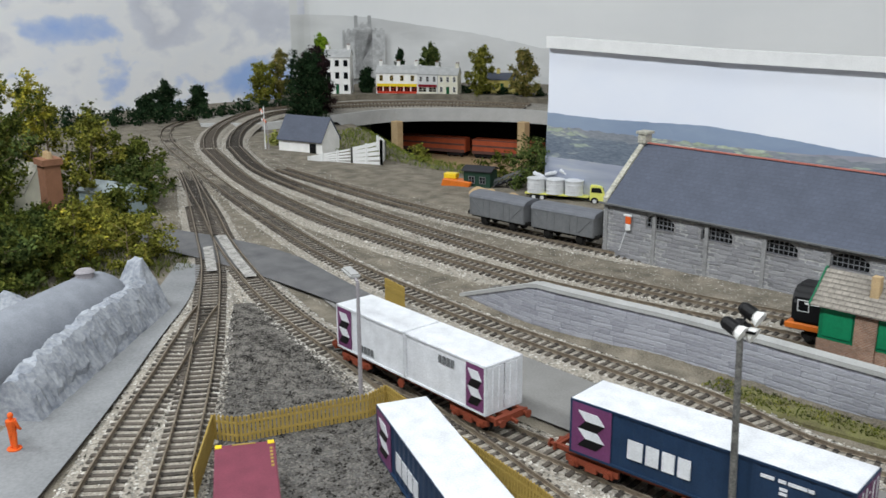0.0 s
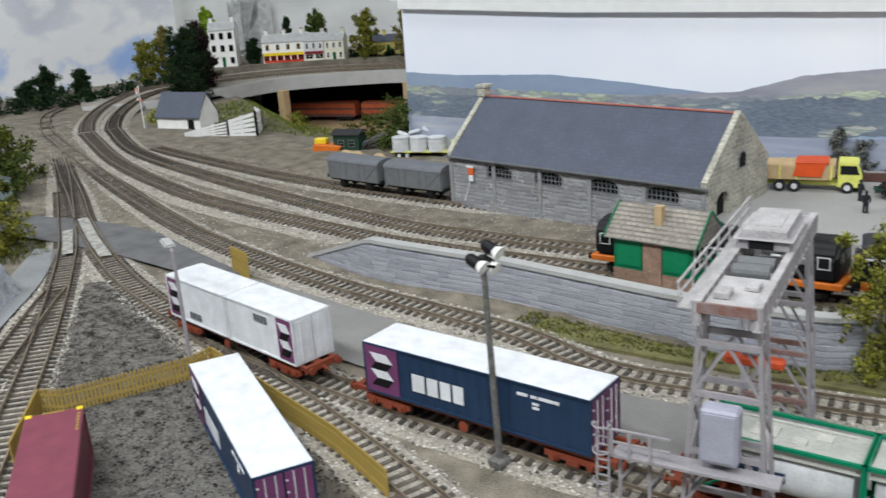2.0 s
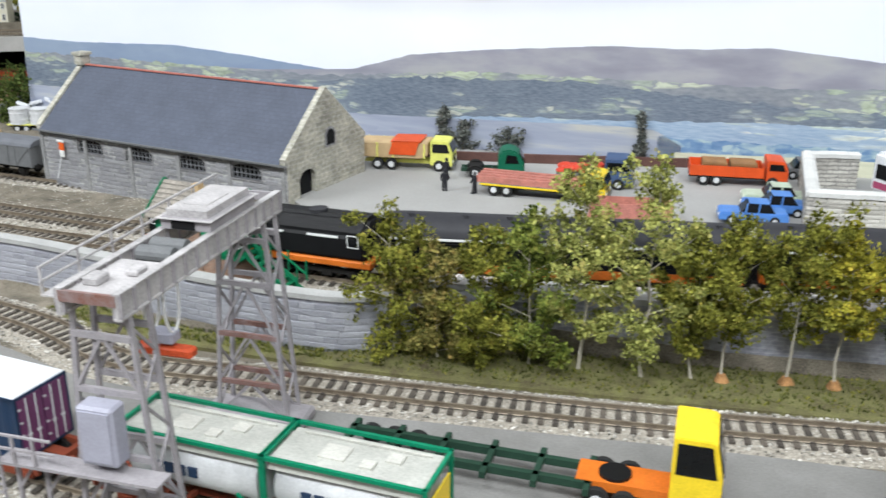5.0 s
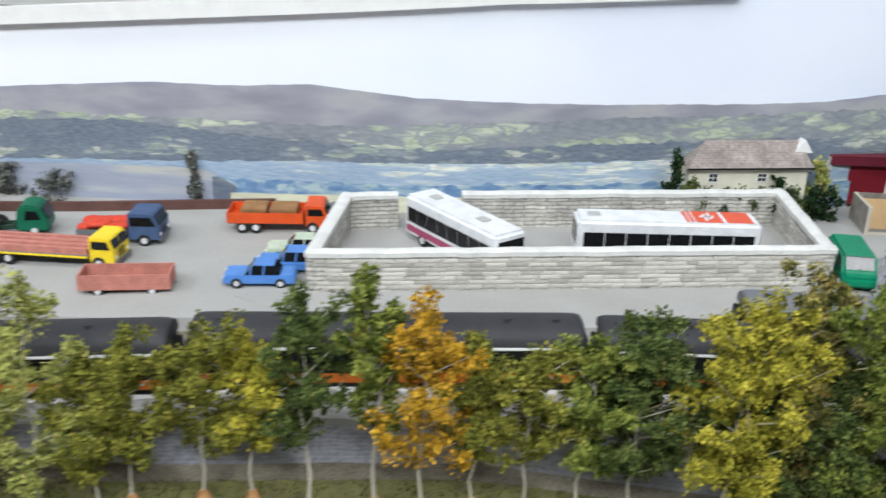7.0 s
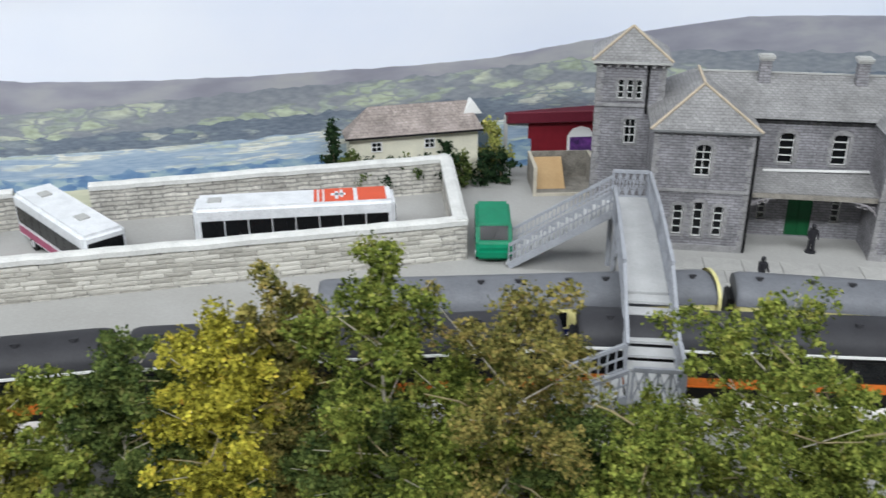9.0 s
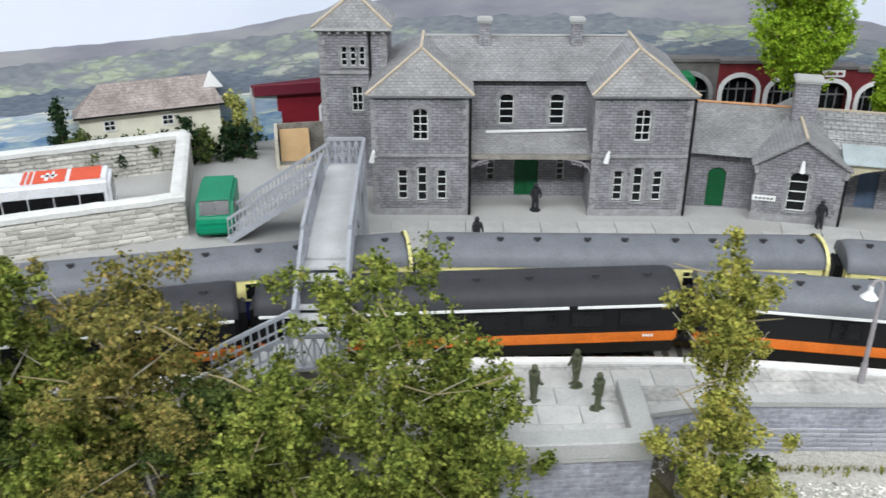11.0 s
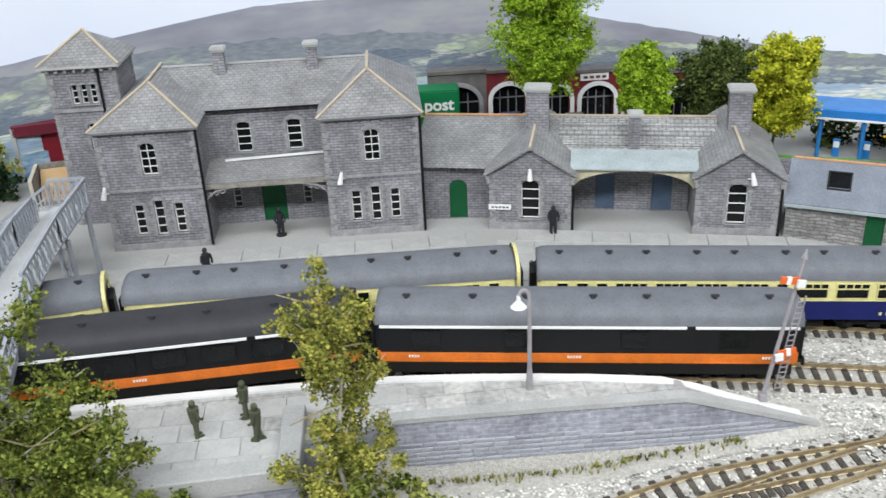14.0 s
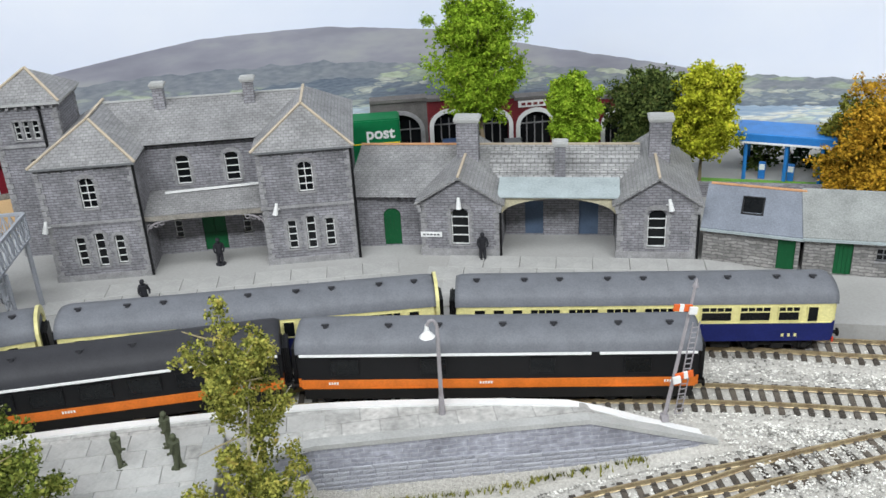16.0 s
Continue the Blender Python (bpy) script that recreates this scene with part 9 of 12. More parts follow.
def castle():
    e = thing("castle", at(-1.812, 1.193, 0.05, 61), "pale grey printed castle tower with battlements in mist", "castle")
    M["castle_stone"] = mat("castle_stone", (0.55, 0.555, 0.555), 0.9, var=0.25, scale=70, bump=0.1)
    M["castle_dark"] = mat("castle_dark", (0.42, 0.425, 0.425), 0.9, var=0.2, scale=70, bump=0.1)
    for x, w, h, n in ((0.0, 0.012, 0.128, 1), (0.012, 0.108, 0.132, 7), (0.034, 0.05, 0.148, 3)):
        bm = bmesh.new()
        box(bm, x, x + w, -0.006, -0.0035, 0, h)
        t = part("tower", bm, M["castle_stone"], e)
        for k in range(n):
            bm = bmesh.new()
            box(bm, x + w * (k + 0.1) / n, x + w * (k + 0.6) / n, -0.0062, -0.004, h, h + 0.005)
            part("merlon", bm, M["castle_stone"], t)
    for x in (0.034, 0.072):
        bm = bmesh.new()
        box(bm, x, x + 0.009, -0.0065, -0.004, 0.14, 0.172)
        part("turret", bm, M["castle_dark"], e)
    for x, z, w, h in ((0.002, 0.08, 0.006, 0.045), (0.02, 0.118, 0.02, 0.008), (0.05, 0.122, 0.03, 0.005), (0.095, 0.112, 0.012, 0.009), (0.04, 0.072, 0.006, 0.012)):
        bm = bmesh.new()
        box(bm, x, x + w, -0.0068, -0.0058, z, z + h)
        part("opening", bm, M["castle_dark"], e)


castle()

# dry verge and wall along the town edge
bm = bmesh.new()
Lw = smooth_line([(-1.6, 0.86), (-1.575, 0.94), (-1.545, 1.06), (-1.41, 1.2), (-1.2, 1.3), (-0.9, 1.37)], 0.012)
sweep(bm, Lw, [(-0.003, -0.02), (-0.003, 0.002), (0.003, 0.002), (0.003, -0.02)], lambda p: 0.034 + 0.001 * noise.noise((p.x * 80, p.y * 80, 0)))
metres_uv(tagged(part("garden_wall", bm, M["earth"]), "low rough earth bank along the town edge", "wall", kind="structure"))


# ---- white cottage by the curve ----
def white_cottage():
    e = thing("cottage", at(-1.136, 0.536, 0.0, 17.0), "whitewashed cottage with plain dark slate roof", "house")
    W, D, H, R = 0.1, 0.052, 0.0275, 0.036
    bm = bmesh.new()
    extrude(bm, [(0, -0.004), (D, -0.004), (D, H), (D / 2, H + R), (0, H)], "x", 0, W)
    w = part("wall", bm, M["lime_white"], e)
    for s, (y0, y1) in enumerate(((-0.004, D / 2), (D + 0.004, D / 2))):
        bm = bmesh.new()
        k = R / (D / 2)
        ye = -0.004 if s == 0 else D + 0.004
        extrude(bm, [(ye, H - 0.004 * k + 0.0004), (D / 2, H + R + 0.0004), (D / 2, H + R + 0.0026), (ye, H - 0.004 * k + 0.0022)], "x", -0.002, W + 0.002)
        metres_uv(part("roof", bm, M["shed_slate"], e))
    bm = bmesh.new()
    box(bm, 0.072, 0.086, -0.0006, 0.001, 0.0, 0.02)
    d = part("door", bm, M["glass_dark"], w)


white_cottage()


def white_fence(pts, label):
    """Boarded railings over plan points with a height at each."""
    e = thing("fence", at(0, 0), label, "fence", "white railings by the cottage")
    for (px, py, ph), (qx, qy, qh) in zip(pts, pts[1:]):
        p, q = Vector((px, py, 0)), Vector((qx, qy, 0))
        n = max(2, int((q - p).length / 0.022))
        for k in range(n + 1):
            c, h = p.lerp(q, k / n), ph + (qh - ph) * k / n
            bm = bmesh.new()
            box(bm, c.x - 0.0016, c.x + 0.0016, c.y - 0.0016, c.y + 0.0016, -0.004, h + 0.001)
            part("post", bm, M["white"], e)
        for k in range(5):
            u = (k + 0.55) / 5
            bm = bmesh.new()
            bar(bm, p + Vector((0, 0, ph * u)), q + Vector((0, 0, qh * u)), 0.0014, (ph + qh) / 10 * 0.8)
            part("rail", bm, M["white"], e)


white_fence([(-1.006, 0.512, 0.009), (-0.9325, 0.55, 0.029), (-0.8845, 0.5745, 0.044)], "tall white boarded railings beside the cottage")
white_fence([(-0.8845, 0.5745, 0.044), (-0.93, 0.62, 0.034), (-1.0, 0.66, 0.03)], "white boarded railings behind the cottage")


def semaphore(x, y, z, h, arms, label, post_mat, lean=0.0, ladder=True):
    e = thing("semaphore_signal", at(x, y, z), label, "signal", "signals")
    bm = bmesh.new()
    rod(bm, (0, 0, 0), (lean, 0, h), 0.0013, 8, 0.0009)
    rod(bm, (lean, 0, h), (lean * 1.05, 0, h + 0.005), 0.0018, 8, 0.0004)
    box(bm, -0.002, 0.002, -0.002, 0.002, -0.002, 0.002)
    part("post", bm, post_mat, e)
    for za, deg, s in arms:
        m = Matrix.Translation((lean * za / h, -0.0018, za)) @ Matrix.Rotation(radians(deg), 4, "Y")
        bm = bmesh.new()
        box(bm, 0 if s > 0 else -0.0105, 0.0105 if s > 0 else 0, -0.0005, 0.0005, -0.002, 0.002, 0, m)
        a = part("arm", bm, M["signal_orange"], e, "orange and white signal arm")
        bm = bmesh.new()
        box(bm, s * 0.006 - 0.0012, s * 0.006 + 0.0012, -0.0008, 0.0007, -0.0021, 0.0021, 0, m)
        part("arm_band", bm, M["white"], a)
        bm = bmesh.new()
        box(bm, -0.0022, 0.0022, -0.003, -0.0015, -0.0026, 0.0016, 0, m)
        part("spectacle", bm, M["white"], a)
    if ladder:
        bm = bmesh.new()
        for q in (-0.002, 0.002):
            bar(bm, (0.009 + q, 0.002, 0), (lean + 0.003 + q, 0.002, h * 0.72), 0.0006)
        for k in range(18):
            t = k / 18
            xx = 0.009 + (lean + 0.003 - 0.009) * t
            bar(bm, (xx - 0.002, 0.002, h * 0.72 * t), (xx + 0.002, 0.002, h * 0.72 * t), 0.0005)
        part("ladder", bm, M["crane_grey"], e)


M["signal_orange"] = mat("signal_orange", (0.75, 0.14, 0.03), 0.4, var=0.1, scale=200, bump=0.05)
semaphore(-1.163, 0.524, 0.0, 0.077, ((0.07, 35, -1), (0.058, 25, 1)), "white semaphore signal with two sloping arms", M["white"])
semaphore(1.374, 0.432, 0.03, 0.084, ((0.072, 8, -1), (0.028, -8, 1)), "thin grey semaphore signal with two orange arms and ladder", M["crane_grey"], 0.013)


# ---- near the shed's west end ----
def coal_corner():
    e = thing("hut", at(-0.66, 0.55, 0.0, 24), "small dark grey-green wooden hut near the backdrop", "hut")
    bm = bmesh.new()
    box(bm, 0, 0.042, 0, 0.03, -0.002, 0.026)
    part("wall", bm, M["dark_green_truck"], e)
    bm = bmesh.new()
    extrude(bm, [(-0.003, 0.026), (0.015, 0.0315), (0.033, 0.026), (0.033, 0.0275), (0.015, 0.033), (-0.003, 0.0275)], "x", -0.003, 0.045)
    part("roof", bm, M["roof_dark"], e)
    simple_window(e, Matrix.Translation((0.013, 0, 0.009)), 0.008, 0.009, M["wagon_grey"])
    simple_window(e, Matrix.Translation((0.03, 0, 0.009)), 0.008, 0.009, M["wagon_grey"])
    e = thing("digger", at(-0.69, 0.53, 0.0, 24), "bright orange low loader bucket with yellow box", "machine")
    bm = bmesh.new()
    extrude(bm, [(0, 0), (0.045, 0), (0.05, 0.01), (0.004, 0.013)], "y", 0, 0.022)
    bevel_all(bm, 0.001)
    part("bucket", bm, M["orange"], e)
    bm = bmesh.new()
    box(bm, 0.002, 0.022, 0.008, 0.022, 0.012, 0.02)
    bevel_all(bm, 0.001)
    part("engine_box", bm, M["yellow"], e)
    for k, (x, y, r, h) in enumerate(((-0.595, 0.518, 0.018, 0.014), (-0.578, 0.522, 0.016, 0.013), (-0.545, 0.535, 0.013, 0.01))):
        bm = bmesh.new()
        bmesh.ops.create_icosphere(bm, subdivisions=3, radius=1)
        for v in bm.verts:
            v.co = Vector((v.co.x * r, v.co.y * r * 0.7, max(-0.1, v.co.z) * h)) * (1 + 0.12 * noise.noise(v.co * 2.2 + Vector((k, 0, 0))))
        ob = part("tarpaulin_heap", bm, M["tan"])
        ob.matrix_world = at(x, y, 0.002)
        tagged(ob, "tan tarpaulin thrown over a heap of goods", "tarpaulin", "tan heaps")
    e = thing("conveyor", at(0, 0), "dark lattice loading conveyor sloping up to a lorry", "conveyor")
    a, b = Vector((-0.62, 0.575, 0.006)), Vector((-0.535, 0.64, 0.05))
    bm = bmesh.new()
    bar(bm, a, b, 0.011, 0.003)
    part("belt", bm, M["black"], e)
    for s in (-1, 1):
        bm = bmesh.new()
        o = Vector((-0.6, 0.8, 0)) * 0.006 * s
        up = Vector((0, 0, 0.008))
        bar(bm, a + o + up, b + o + up, 0.0012)
        for k in range(12):
            p, q = a.lerp(b, k / 12) + o, a.lerp(b, (k + 1) / 12) + o
            bar(bm, p, q + up, 0.0007)
            bar(bm, p, p + up, 0.0007)
        part("side_frame", bm, M["wagon_grey"], e)
    for t in (0.35, 0.85):
        c = a.lerp(b, t)
        bm = bmesh.new()
        bar(bm, c, (c.x, c.y, 0.0), 0.002)
        part("leg", bm, M["black"], e)


coal_corner()


# ---- road vehicles ----
def wheels(e, xs, w, r=0.0055):
    for x in xs:
        for s in (-1, 1):
            bm = bmesh.new()
            rod(bm, (x, s * (w / 2 - 0.0035), r), (x, s * (w / 2 - 0.0002), r), r, 14)
            t = part("wheel", bm, M["tyre"], e)
            bm = bmesh.new()
            rod(bm, (x, s * (w / 2 - 0.0012), r), (x, s * (w / 2 + 0.0004), r), r * 0.5, 10)
            part("hub", bm, M["silver"], t)


def cab(e, x0, x1, w, z0, z1, material, nose=0.0, roof=None):
    """A lorry cab facing +x, with windscreen, side windows, grille and lamps."""
    bm = bmesh.new()
    zm = z0 + (z1 - z0) * 0.48
    rake = (x1 - x0) * 0.16
    pts = [(x0, z0), (x1 + nose, z0), (x1 + nose, zm), (x1, zm + 0.001), (x1 - rake, z1 - 0.001), (x1 - rake - 0.003, z1), (x0, z1)]
    extrude(bm, pts, "y", -w / 2, w / 2)
    bevel_all(bm, 0.0011, 2)
    c = part("cab", bm, material, e)
    bm = bmesh.new()
    p = Vector((x1 + 0.0002, 0, zm + 0.0022))
    q = Vector((x1 - rake + 0.0003, 0, z1 - 0.0022))
    for s in (-1, 1):
        vs = [bm.verts.new((p.x, s * 0.0008, p.z)), bm.verts.new((p.x, s * (w / 2 - 0.002), p.z)), bm.verts.new((q.x, s * (w / 2 - 0.0024), q.z)), bm.verts.new((q.x, s * 0.0008, q.z))]
        f = bm.faces.new(vs)
        r = bmesh.ops.extrude_face_region(bm, geom=[f])
        for v in [g for g in r["geom"] if isinstance(g, bmesh.types.BMVert)]:
            v.co.x += 0.0006
    bmesh.ops.recalc_face_normals(bm, faces=bm.faces[:])
    part("windscreen", bm, M["glass_dark"], c)
    for s in (-1, 1):
        bm = bmesh.new()
        y0, y1 = sorted((s * (w / 2 - 0.0003), s * (w / 2 + 0.0004)))
        extrude(bm, [(x0 + 0.002, zm + 0.0015), (x1 - 0.0025, zm + 0.0015), (x1 - rake - 0.002, z1 - 0.0028), (x0 + 0.002, z1 - 0.0028)], "y", y0, y1)
        part("side_window", bm, M["glass_dark"], c)
        bm = bmesh.new()
        rod(bm, (x1 + nose, s * w * 0.36, z0 + 0.0045), (x1 + nose + 0.0006, s * w * 0.36, z0 + 0.0045), 0.0016, 10)
        part("headlight", bm, M["lens_white"], c)
    bm = bmesh.new()
    for k in range(4):
        box(bm, x1 + nose, x1 + nose + 0.0004, -w * 0.2, w * 0.2, z0 + 0.003 + k * 0.0018, z0 + 0.0038 + k * 0.0018)
    part("grille", bm, M["black"], c)
    bm = bmesh.new()
    box(bm, x1 + nose, x1 + nose + 0.0015, -w / 2, w / 2, z0 - 0.0012, z0 + 0.0012)
    part("bumper", bm, M["wagon_grey"], c)
    return c


def lorry(x, y, z, deg, L, cab_mat, bed_mat, label, load=None, sides=0.006, cab_len=0.024, cab_h=0.029, w=0.031, group="lorries in the goods yard", stripe=None):
    e = thing("lorry", at(x, y, z, deg), label, "lorry", group)
    cab(e, L / 2 - cab_len, L / 2, w * 0.96, 0.006, cab_h, cab_mat)
    bm = bmesh.new()
    for s in (-1, 1):
        box(bm, -L / 2, L / 2 - 0.002, s * 0.006 - 0.001, s * 0.006 + 0.001, 0.006, 0.0095)
    part("chassis", bm, M["underframe"], e)
    x0, x1 = -L / 2, L / 2 - cab_len - 0.002
    bm = bmesh.new()
    box(bm, x0, x1, -w / 2, w / 2, 0.0095, 0.0112)
    bed = part("bed", bm, bed_mat, e)
    if stripe:
        for s in (-1, 1):
            bm = bmesh.new()
            box(bm, x0, x1, s * (w / 2 + 0.0002) - 0.0004, s * (w / 2 + 0.0002) + 0.0004, 0.0096, 0.0112)
            part("edge_stripe", bm, stripe, bed)
    if sides:
        for a, b, c, d in ((x0, x1, -w / 2, -w / 2 + 0.0009), (x0, x1, w / 2 - 0.0009, w / 2), (x0, x0 + 0.0009, -w / 2, w / 2), (x1 - 0.0009, x1, -w / 2, w / 2 )):
            bm = bmesh.new()
            box(bm, a, b, c, d, 0.0112, 0.0112 + sides)
            if b - a > 0.01:
                n = 5
                for k in range(n + 1):
                    xx = a + (b - a) * k / n
                    o = -0.0004 if c < 0 else 0.0004
                    box(bm, max(a, xx - 0.0006), min(b, xx + 0.0006), c + o, d + o, 0.0105, 0.0112 + sides)
            part("side_board", bm, bed_mat, bed)
    if load == "sacks":
        rr = random.Random(int(x * 1000))
        for k in range(10):
            bm = bmesh.new()
            bmesh.ops.create_icosphere(bm, subdivisions=2, radius=0.006)
            for v in bm.verts:
                v.co = Vector((v.co.x * 1.3, v.co.y, v.co.z * 0.6))
            part("sack", bm, M["lorry_red"], bed).matrix_basis = at(x0 + (x1 - x0) * (0.12 + 0.76 * (k % 5) / 4), -0.0075 if k < 5 else 0.0075, 0.0145 + rr.uniform(0, 0.003), rr.uniform(0, 90))
    if load == "crates":
        for k, (a, b) in enumerate(((0.18, 0.5), (0.56, 0.9))):
            bm = bmesh.new()
            xa, xb = x0 + (x1 - x0) * a, x0 + (x1 - x0) * b
            box(bm, xa, xb, -0.012, 0.012, 0.0115, 0.0215)
            for q in range(4):
                zz = 0.012 + q * 0.0024
                box(bm, xa - 0.0005, xb + 0.0005, -0.0125, 0.0125, zz, zz + 0.0016)
            part("crate", bm, M["crate"], bed)
    if load == "planks":
        for k in range(6):
            bm = bmesh.new()
            box(bm, x0 - 0.004, x1 - 0.001, -0.013 + k * 0.0044, -0.0092 + k * 0.0044, 0.0112, 0.0165 + 0.0012 * (k % 2))
            part("plank", bm, M["load_red"], bed)
    if load == "heap":
        bm = bmesh.new()
        bmesh.ops.create_icosphere(bm, subdivisions=3, radius=1)
        for v in bm.verts:
            v.co = Vector((v.co.x * (x1 - x0) * 0.46, v.co.y * w * 0.44, max(0, v.co.z) * 0.008)) + 0.001 * Vector((0, 0, noise.noise(v.co * 4)))
        part("coal_load", bm, M["cinder"], bed).matrix_basis = at((x0 + x1) / 2, 0, 0.012)
    if load == "kegs":
        for k in range(3):
            cx, cy = x0 + 0.014 + k * 0.027, -0.0055
            bm = bmesh.new()
            prof = [(0.0133, 0.0112), (0.0133, 0.0122), (0.0127, 0.0124), (0.0127, 0.0163), (0.0132, 0.0167), (0.0132, 0.0173), (0.0127, 0.0177), (0.0127, 0.0243), (0.0132, 0.0247), (0.0132, 0.0253), (0.0127, 0.0257), (0.0127, 0.0298), (0.0133, 0.03), (0.0133, 0.0312), (0.0115, 0.0312), (0.006, 0.0324)]
            rings = [[bm.verts.new((cx + r * math.cos(a * math.tau / 20), cy + r * math.sin(a * math.tau / 20), z)) for a in range(20)] for r, z in prof]
            for p, q in zip(rings, rings[1:]):
                for a in range(20):
                    bm.faces.new((p[a], p[(a + 1) % 20], q[(a + 1) % 20], q[a]))
            bm.faces.new(rings[-1])
            bm.faces.new(rings[0][::-1])
            part("drum", bm, M["silver"], bed)
        for k, (sx, sy, sz, deg) in enumerate(((0.012, 0.0115, 0.031, 20), (0.03, 0.012, 0.034, -15), (0.05, 0.0115, 0.036, 30), (0.068, 0.012, 0.033, -25))):
            bm = bmesh.new()
            box(bm, -0.009, 0.009, -0.003, 0.003, -0.0215 + 0.02, 0.0035)
            bevel_all(bm, 0.0014, 2)
            bmesh.ops.transform(bm, matrix=pose(x0 + sx, sy, sz, 0, deg, 0), verts=bm.verts[:])
            part("sack", bm, M["container_white"], bed, "bulging white sack")
        bm = bmesh.new()
        box(bm, x0 + 0.002, x0 + 0.08, 0.0085, 0.0145, 0.0112, 0.0285)
        bevel_all(bm, 0.0015)
        part("crate", bm, M["container_white"], bed)
    wheels(e, (L / 2 - 0.013, x0 + 0.013, x0 + 0.025), w)
    return e


def tipper_lorry(x, y, z, deg):
    """A pale yellow tipper: tan body sloping up behind, a red sheet over its front."""
    e = thing("tipper_lorry", at(x, y, z, deg), "pale yellow tipper lorry with tan body and red sheet", "lorry", "lorries in the goods yard")
    w = 0.031
    cab(e, 0.024, 0.046, w * 0.94, 0.006, 0.031, M["lorry_yellow"])
    bm = bmesh.new()
    for s in (-1, 1):
        box(bm, -0.045, 0.042, s * 0.006 - 0.001, s * 0.006 + 0.001, 0.006, 0.0095)
    part("chassis", bm, M["lorry_yellow"], e)
    bm = bmesh.new()
    extrude(bm, [(-0.05, 0.0125), (0.014, 0.0125), (0.0215, 0.0165), (0.0215, 0.029), (-0.052, 0.0275)], "y", -w / 2, w / 2)
    bevel_all(bm, 0.0007)
    b = part("tipper_body", bm, M["tan"], e)
    for s in (-1, 1):
        for px in (-0.046, -0.03, -0.014, 0.018):
            bm = bmesh.new()
            box(bm, px - 0.0008, px + 0.0008, s * (w / 2 + 0.0003) - 0.0006, s * (w / 2 + 0.0003) + 0.0006, 0.0132, 0.0278)
            part("rib", bm, M["lorry_yellow"], b)
    bm = bmesh.new()
    extrude(bm, [(-0.016, 0.0302), (0.015, 0.0308), (0.015, 0.0296), (-0.016, 0.029)], "y", -w / 2 - 0.0014, w / 2 + 0.0014)
    for s in (-1, 1):
        extrude(bm, [(-0.018, 0.0165), (0.009, 0.0165), (0.013, 0.0302), (-0.014, 0.0302)], "y", s * (w / 2 + 0.0009), s * (w / 2 + 0.0014))
    part("sheet", bm, M["lorry_orange"], b, "red tarpaulin sheet")
    wheels(e, (0.033, -0.016, -0.03), w, 0.006)
    return e


def tractor_unit(x, y, z, deg):
    """A short green tractor unit with a round-topped cab and a bare dark chassis."""
    e = thing("tractor_unit", at(x, y, z, deg), "green lorry tractor unit with rounded cab and bare chassis", "lorry", "lorries in the goods yard")
    w = 0.028
    bm = bmesh.new()
    prof = [(0.006, 0.005), (0.032, 0.005), (0.032, 0.014), (0.029, 0.021), (0.0255, 0.0265), (0.02, 0.029), (0.0125, 0.029), (0.008, 0.0265), (0.006, 0.02)]
    extrude(bm, prof, "y", -w / 2, w / 2)
    bevel_all(bm, 0.0016, 2)
    c = part("cab", bm, M["tractor_green"], e)
    for s in (-1, 1):
        bm = bmesh.new()
        y0, y1 = sorted((s * (w / 2 - 0.0003), s * (w / 2 + 0.0004)))
        extrude(bm, [(0.013, 0.016), (0.0265, 0.016), (0.0235, 0.0235), (0.0145, 0.0245)], "y", y0, y1)
        part("side_window", bm, M["glass_dark"], c)
    bm = bmesh.new()
    extrude(bm, [(0.0318, 0.0152), (0.0296, 0.0206), (0.0268, 0.0252), (0.0276, 0.0256), (0.0304, 0.021), (0.0325, 0.0154)], "y", -w / 2 + 0.003, w / 2 - 0.003)
    part("windscreen", bm, M["glass_dark"], c)
    bm = bmesh.new()
    for s in (-1, 1):
        box(bm, -0.03, 0.03, s * 0.006 - 0.001, s * 0.006 + 0.001, 0.0055, 0.009)
    for px in (-0.028, -0.014, 0.0):
        box(bm, px - 0.001, px + 0.001, -0.006, 0.006, 0.006, 0.0085)
    part("chassis", bm, M["dark_green_truck"], e)
    bm = bmesh.new()
    rod(bm, (-0.016, 0, 0.009), (-0.016, 0, 0.0115), 0.0085, 16, 0.0078)
    part("coupling_plate", bm, M["underframe"], e)
    for s in (-1, 1):
        bm = bmesh.new()
        pts = [(-0.016 + 0.0085 * math.cos(q), 0.0055 + 0.0075 * math.sin(q)) for q in [math.pi * i / 8 for i in range(9)]]
        pts += [(-0.016 + 0.0075 * math.cos(q), 0.0055 + 0.0065 * math.sin(q)) for q in [math.pi * (8 - i) / 8 for i in range(9)]]
        y0, y1 = sorted((s * (w / 2 - 0.006), s * (w / 2)))
        extrude(bm, pts, "y", y0, y1)
        part("mudguard", bm, M["underframe"], e)
    wheels(e, (0.02, -0.016), w, 0.0058)
    return e


M["tractor_green"] = mat("tractor_green", (0.008, 0.13, 0.07), 0.45, var=0.1, scale=90, bump=0.05)
M["crate"] = mat("crate", (0.3, 0.16, 0.07), 0.8, var=0.2, scale=120, bump=0.3)
M["load_red"] = mat("load_red", (0.5, 0.2, 0.16), 0.85, var=0.2, scale=120, bump=0.3)
M["lorry_orange"] = mat("lorry_orange", (0.68, 0.09, 0.02), 0.4, var=0.1, scale=90, bump=0.05)


def yz(x, y):
    return yard_z(x, y) if x < 0.4 else 0.0345


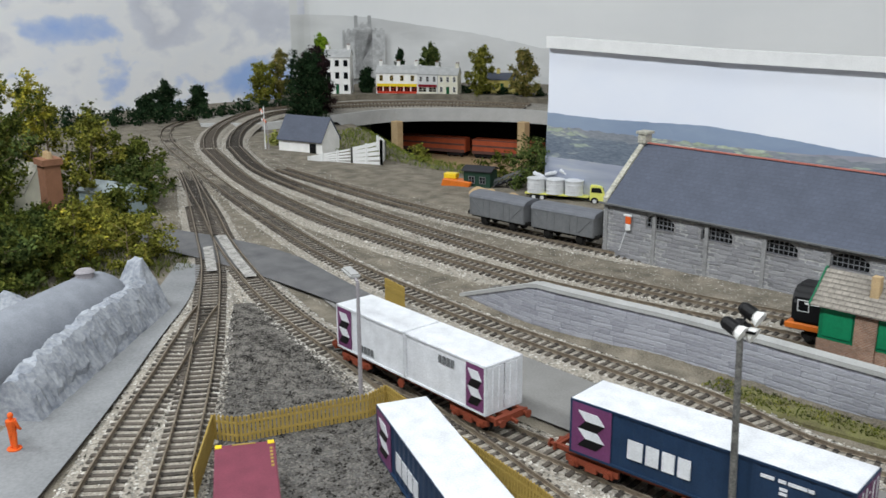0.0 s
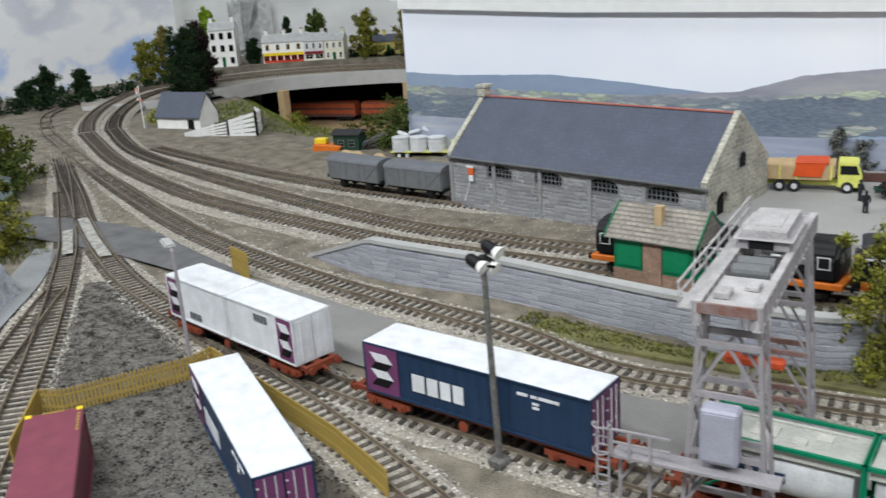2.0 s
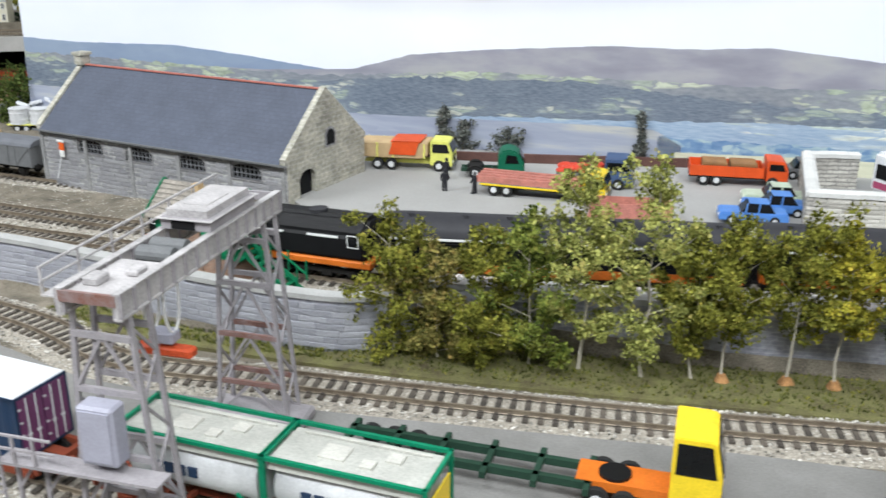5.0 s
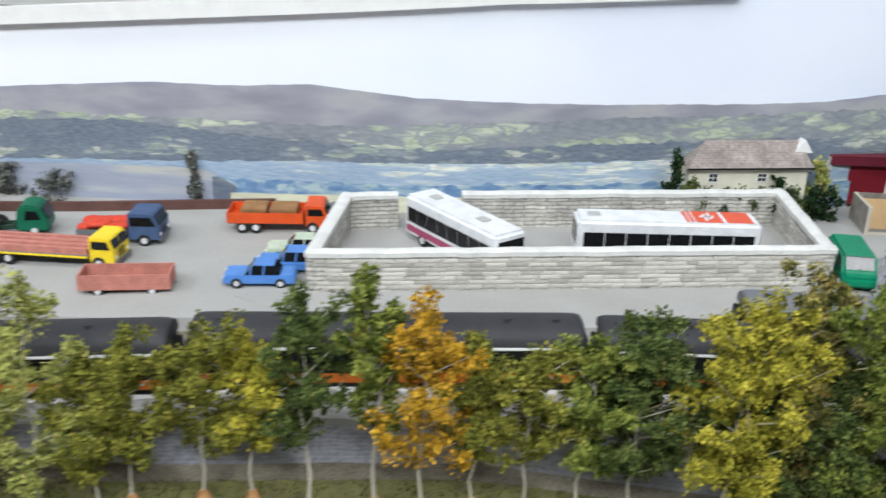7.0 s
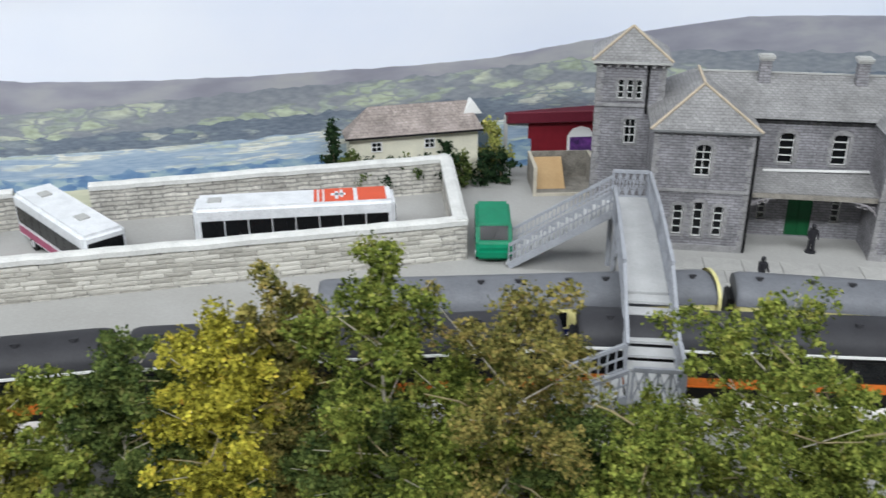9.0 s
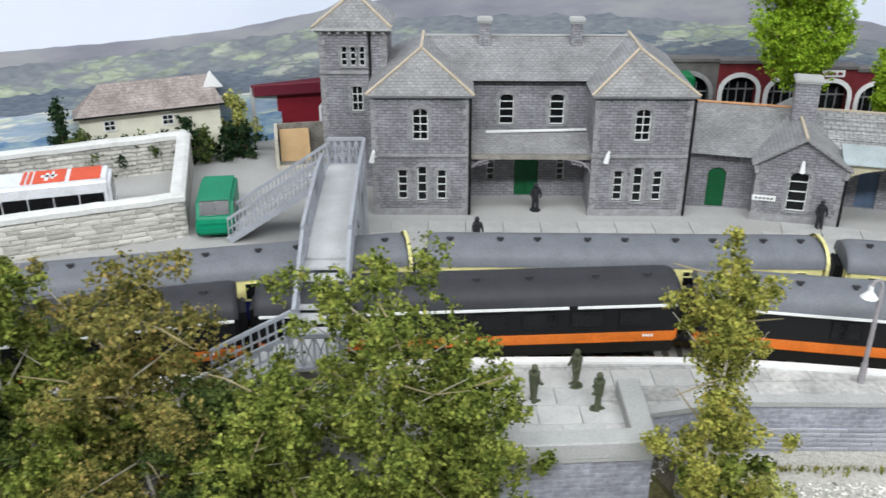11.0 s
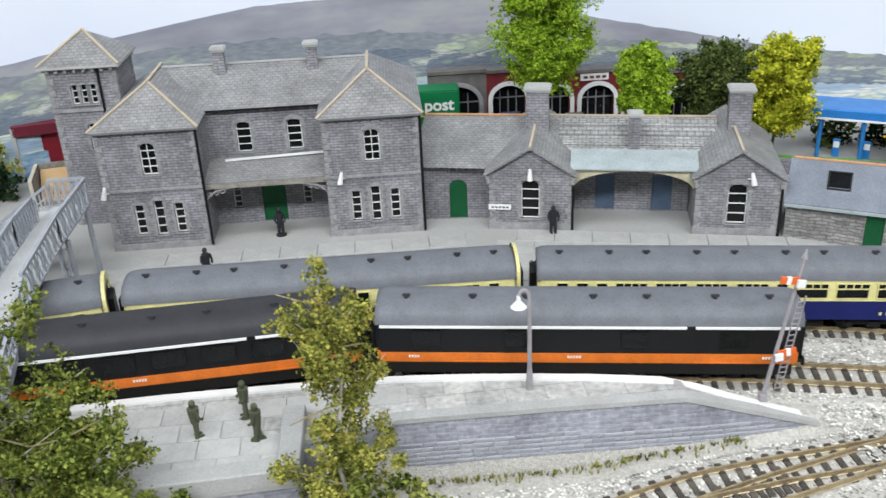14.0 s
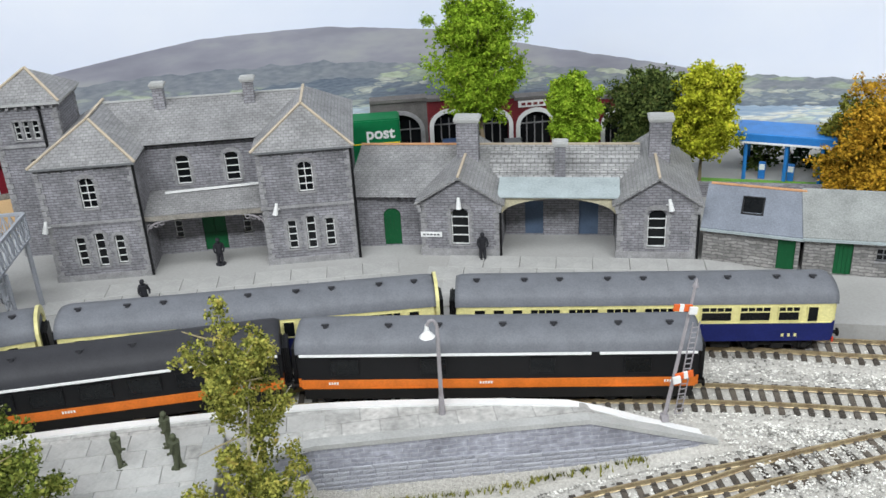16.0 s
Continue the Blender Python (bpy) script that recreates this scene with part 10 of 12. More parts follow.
lorry(-0.497, 0.592, 0.0, 26, 0.112, M["lorry_yellow"], M["lorry_yellow"], "flat lorry with yellow cab carrying silver drums", "kegs", 0, 0.02, 0.027, group="")
tipper_lorry(0.062, 0.562, yz(0.06, 0.56), 18)
tractor_unit(0.152, 0.567, yz(0.15, 0.56), 24)
lorry(0.226, 0.522, yz(0.22, 0.52), 9, 0.114, M["yellow"], M["wagon_grey"], "yellow-cabbed flat lorry loaded with reddish timber", "planks", 0, 0.02, 0.027, stripe=M["yellow"])
lorry(0.255, 0.577, yz(0.25, 0.58), 14, 0.07, M["lorry_blue"], M["wagon_grey"], "blue-cabbed lorry carrying red sacks", "sacks", 0.003, 0.026, 0.029)
lorry(0.372, 0.641, yz(0.36, 0.64), 16, 0.088, M["lorry_orange"], M["lorry_orange"], "orange-red dropside lorry carrying brown crates", "crates", 0.008, 0.019, 0.026)


def car(x, y, z, deg, material, label, L=0.055, w=0.022, h=0.018, group="parked cars", estate=False):
    e = thing("car", at(x, y, z, deg), label, "car", group)
    bm = bmesh.new()
    lo = [(-L / 2, 0.0035), (L / 2, 0.0035), (L / 2, 0.009), (L / 2 - 0.002, 0.0105), (-L / 2 + 0.002, 0.0108), (-L / 2, 0.0092)]
    extrude(bm, lo, "y", -w / 2, w / 2)
    bevel_all(bm, 0.0009, 2)
    b = part("body", bm, material, e)
    bm = bmesh.new()
    back = -L * 0.44 if estate else -L * 0.3
    top = [(back, 0.0106), (L * 0.2, 0.0106), (L * 0.07, h), (back + L * 0.09, h)]
    A = [[bm.verts.new((px, s * (w / 2 - 0.001 - (0.0022 if pz > 0.012 else 0)), pz)) for px, pz in top] for s in (-1, 1)]
    bm.faces.new(A[0])
    bm.faces.new(A[1][::-1])
    for i in range(4):
        bm.faces.new((A[0][i], A[1][i], A[1][(i + 1) % 4], A[0][(i + 1) % 4]))
    bmesh.ops.recalc_face_normals(bm, faces=bm.faces[:])
    bevel_all(bm, 0.0004)
    part("glasshouse", bm, M["glass_dark"], b)
    bm = bmesh.new()
    box(bm, back + L * 0.085, L * 0.075, -w / 2 + 0.003, w / 2 - 0.003, h - 0.0004, h + 0.0006)
    bevel_all(bm, 0.0004)
    part("roof", bm, material, b)
    for s in (-1, 1):
        bm = bmesh.new()
        rod(bm, (L / 2 - 0.0002, s * w * 0.34, 0.0078), (L / 2 + 0.0004, s * w * 0.34, 0.0078), 0.0014, 8)
        part("headlight", bm, M["lens_white"], b)
        for q in (-L * 0.06, L * 0.12):
            bm = bmesh.new()
            bar(bm, (q, s * (w / 2 - 0.001), 0.0106), (q - L * 0.02, s * (w / 2 - 0.0031), h), 0.001)
            part("pillar", bm, material, b)
    wheels(e, (-L * 0.3, L * 0.31), w + 0.0008, 0.0042)
    return e


car(0.421, 0.556, yz(0.39, 0.55), -163, M["car_blue"], "bright blue saloon car parked by the stone wall")
car(0.408, 0.524, yz(0.39, 0.52), -163, M["car_blue"], "blue saloon car by the stone wall end")
car(0.416, 0.584, yz(0.39, 0.57), -163, M["car_pale"], "pale green saloon car parked by the stone wall")


def bus(x, y, z, deg, label, stripe, blocks):
    L, w, h = 0.15, 0.032, 0.041
    if not blocks:
        L = 0.124
    e = thing("bus", at(x, y, z, deg), label, "bus", "buses in the walled yard")
    bm = bmesh.new()
    box(bm, -L / 2, L / 2, -w / 2, w / 2, 0.005, h)
    bmesh.ops.bevel(bm, geom=bm.edges[:], offset=0.0028, segments=3, affect="EDGES")
    b = part("body", bm, M["container_white"], e)
    n = 8
    for s in (-1, 1):
        for k in range(n):
            a = -L / 2 + 0.005 + (L - 0.01) * k / n
            bm = bmesh.new()
            y0, y1 = sorted((s * (w / 2 - 0.0002), s * (w / 2 + 0.0004)))
            box(bm, a + 0.0004, a + (L - 0.01) / n - 0.0004, y0, y1, 0.018, 0.031)
            part("window", bm, M["glass_dark"], b)
        bm = bmesh.new()
        y0, y1 = sorted((s * (w / 2 - 0.0002), s * (w / 2 + 0.0003)))
        box(bm, -L / 2 + 0.004, L / 2 - 0.004, y0, y1, 0.009, 0.015)
        part("side_band", bm, stripe, b)
    for d in (-1, 1):
        bm = bmesh.new()
        a, c = sorted((d * (L / 2 - 0.0002), d * (L / 2 + 0.0004)))
        box(bm, a, c, -w / 2 + 0.003, w / 2 - 0.003, 0.019, 0.035)
        part("windscreen", bm, M["glass_dark"], b)
    for k in ((-0.3, 0.22) if not blocks else (-0.4,)):
        bm = bmesh.new()
        box(bm, L * k - 0.005, L * k + 0.005, -0.004, 0.004, h, h + 0.0012)
        part("roof_hatch", bm, M["concrete"], b)
    if blocks:
        for a, c, y0, y1 in ((0.014, 0.0165, -0.0125, 0.0125), (0.018, 0.0205, -0.0125, 0.0125), (0.022, 0.044, -0.013, 0.013), (0.047, 0.0685, -0.013, 0.013)):
            bm = bmesh.new()
            box(bm, a, c, y0, y1, h - 0.0002, h + 0.0004)
            part("roof_block", bm, stripe, b)
        bm = bmesh.new()
        box(bm, 0.027, 0.038, -0.002, 0.002, h + 0.0002, h + 0.0007)
        box(bm, 0.03, 0.0325, -0.009, 0.006, h + 0.0002, h + 0.0007)
        box(bm, 0.034, 0.036, -0.006, 0.009, h + 0.0002, h + 0.0007)
        part("roof_marking", bm, M["container_white"], b)
    wheels(e, (-L * 0.28, L * 0.3), w + 0.0006, 0.0058)
    return e


M["bus_red"] = mat("bus_red", (0.66, 0.09, 0.035), 0.4, var=0.08, scale=90, bump=0.04)
M["bus_purple"] = mat("bus_purple", (0.34, 0.06, 0.13), 0.4, var=0.08, scale=90, bump=0.04)
bus(0.5445, 0.624, Z0, -39, "white single-deck bus with purple band and dark windows", M["bus_purple"], False)
bus(0.708, 0.6635, Z0, 14, "white coach with red roof end inside the walled yard", M["bus_red"], True)
for x, y, dd, c, lb in ((0.43, 0.69, 20, M["wagon_grey"], "grey car parked behind the lorry"),):
    car(x, y, Z0, dd, c, lb)


def van(x, y, z, deg, material, label):
    e = thing("van", at(x, y, z, deg), label, "van", "parked vans")
    L, w = 0.062, 0.027
    bm = bmesh.new()
    extrude(bm, [(-L / 2, 0.004), (L / 2, 0.004), (L / 2, 0.0125), (L / 2 - 0.008, 0.015), (L / 2 - 0.015, 0.0265), (-L / 2, 0.0275)], "y", -w / 2, w / 2)
    bevel_all(bm, 0.0022, 2)
    b = part("body", bm, material, e)
    bm = bmesh.new()
    p, q = (L / 2 - 0.0083, 0.0158), (L / 2 - 0.0144, 0.0255)
    extrude(bm, [(p[0] + 0.0004, p[1]), (q[0] + 0.0006, q[1]), (q[0] - 0.001, q[1]), (p[0] - 0.001, p[1])], "y", -w / 2 + 0.003, w / 2 - 0.003)
    part("windscreen", bm, M["glass_dark"], b)
    for s in (-1, 1):
        bm = bmesh.new()
        y0, y1 = sorted((s * (w / 2 - 0.0002), s * (w / 2 + 0.0004)))
        extrude(bm, [(L / 2 - 0.024, 0.0155), (L / 2 - 0.0125, 0.0155), (L / 2 - 0.017, 0.0235), (L / 2 - 0.024, 0.0235)], "y", y0, y1)
        part("side_window", bm, M["glass_dark"], b)
    for s in (-1, 1):
        bm = bmesh.new()
        box(bm, -L / 2 - 0.0005, -L / 2 + 0.0004, s * 0.006 - 0.0045, s * 0.006 + 0.0045, 0.016, 0.023)
        part("rear_window", bm, M["glass_dark"], b)
    wheels(e, (-L * 0.28, L * 0.3), w + 0.0006, 0.0048)


van(0.858, 0.676, Z0, -84, M["green"], "bright green panel van parked beside the footbridge")


# ---- container chassis trailer and tractor ----
def chassis_trailer():
    e = thing("container_trailer", at(0.342, 0.128, 0.003, 11), "dark green skeletal container trailer on three axles", "trailer")
    L = 0.13
    for s in (-1, 1):
        bm = bmesh.new()
        box(bm, -L / 2, L / 2, s * 0.008 - 0.0016, s * 0.008 + 0.0016, 0.0085, 0.0125)
        part("main_beam", bm, M["dark_green_truck"], e)
    for k in range(6):
        x = -L / 2 + 0.002 + (L - 0.004) * k / 5
        bm = bmesh.new()
        box(bm, x - 0.0015, x + 0.0015, -0.0155, 0.0155, 0.009, 0.0125)
        part("cross_member", bm, M["dark_green_truck"], e)
    wheels(e, (-0.055, -0.042, -0.029), 0.03, 0.0058)
    e = thing("tractor_lorry", at(0.437, 0.148, 0.003, 11), "yellow lorry tractor unit with orange chassis", "lorry")
    cab(e, 0.004, 0.027, 0.031, 0.008, 0.047, M["yellow"])
    bm = bmesh.new()
    box(bm, -0.04, 0.004, -0.009, 0.009, 0.008, 0.013)
    part("chassis", bm, M["orange"], e)
    bm = bmesh.new()
    rod(bm, (-0.022, 0, 0.013), (-0.022, 0, 0.0145), 0.008, 14)
    part("coupling_plate", bm, M["black"], e)
    wheels(e, (-0.029, -0.016, 0.014), 0.031, 0.0062)


chassis_trailer()


def open_wagon():
    e = thing("open_trailer", at(0.315, 0.487, yz(0.3, 0.51) - 0.002, 20), "low red-brown open trailer standing by the track", "trailer")
    for a, b, c, d in ((-0.034, 0.034, -0.012, -0.0108), (-0.034, 0.034, 0.0108, 0.012), (-0.034, -0.0328, -0.0108, 0.0108), (0.0328, 0.034, -0.0108, 0.0108)):
        bm = bmesh.new()
        box(bm, a, b, c, d, 0.006, 0.018)
        part("side_board", bm, M["load_red"], e)
    bm = bmesh.new()
    box(bm, -0.033, 0.033, -0.011, 0.011, 0.006, 0.0075)
    part("bed", bm, M["crate"], e)
    wheels(e, (-0.02, 0.02), 0.023, 0.0045)


open_wagon()
bm = bmesh.new()
sweep(bm, smooth_line([(0.04, 0.6), (0.098, 0.612), (0.178, 0.634), (0.28, 0.668), (0.36, 0.694)], 0.02), [(-0.002, -0.002), (-0.002, 0.009), (0.002, 0.009), (0.002, -0.002)], lambda p: yard_z(p.x, p.y))
tagged(part("yard_wall", bm, M["rust_dark"]), "low dark brown wall at the back of the goods yard", "wall", kind="structure")

# ---- around the station and beyond ----
def timber_bay():
    e = thing("storage_bay", at(0.886, 0.79, Z0, 9), "open grey-brown board storage bay with pale edges", "storage bay")
    for name, a, b in (("side_panel", (0, 0.002, 0, 0.044), 0.026), ("side_panel", (0.054, 0.056, 0, 0.044), 0.026), ("back_panel", (0, 0.056, 0.044, 0.046), 0.026), ("floor_panel", (0.002, 0.054, 0.0015, 0.044), 0.0015)):
        bm = bmesh.new()
        box(bm, *a, 0.0, b)
        p = part(name, bm, M["wood_grey"], e)
        if name == "side_panel":
            bm = bmesh.new()
            box(bm, a[0] - 0.0005, a[1] + 0.0005, -0.0015, 0.0, 0, b + 0.0008)
            box(bm, a[0] - 0.0005, a[1] + 0.0005, 0.0, 0.044, b, b + 0.0008)
            part("edging", bm, M["birch"], p, "pale wooden edging")
    bm = bmesh.new()
    box(bm, 0.0025, 0.0535, -0.0012, 0.0012, 0, 0.0024)
    part("sill", bm, M["birch"], e)
    bm = bmesh.new()
    extrude(bm, [(0.012, 0.0018), (0.0135, 0.0018), (0.0425, 0.0215), (0.041, 0.0215)], "x", 0.004, 0.03)
    sheet = part("board", bm, M["ply"], None)
    sheet.matrix_world = at(0.886, 0.79, Z0, 9)
    sheet.name = "plywood_sheet"
    tagged(sheet, "plain golden plywood sheet leaning inside the bay", "board")


M["ply"] = mat("ply", (0.56, 0.38, 0.2), 0.7, var=0.2, scale=60, bump=0.15, col2=(0.45, 0.29, 0.14))
timber_bay()


def bungalow():
    e = thing("bungalow", at(0.724, 0.786, Z0 + 0.003, 20.5), "cream bungalow with brown hipped roof against the backdrop", "house")
    W, D, H, rise = 0.117, 0.02, 0.046, 0.0215
    bm = bmesh.new()
    box(bm, 0, W, 0, D, -0.002, H)
    w = part("wall", bm, M["cream_wall"], e)
    bm = bmesh.new()
    a, b, c, d = [bm.verts.new(p) for p in ((-0.004, -0.005, H), (W + 0.004, -0.005, H), (W + 0.004, D, H), (-0.004, D, H))]
    f, g = bm.verts.new((0.02, D - 0.002, H + rise)), bm.verts.new((W - 0.006, D - 0.002, H + rise))
    for q in ((a, b, g, f), (b, c, g), (d, a, f), (c, d, f, g), (d, c, b, a)):
        bm.faces.new(q)
    bmesh.ops.recalc_face_normals(bm, faces=bm.faces[:])
    r = metres_uv(part("roof", bm, M["brown_tile"], e))
    bm = bmesh.new()
    bar(bm, (-0.004, -0.0053, H - 0.0004), (W + 0.004, -0.0053, H - 0.0004), 0.001, 0.0016)
    part("fascia", bm, M["black"], r)
    for x in (0.024, 0.072):
        simple_window(w, Matrix.Translation((x, 0, 0.032)), 0.008, 0.0075, M["white"])
    bm = bmesh.new()
    extrude(bm, [(W - 0.012, H + 0.011), (W + 0.006, H + 0.011), (W - 0.003, H + 0.024)], "y", 0.008, D - 0.001)
    part("gable", bm, M["white"], e)


M["brown_tile"] = course_mat("brown_tile", (0.34, 0.29, 0.27), (0.29, 0.245, 0.225), (0.2, 0.17, 0.155), 0.004, 0.0028, 0.0002, bump=0.3)
bungalow()


def red_shop():
    e = thing("shop", at(0.858, 0.866, Z0, 12), "dark red flat-roofed shop with white arched window", "shop")
    W, D, H = 0.088, 0.03, 0.052
    bm = bmesh.new()
    box(bm, 0, W, 0, D, -0.002, H)
    w = part("wall", bm, M["red_shop"], e)
    bm = bmesh.new()
    box(bm, -0.003, W + 0.003, -0.006, D, H - 0.009, H + 0.002)
    bevel_all(bm, 0.0008)
    part("fascia", bm, M["lorry_maroon"], e)
    bm = bmesh.new()
    box(bm, -0.004, -0.0005, -0.006, D, -0.002, H)
    part("end_pier", bm, M["concrete"], e)
    bm = bmesh.new()
    extrude(bm, [(0.058, 0.004), (0.084, 0.004), (0.084, 0.028), (0.079, 0.035), (0.071, 0.0375), (0.063, 0.035), (0.058, 0.028)], "y", -0.001, 0.002)
    p = part("window_frame", bm, M["white"], w)
    bm = bmesh.new()
    box(bm, 0.0605, 0.0815, -0.0016, 0.001, 0.012, 0.027)
    part("window", bm, M["poster_violet"], p)
    bm = bmesh.new()
    extrude(bm, [(0.008, 0.002), (0.014, 0.002), (0.014, 0.03), (0.011, 0.033), (0.008, 0.03)], "y", -0.001, 0.002)
    part("door_frame", bm, M["white"], w)


M["lorry_maroon"] = mat("lorry_maroon", (0.13, 0.016, 0.03), 0.5, var=0.1, scale=80, bump=0.05)
M["poster_violet"] = mat("poster_violet", (0.2, 0.06, 0.3), 0.4, var=0.4, scale=150, bump=0.0, col2=(0.02, 0.02, 0.06))
red_shop()


def arcade():
    e = thing("arcade", at(1.236, 0.888, Z0, -2), "dark red brick railway arches with pale stone surrounds", "arcade")
    x0 = 0.0
    for k, w in enumerate((0.056, 0.0435, 0.0435, 0.0435, 0.0435, 0.0435)):
        grey = k == 0
        H = 0.0665 - 0.06 * max(0, x0 - 0.03)
        cx, r = x0 + w / 2, w * 0.37
        rise = r * 0.85
        zs = H - 0.013 - rise
        arc = [(cx + r * math.cos(math.pi * i / 12), zs + rise * math.sin(math.pi * i / 12)) for i in range(13)]
        bm = bmesh.new()
        extrude(bm, [(x0, 0), (x0, H), (x0 + w, H), (x0 + w, 0), (cx + r, 0)] + arc + [(cx - r, 0)], "y", 0, 0.012)
        b = part("bay", bm, M["arch_grey"] if grey else M["arch_red"], e)
        t = 0.0042
        ring = [(cx + (r + t) * math.cos(math.pi * i / 12), zs + (rise + t) * math.sin(math.pi * i / 12)) for i in range(13)]
        bm = bmesh.new()
        extrude(bm, [(cx + r + t, 0)] + ring + [(cx - r - t, 0), (cx - r, 0)] + arc[::-1] + [(cx + r, 0)], "y", -0.0012, 0.001)
        part("arch_ring", bm, M["quoin"] if grey else M["white"], b)
        bm = bmesh.new()
        box(bm, cx - r, cx + r, 0.008, 0.01, 0, zs + rise)
        wn = part("glazing", bm, M["glass_dark"], b)
        bm = bmesh.new()
        for i in range(1, 4):
            xx = cx - r + 2 * r * i / 4
            box(bm, xx - 0.0005, xx + 0.0005, 0.007, 0.0085, 0, zs + rise * 0.5)
        box(bm, cx - r, cx + r, 0.007, 0.0085, zs - 0.0006, zs + 0.0006)
        part("glazing_bar", bm, M["quoin"], wn)
        bm = bmesh.new()
        box(bm, x0, x0 + w, -0.002, 0.0135, H, H + 0.003)
        part("cornice", bm, M["arch_grey"], b)
        if k == 3:
            bm = bmesh.new()
            box(bm, x0 + 0.004, x0 + w - 0.012, -0.0016, 0.0, H - 0.0075, H - 0.001)
            part("sign_board", bm, M["white"], b)
            bm = bmesh.new()
            for i in range(4):
                box(bm, x0 + 0.007 + i * 0.006, x0 + 0.011 + i * 0.006, -0.002, -0.0015, H - 0.0055, H - 0.003)
            part("lettering_bars", bm, M["arch_red"], b)
        x0 += w


M["arch_red"] = mat("arch_red", (0.16, 0.02, 0.025), 0.7, var=0.2, scale=100, bump=0.3)
M["arch_grey"] = mat("arch_grey", (0.14, 0.13, 0.125), 0.8, var=0.2, scale=100, bump=0.3)
arcade()
car(1.315, 0.862, Z0 + 0.012, -4, M["lorry_blue"], "dark car parked before the arches", group="cars before the arches")
car(1.376, 0.858, Z0 + 0.008, -4, M["wagon_grey"], "grey car parked before the arches", group="cars before the arches")
car(1.446, 0.85, Z0 + 0.004, -8, M["car_pale"], "pale car parked before the arches", group="cars before the arches")
patch("arcade_pavement", [(1.2, 0.84), (1.53, 0.82), (1.55, 0.93), (1.2, 0.94)], Z0 + 0.004, M["road"], "raised grey pavement before the arches", "pavement", 0.006)


def post_truck():
    e = thing("box_lorry", at(1.228, 0.858, Z0, -3), "green box lorry body with white lettering", "lorry")
    W = 0.06
    bm = bmesh.new()
    box(bm, -0.028, 0.034, 0, 0.026, 0.028, 0.0595)
    bevel_all(bm, 0.0012, 2)
    b = part("box_body", bm, M["post_green"], e)
    word("post", 0.0155, M["white"], b, Matrix.Translation((0.001, -0.0003, 0.041)) @ SIDE, "lettering", 0.0004)
    bm = bmesh.new()
    box(bm, -0.027, 0.033, -0.0005, 0.001, 0.0355, 0.0365)
    part("yellow_line", bm, M["yellow"], b)
    bm = bmesh.new()
    box(bm, -0.028, 0.034, 0.002, 0.024, 0.006, 0.0285)
    part("chassis", bm, M["post_green"], e)
    wheels(e, (-0.016, 0.02), 0.026, 0.006)


M["post_green"] = mat("post_green", (0.006, 0.16, 0.055), 0.4, var=0.08, scale=80, bump=0.04)
post_truck()


def filling_station():
    e = thing("filling_station", at(1.594, 0.768, Z0, -30), "blue and white filling station canopy on posts", "canopy")
    bm = bmesh.new()
    box(bm, -0.03, 0.056, -0.02, 0.02, 0.038, 0.047)
    bevel_all(bm, 0.001)
    c = part("canopy", bm, M["flash_blue"], e)
    for z in (0.0375,):
        bm = bmesh.new()
        box(bm, -0.0305, 0.0565, -0.0206, 0.0206, z, z + 0.0018)
        part("white_band", bm, M["white"], c)
    for x in (-0.02, 0.015, 0.045):
        for y in (-0.016, 0.018):
            bm = bmesh.new()
            rod(bm, (x, y, 0), (x, y, 0.0385), 0.0018, 8)
            part("post", bm, M["flash_blue"], c)
    for k, x in enumerate((-0.005, 0.02, 0.048)):
        pm = thing("fuel_pump", e.matrix_world @ at(x, -0.006, 0.0), "small blue and white fuel pump under the canopy", "pump", "fuel pumps")
        bm = bmesh.new()
        box(bm, -0.003, 0.003, -0.002, 0.002, 0, 0.016)
        bevel_all(bm, 0.0005)
        part("body", bm, M["flash_blue"], pm)
        bm = bmesh.new()
        box(bm, -0.0024, 0.0024, -0.0024, -0.0018, 0.009, 0.0145)
        part("dial", bm, M["white"], pm)


filling_station()
bm = bmesh.new()
sweep(bm, smooth_line([(1.22, 0.79), (1.35, 0.785), (1.5, 0.745), (1.66, 0.69)], 0.02), [(-0.004, 0.0), (-0.004, 0.012), (0.004, 0.012), (0.004, 0.0)], lambda p: Z0)
metres_uv(tagged(part("garden_wall", bm, M["stn_stone"]), "low grey wall behind the station range", "wall", kind="structure"))
patch("lawn", [(1.5, 0.75), (1.62, 0.705), (1.64, 0.73), (1.53, 0.775)], Z0 + 0.003, M["lawn"], "small bright green lawn beside the filling station", "lawn", 0.003)


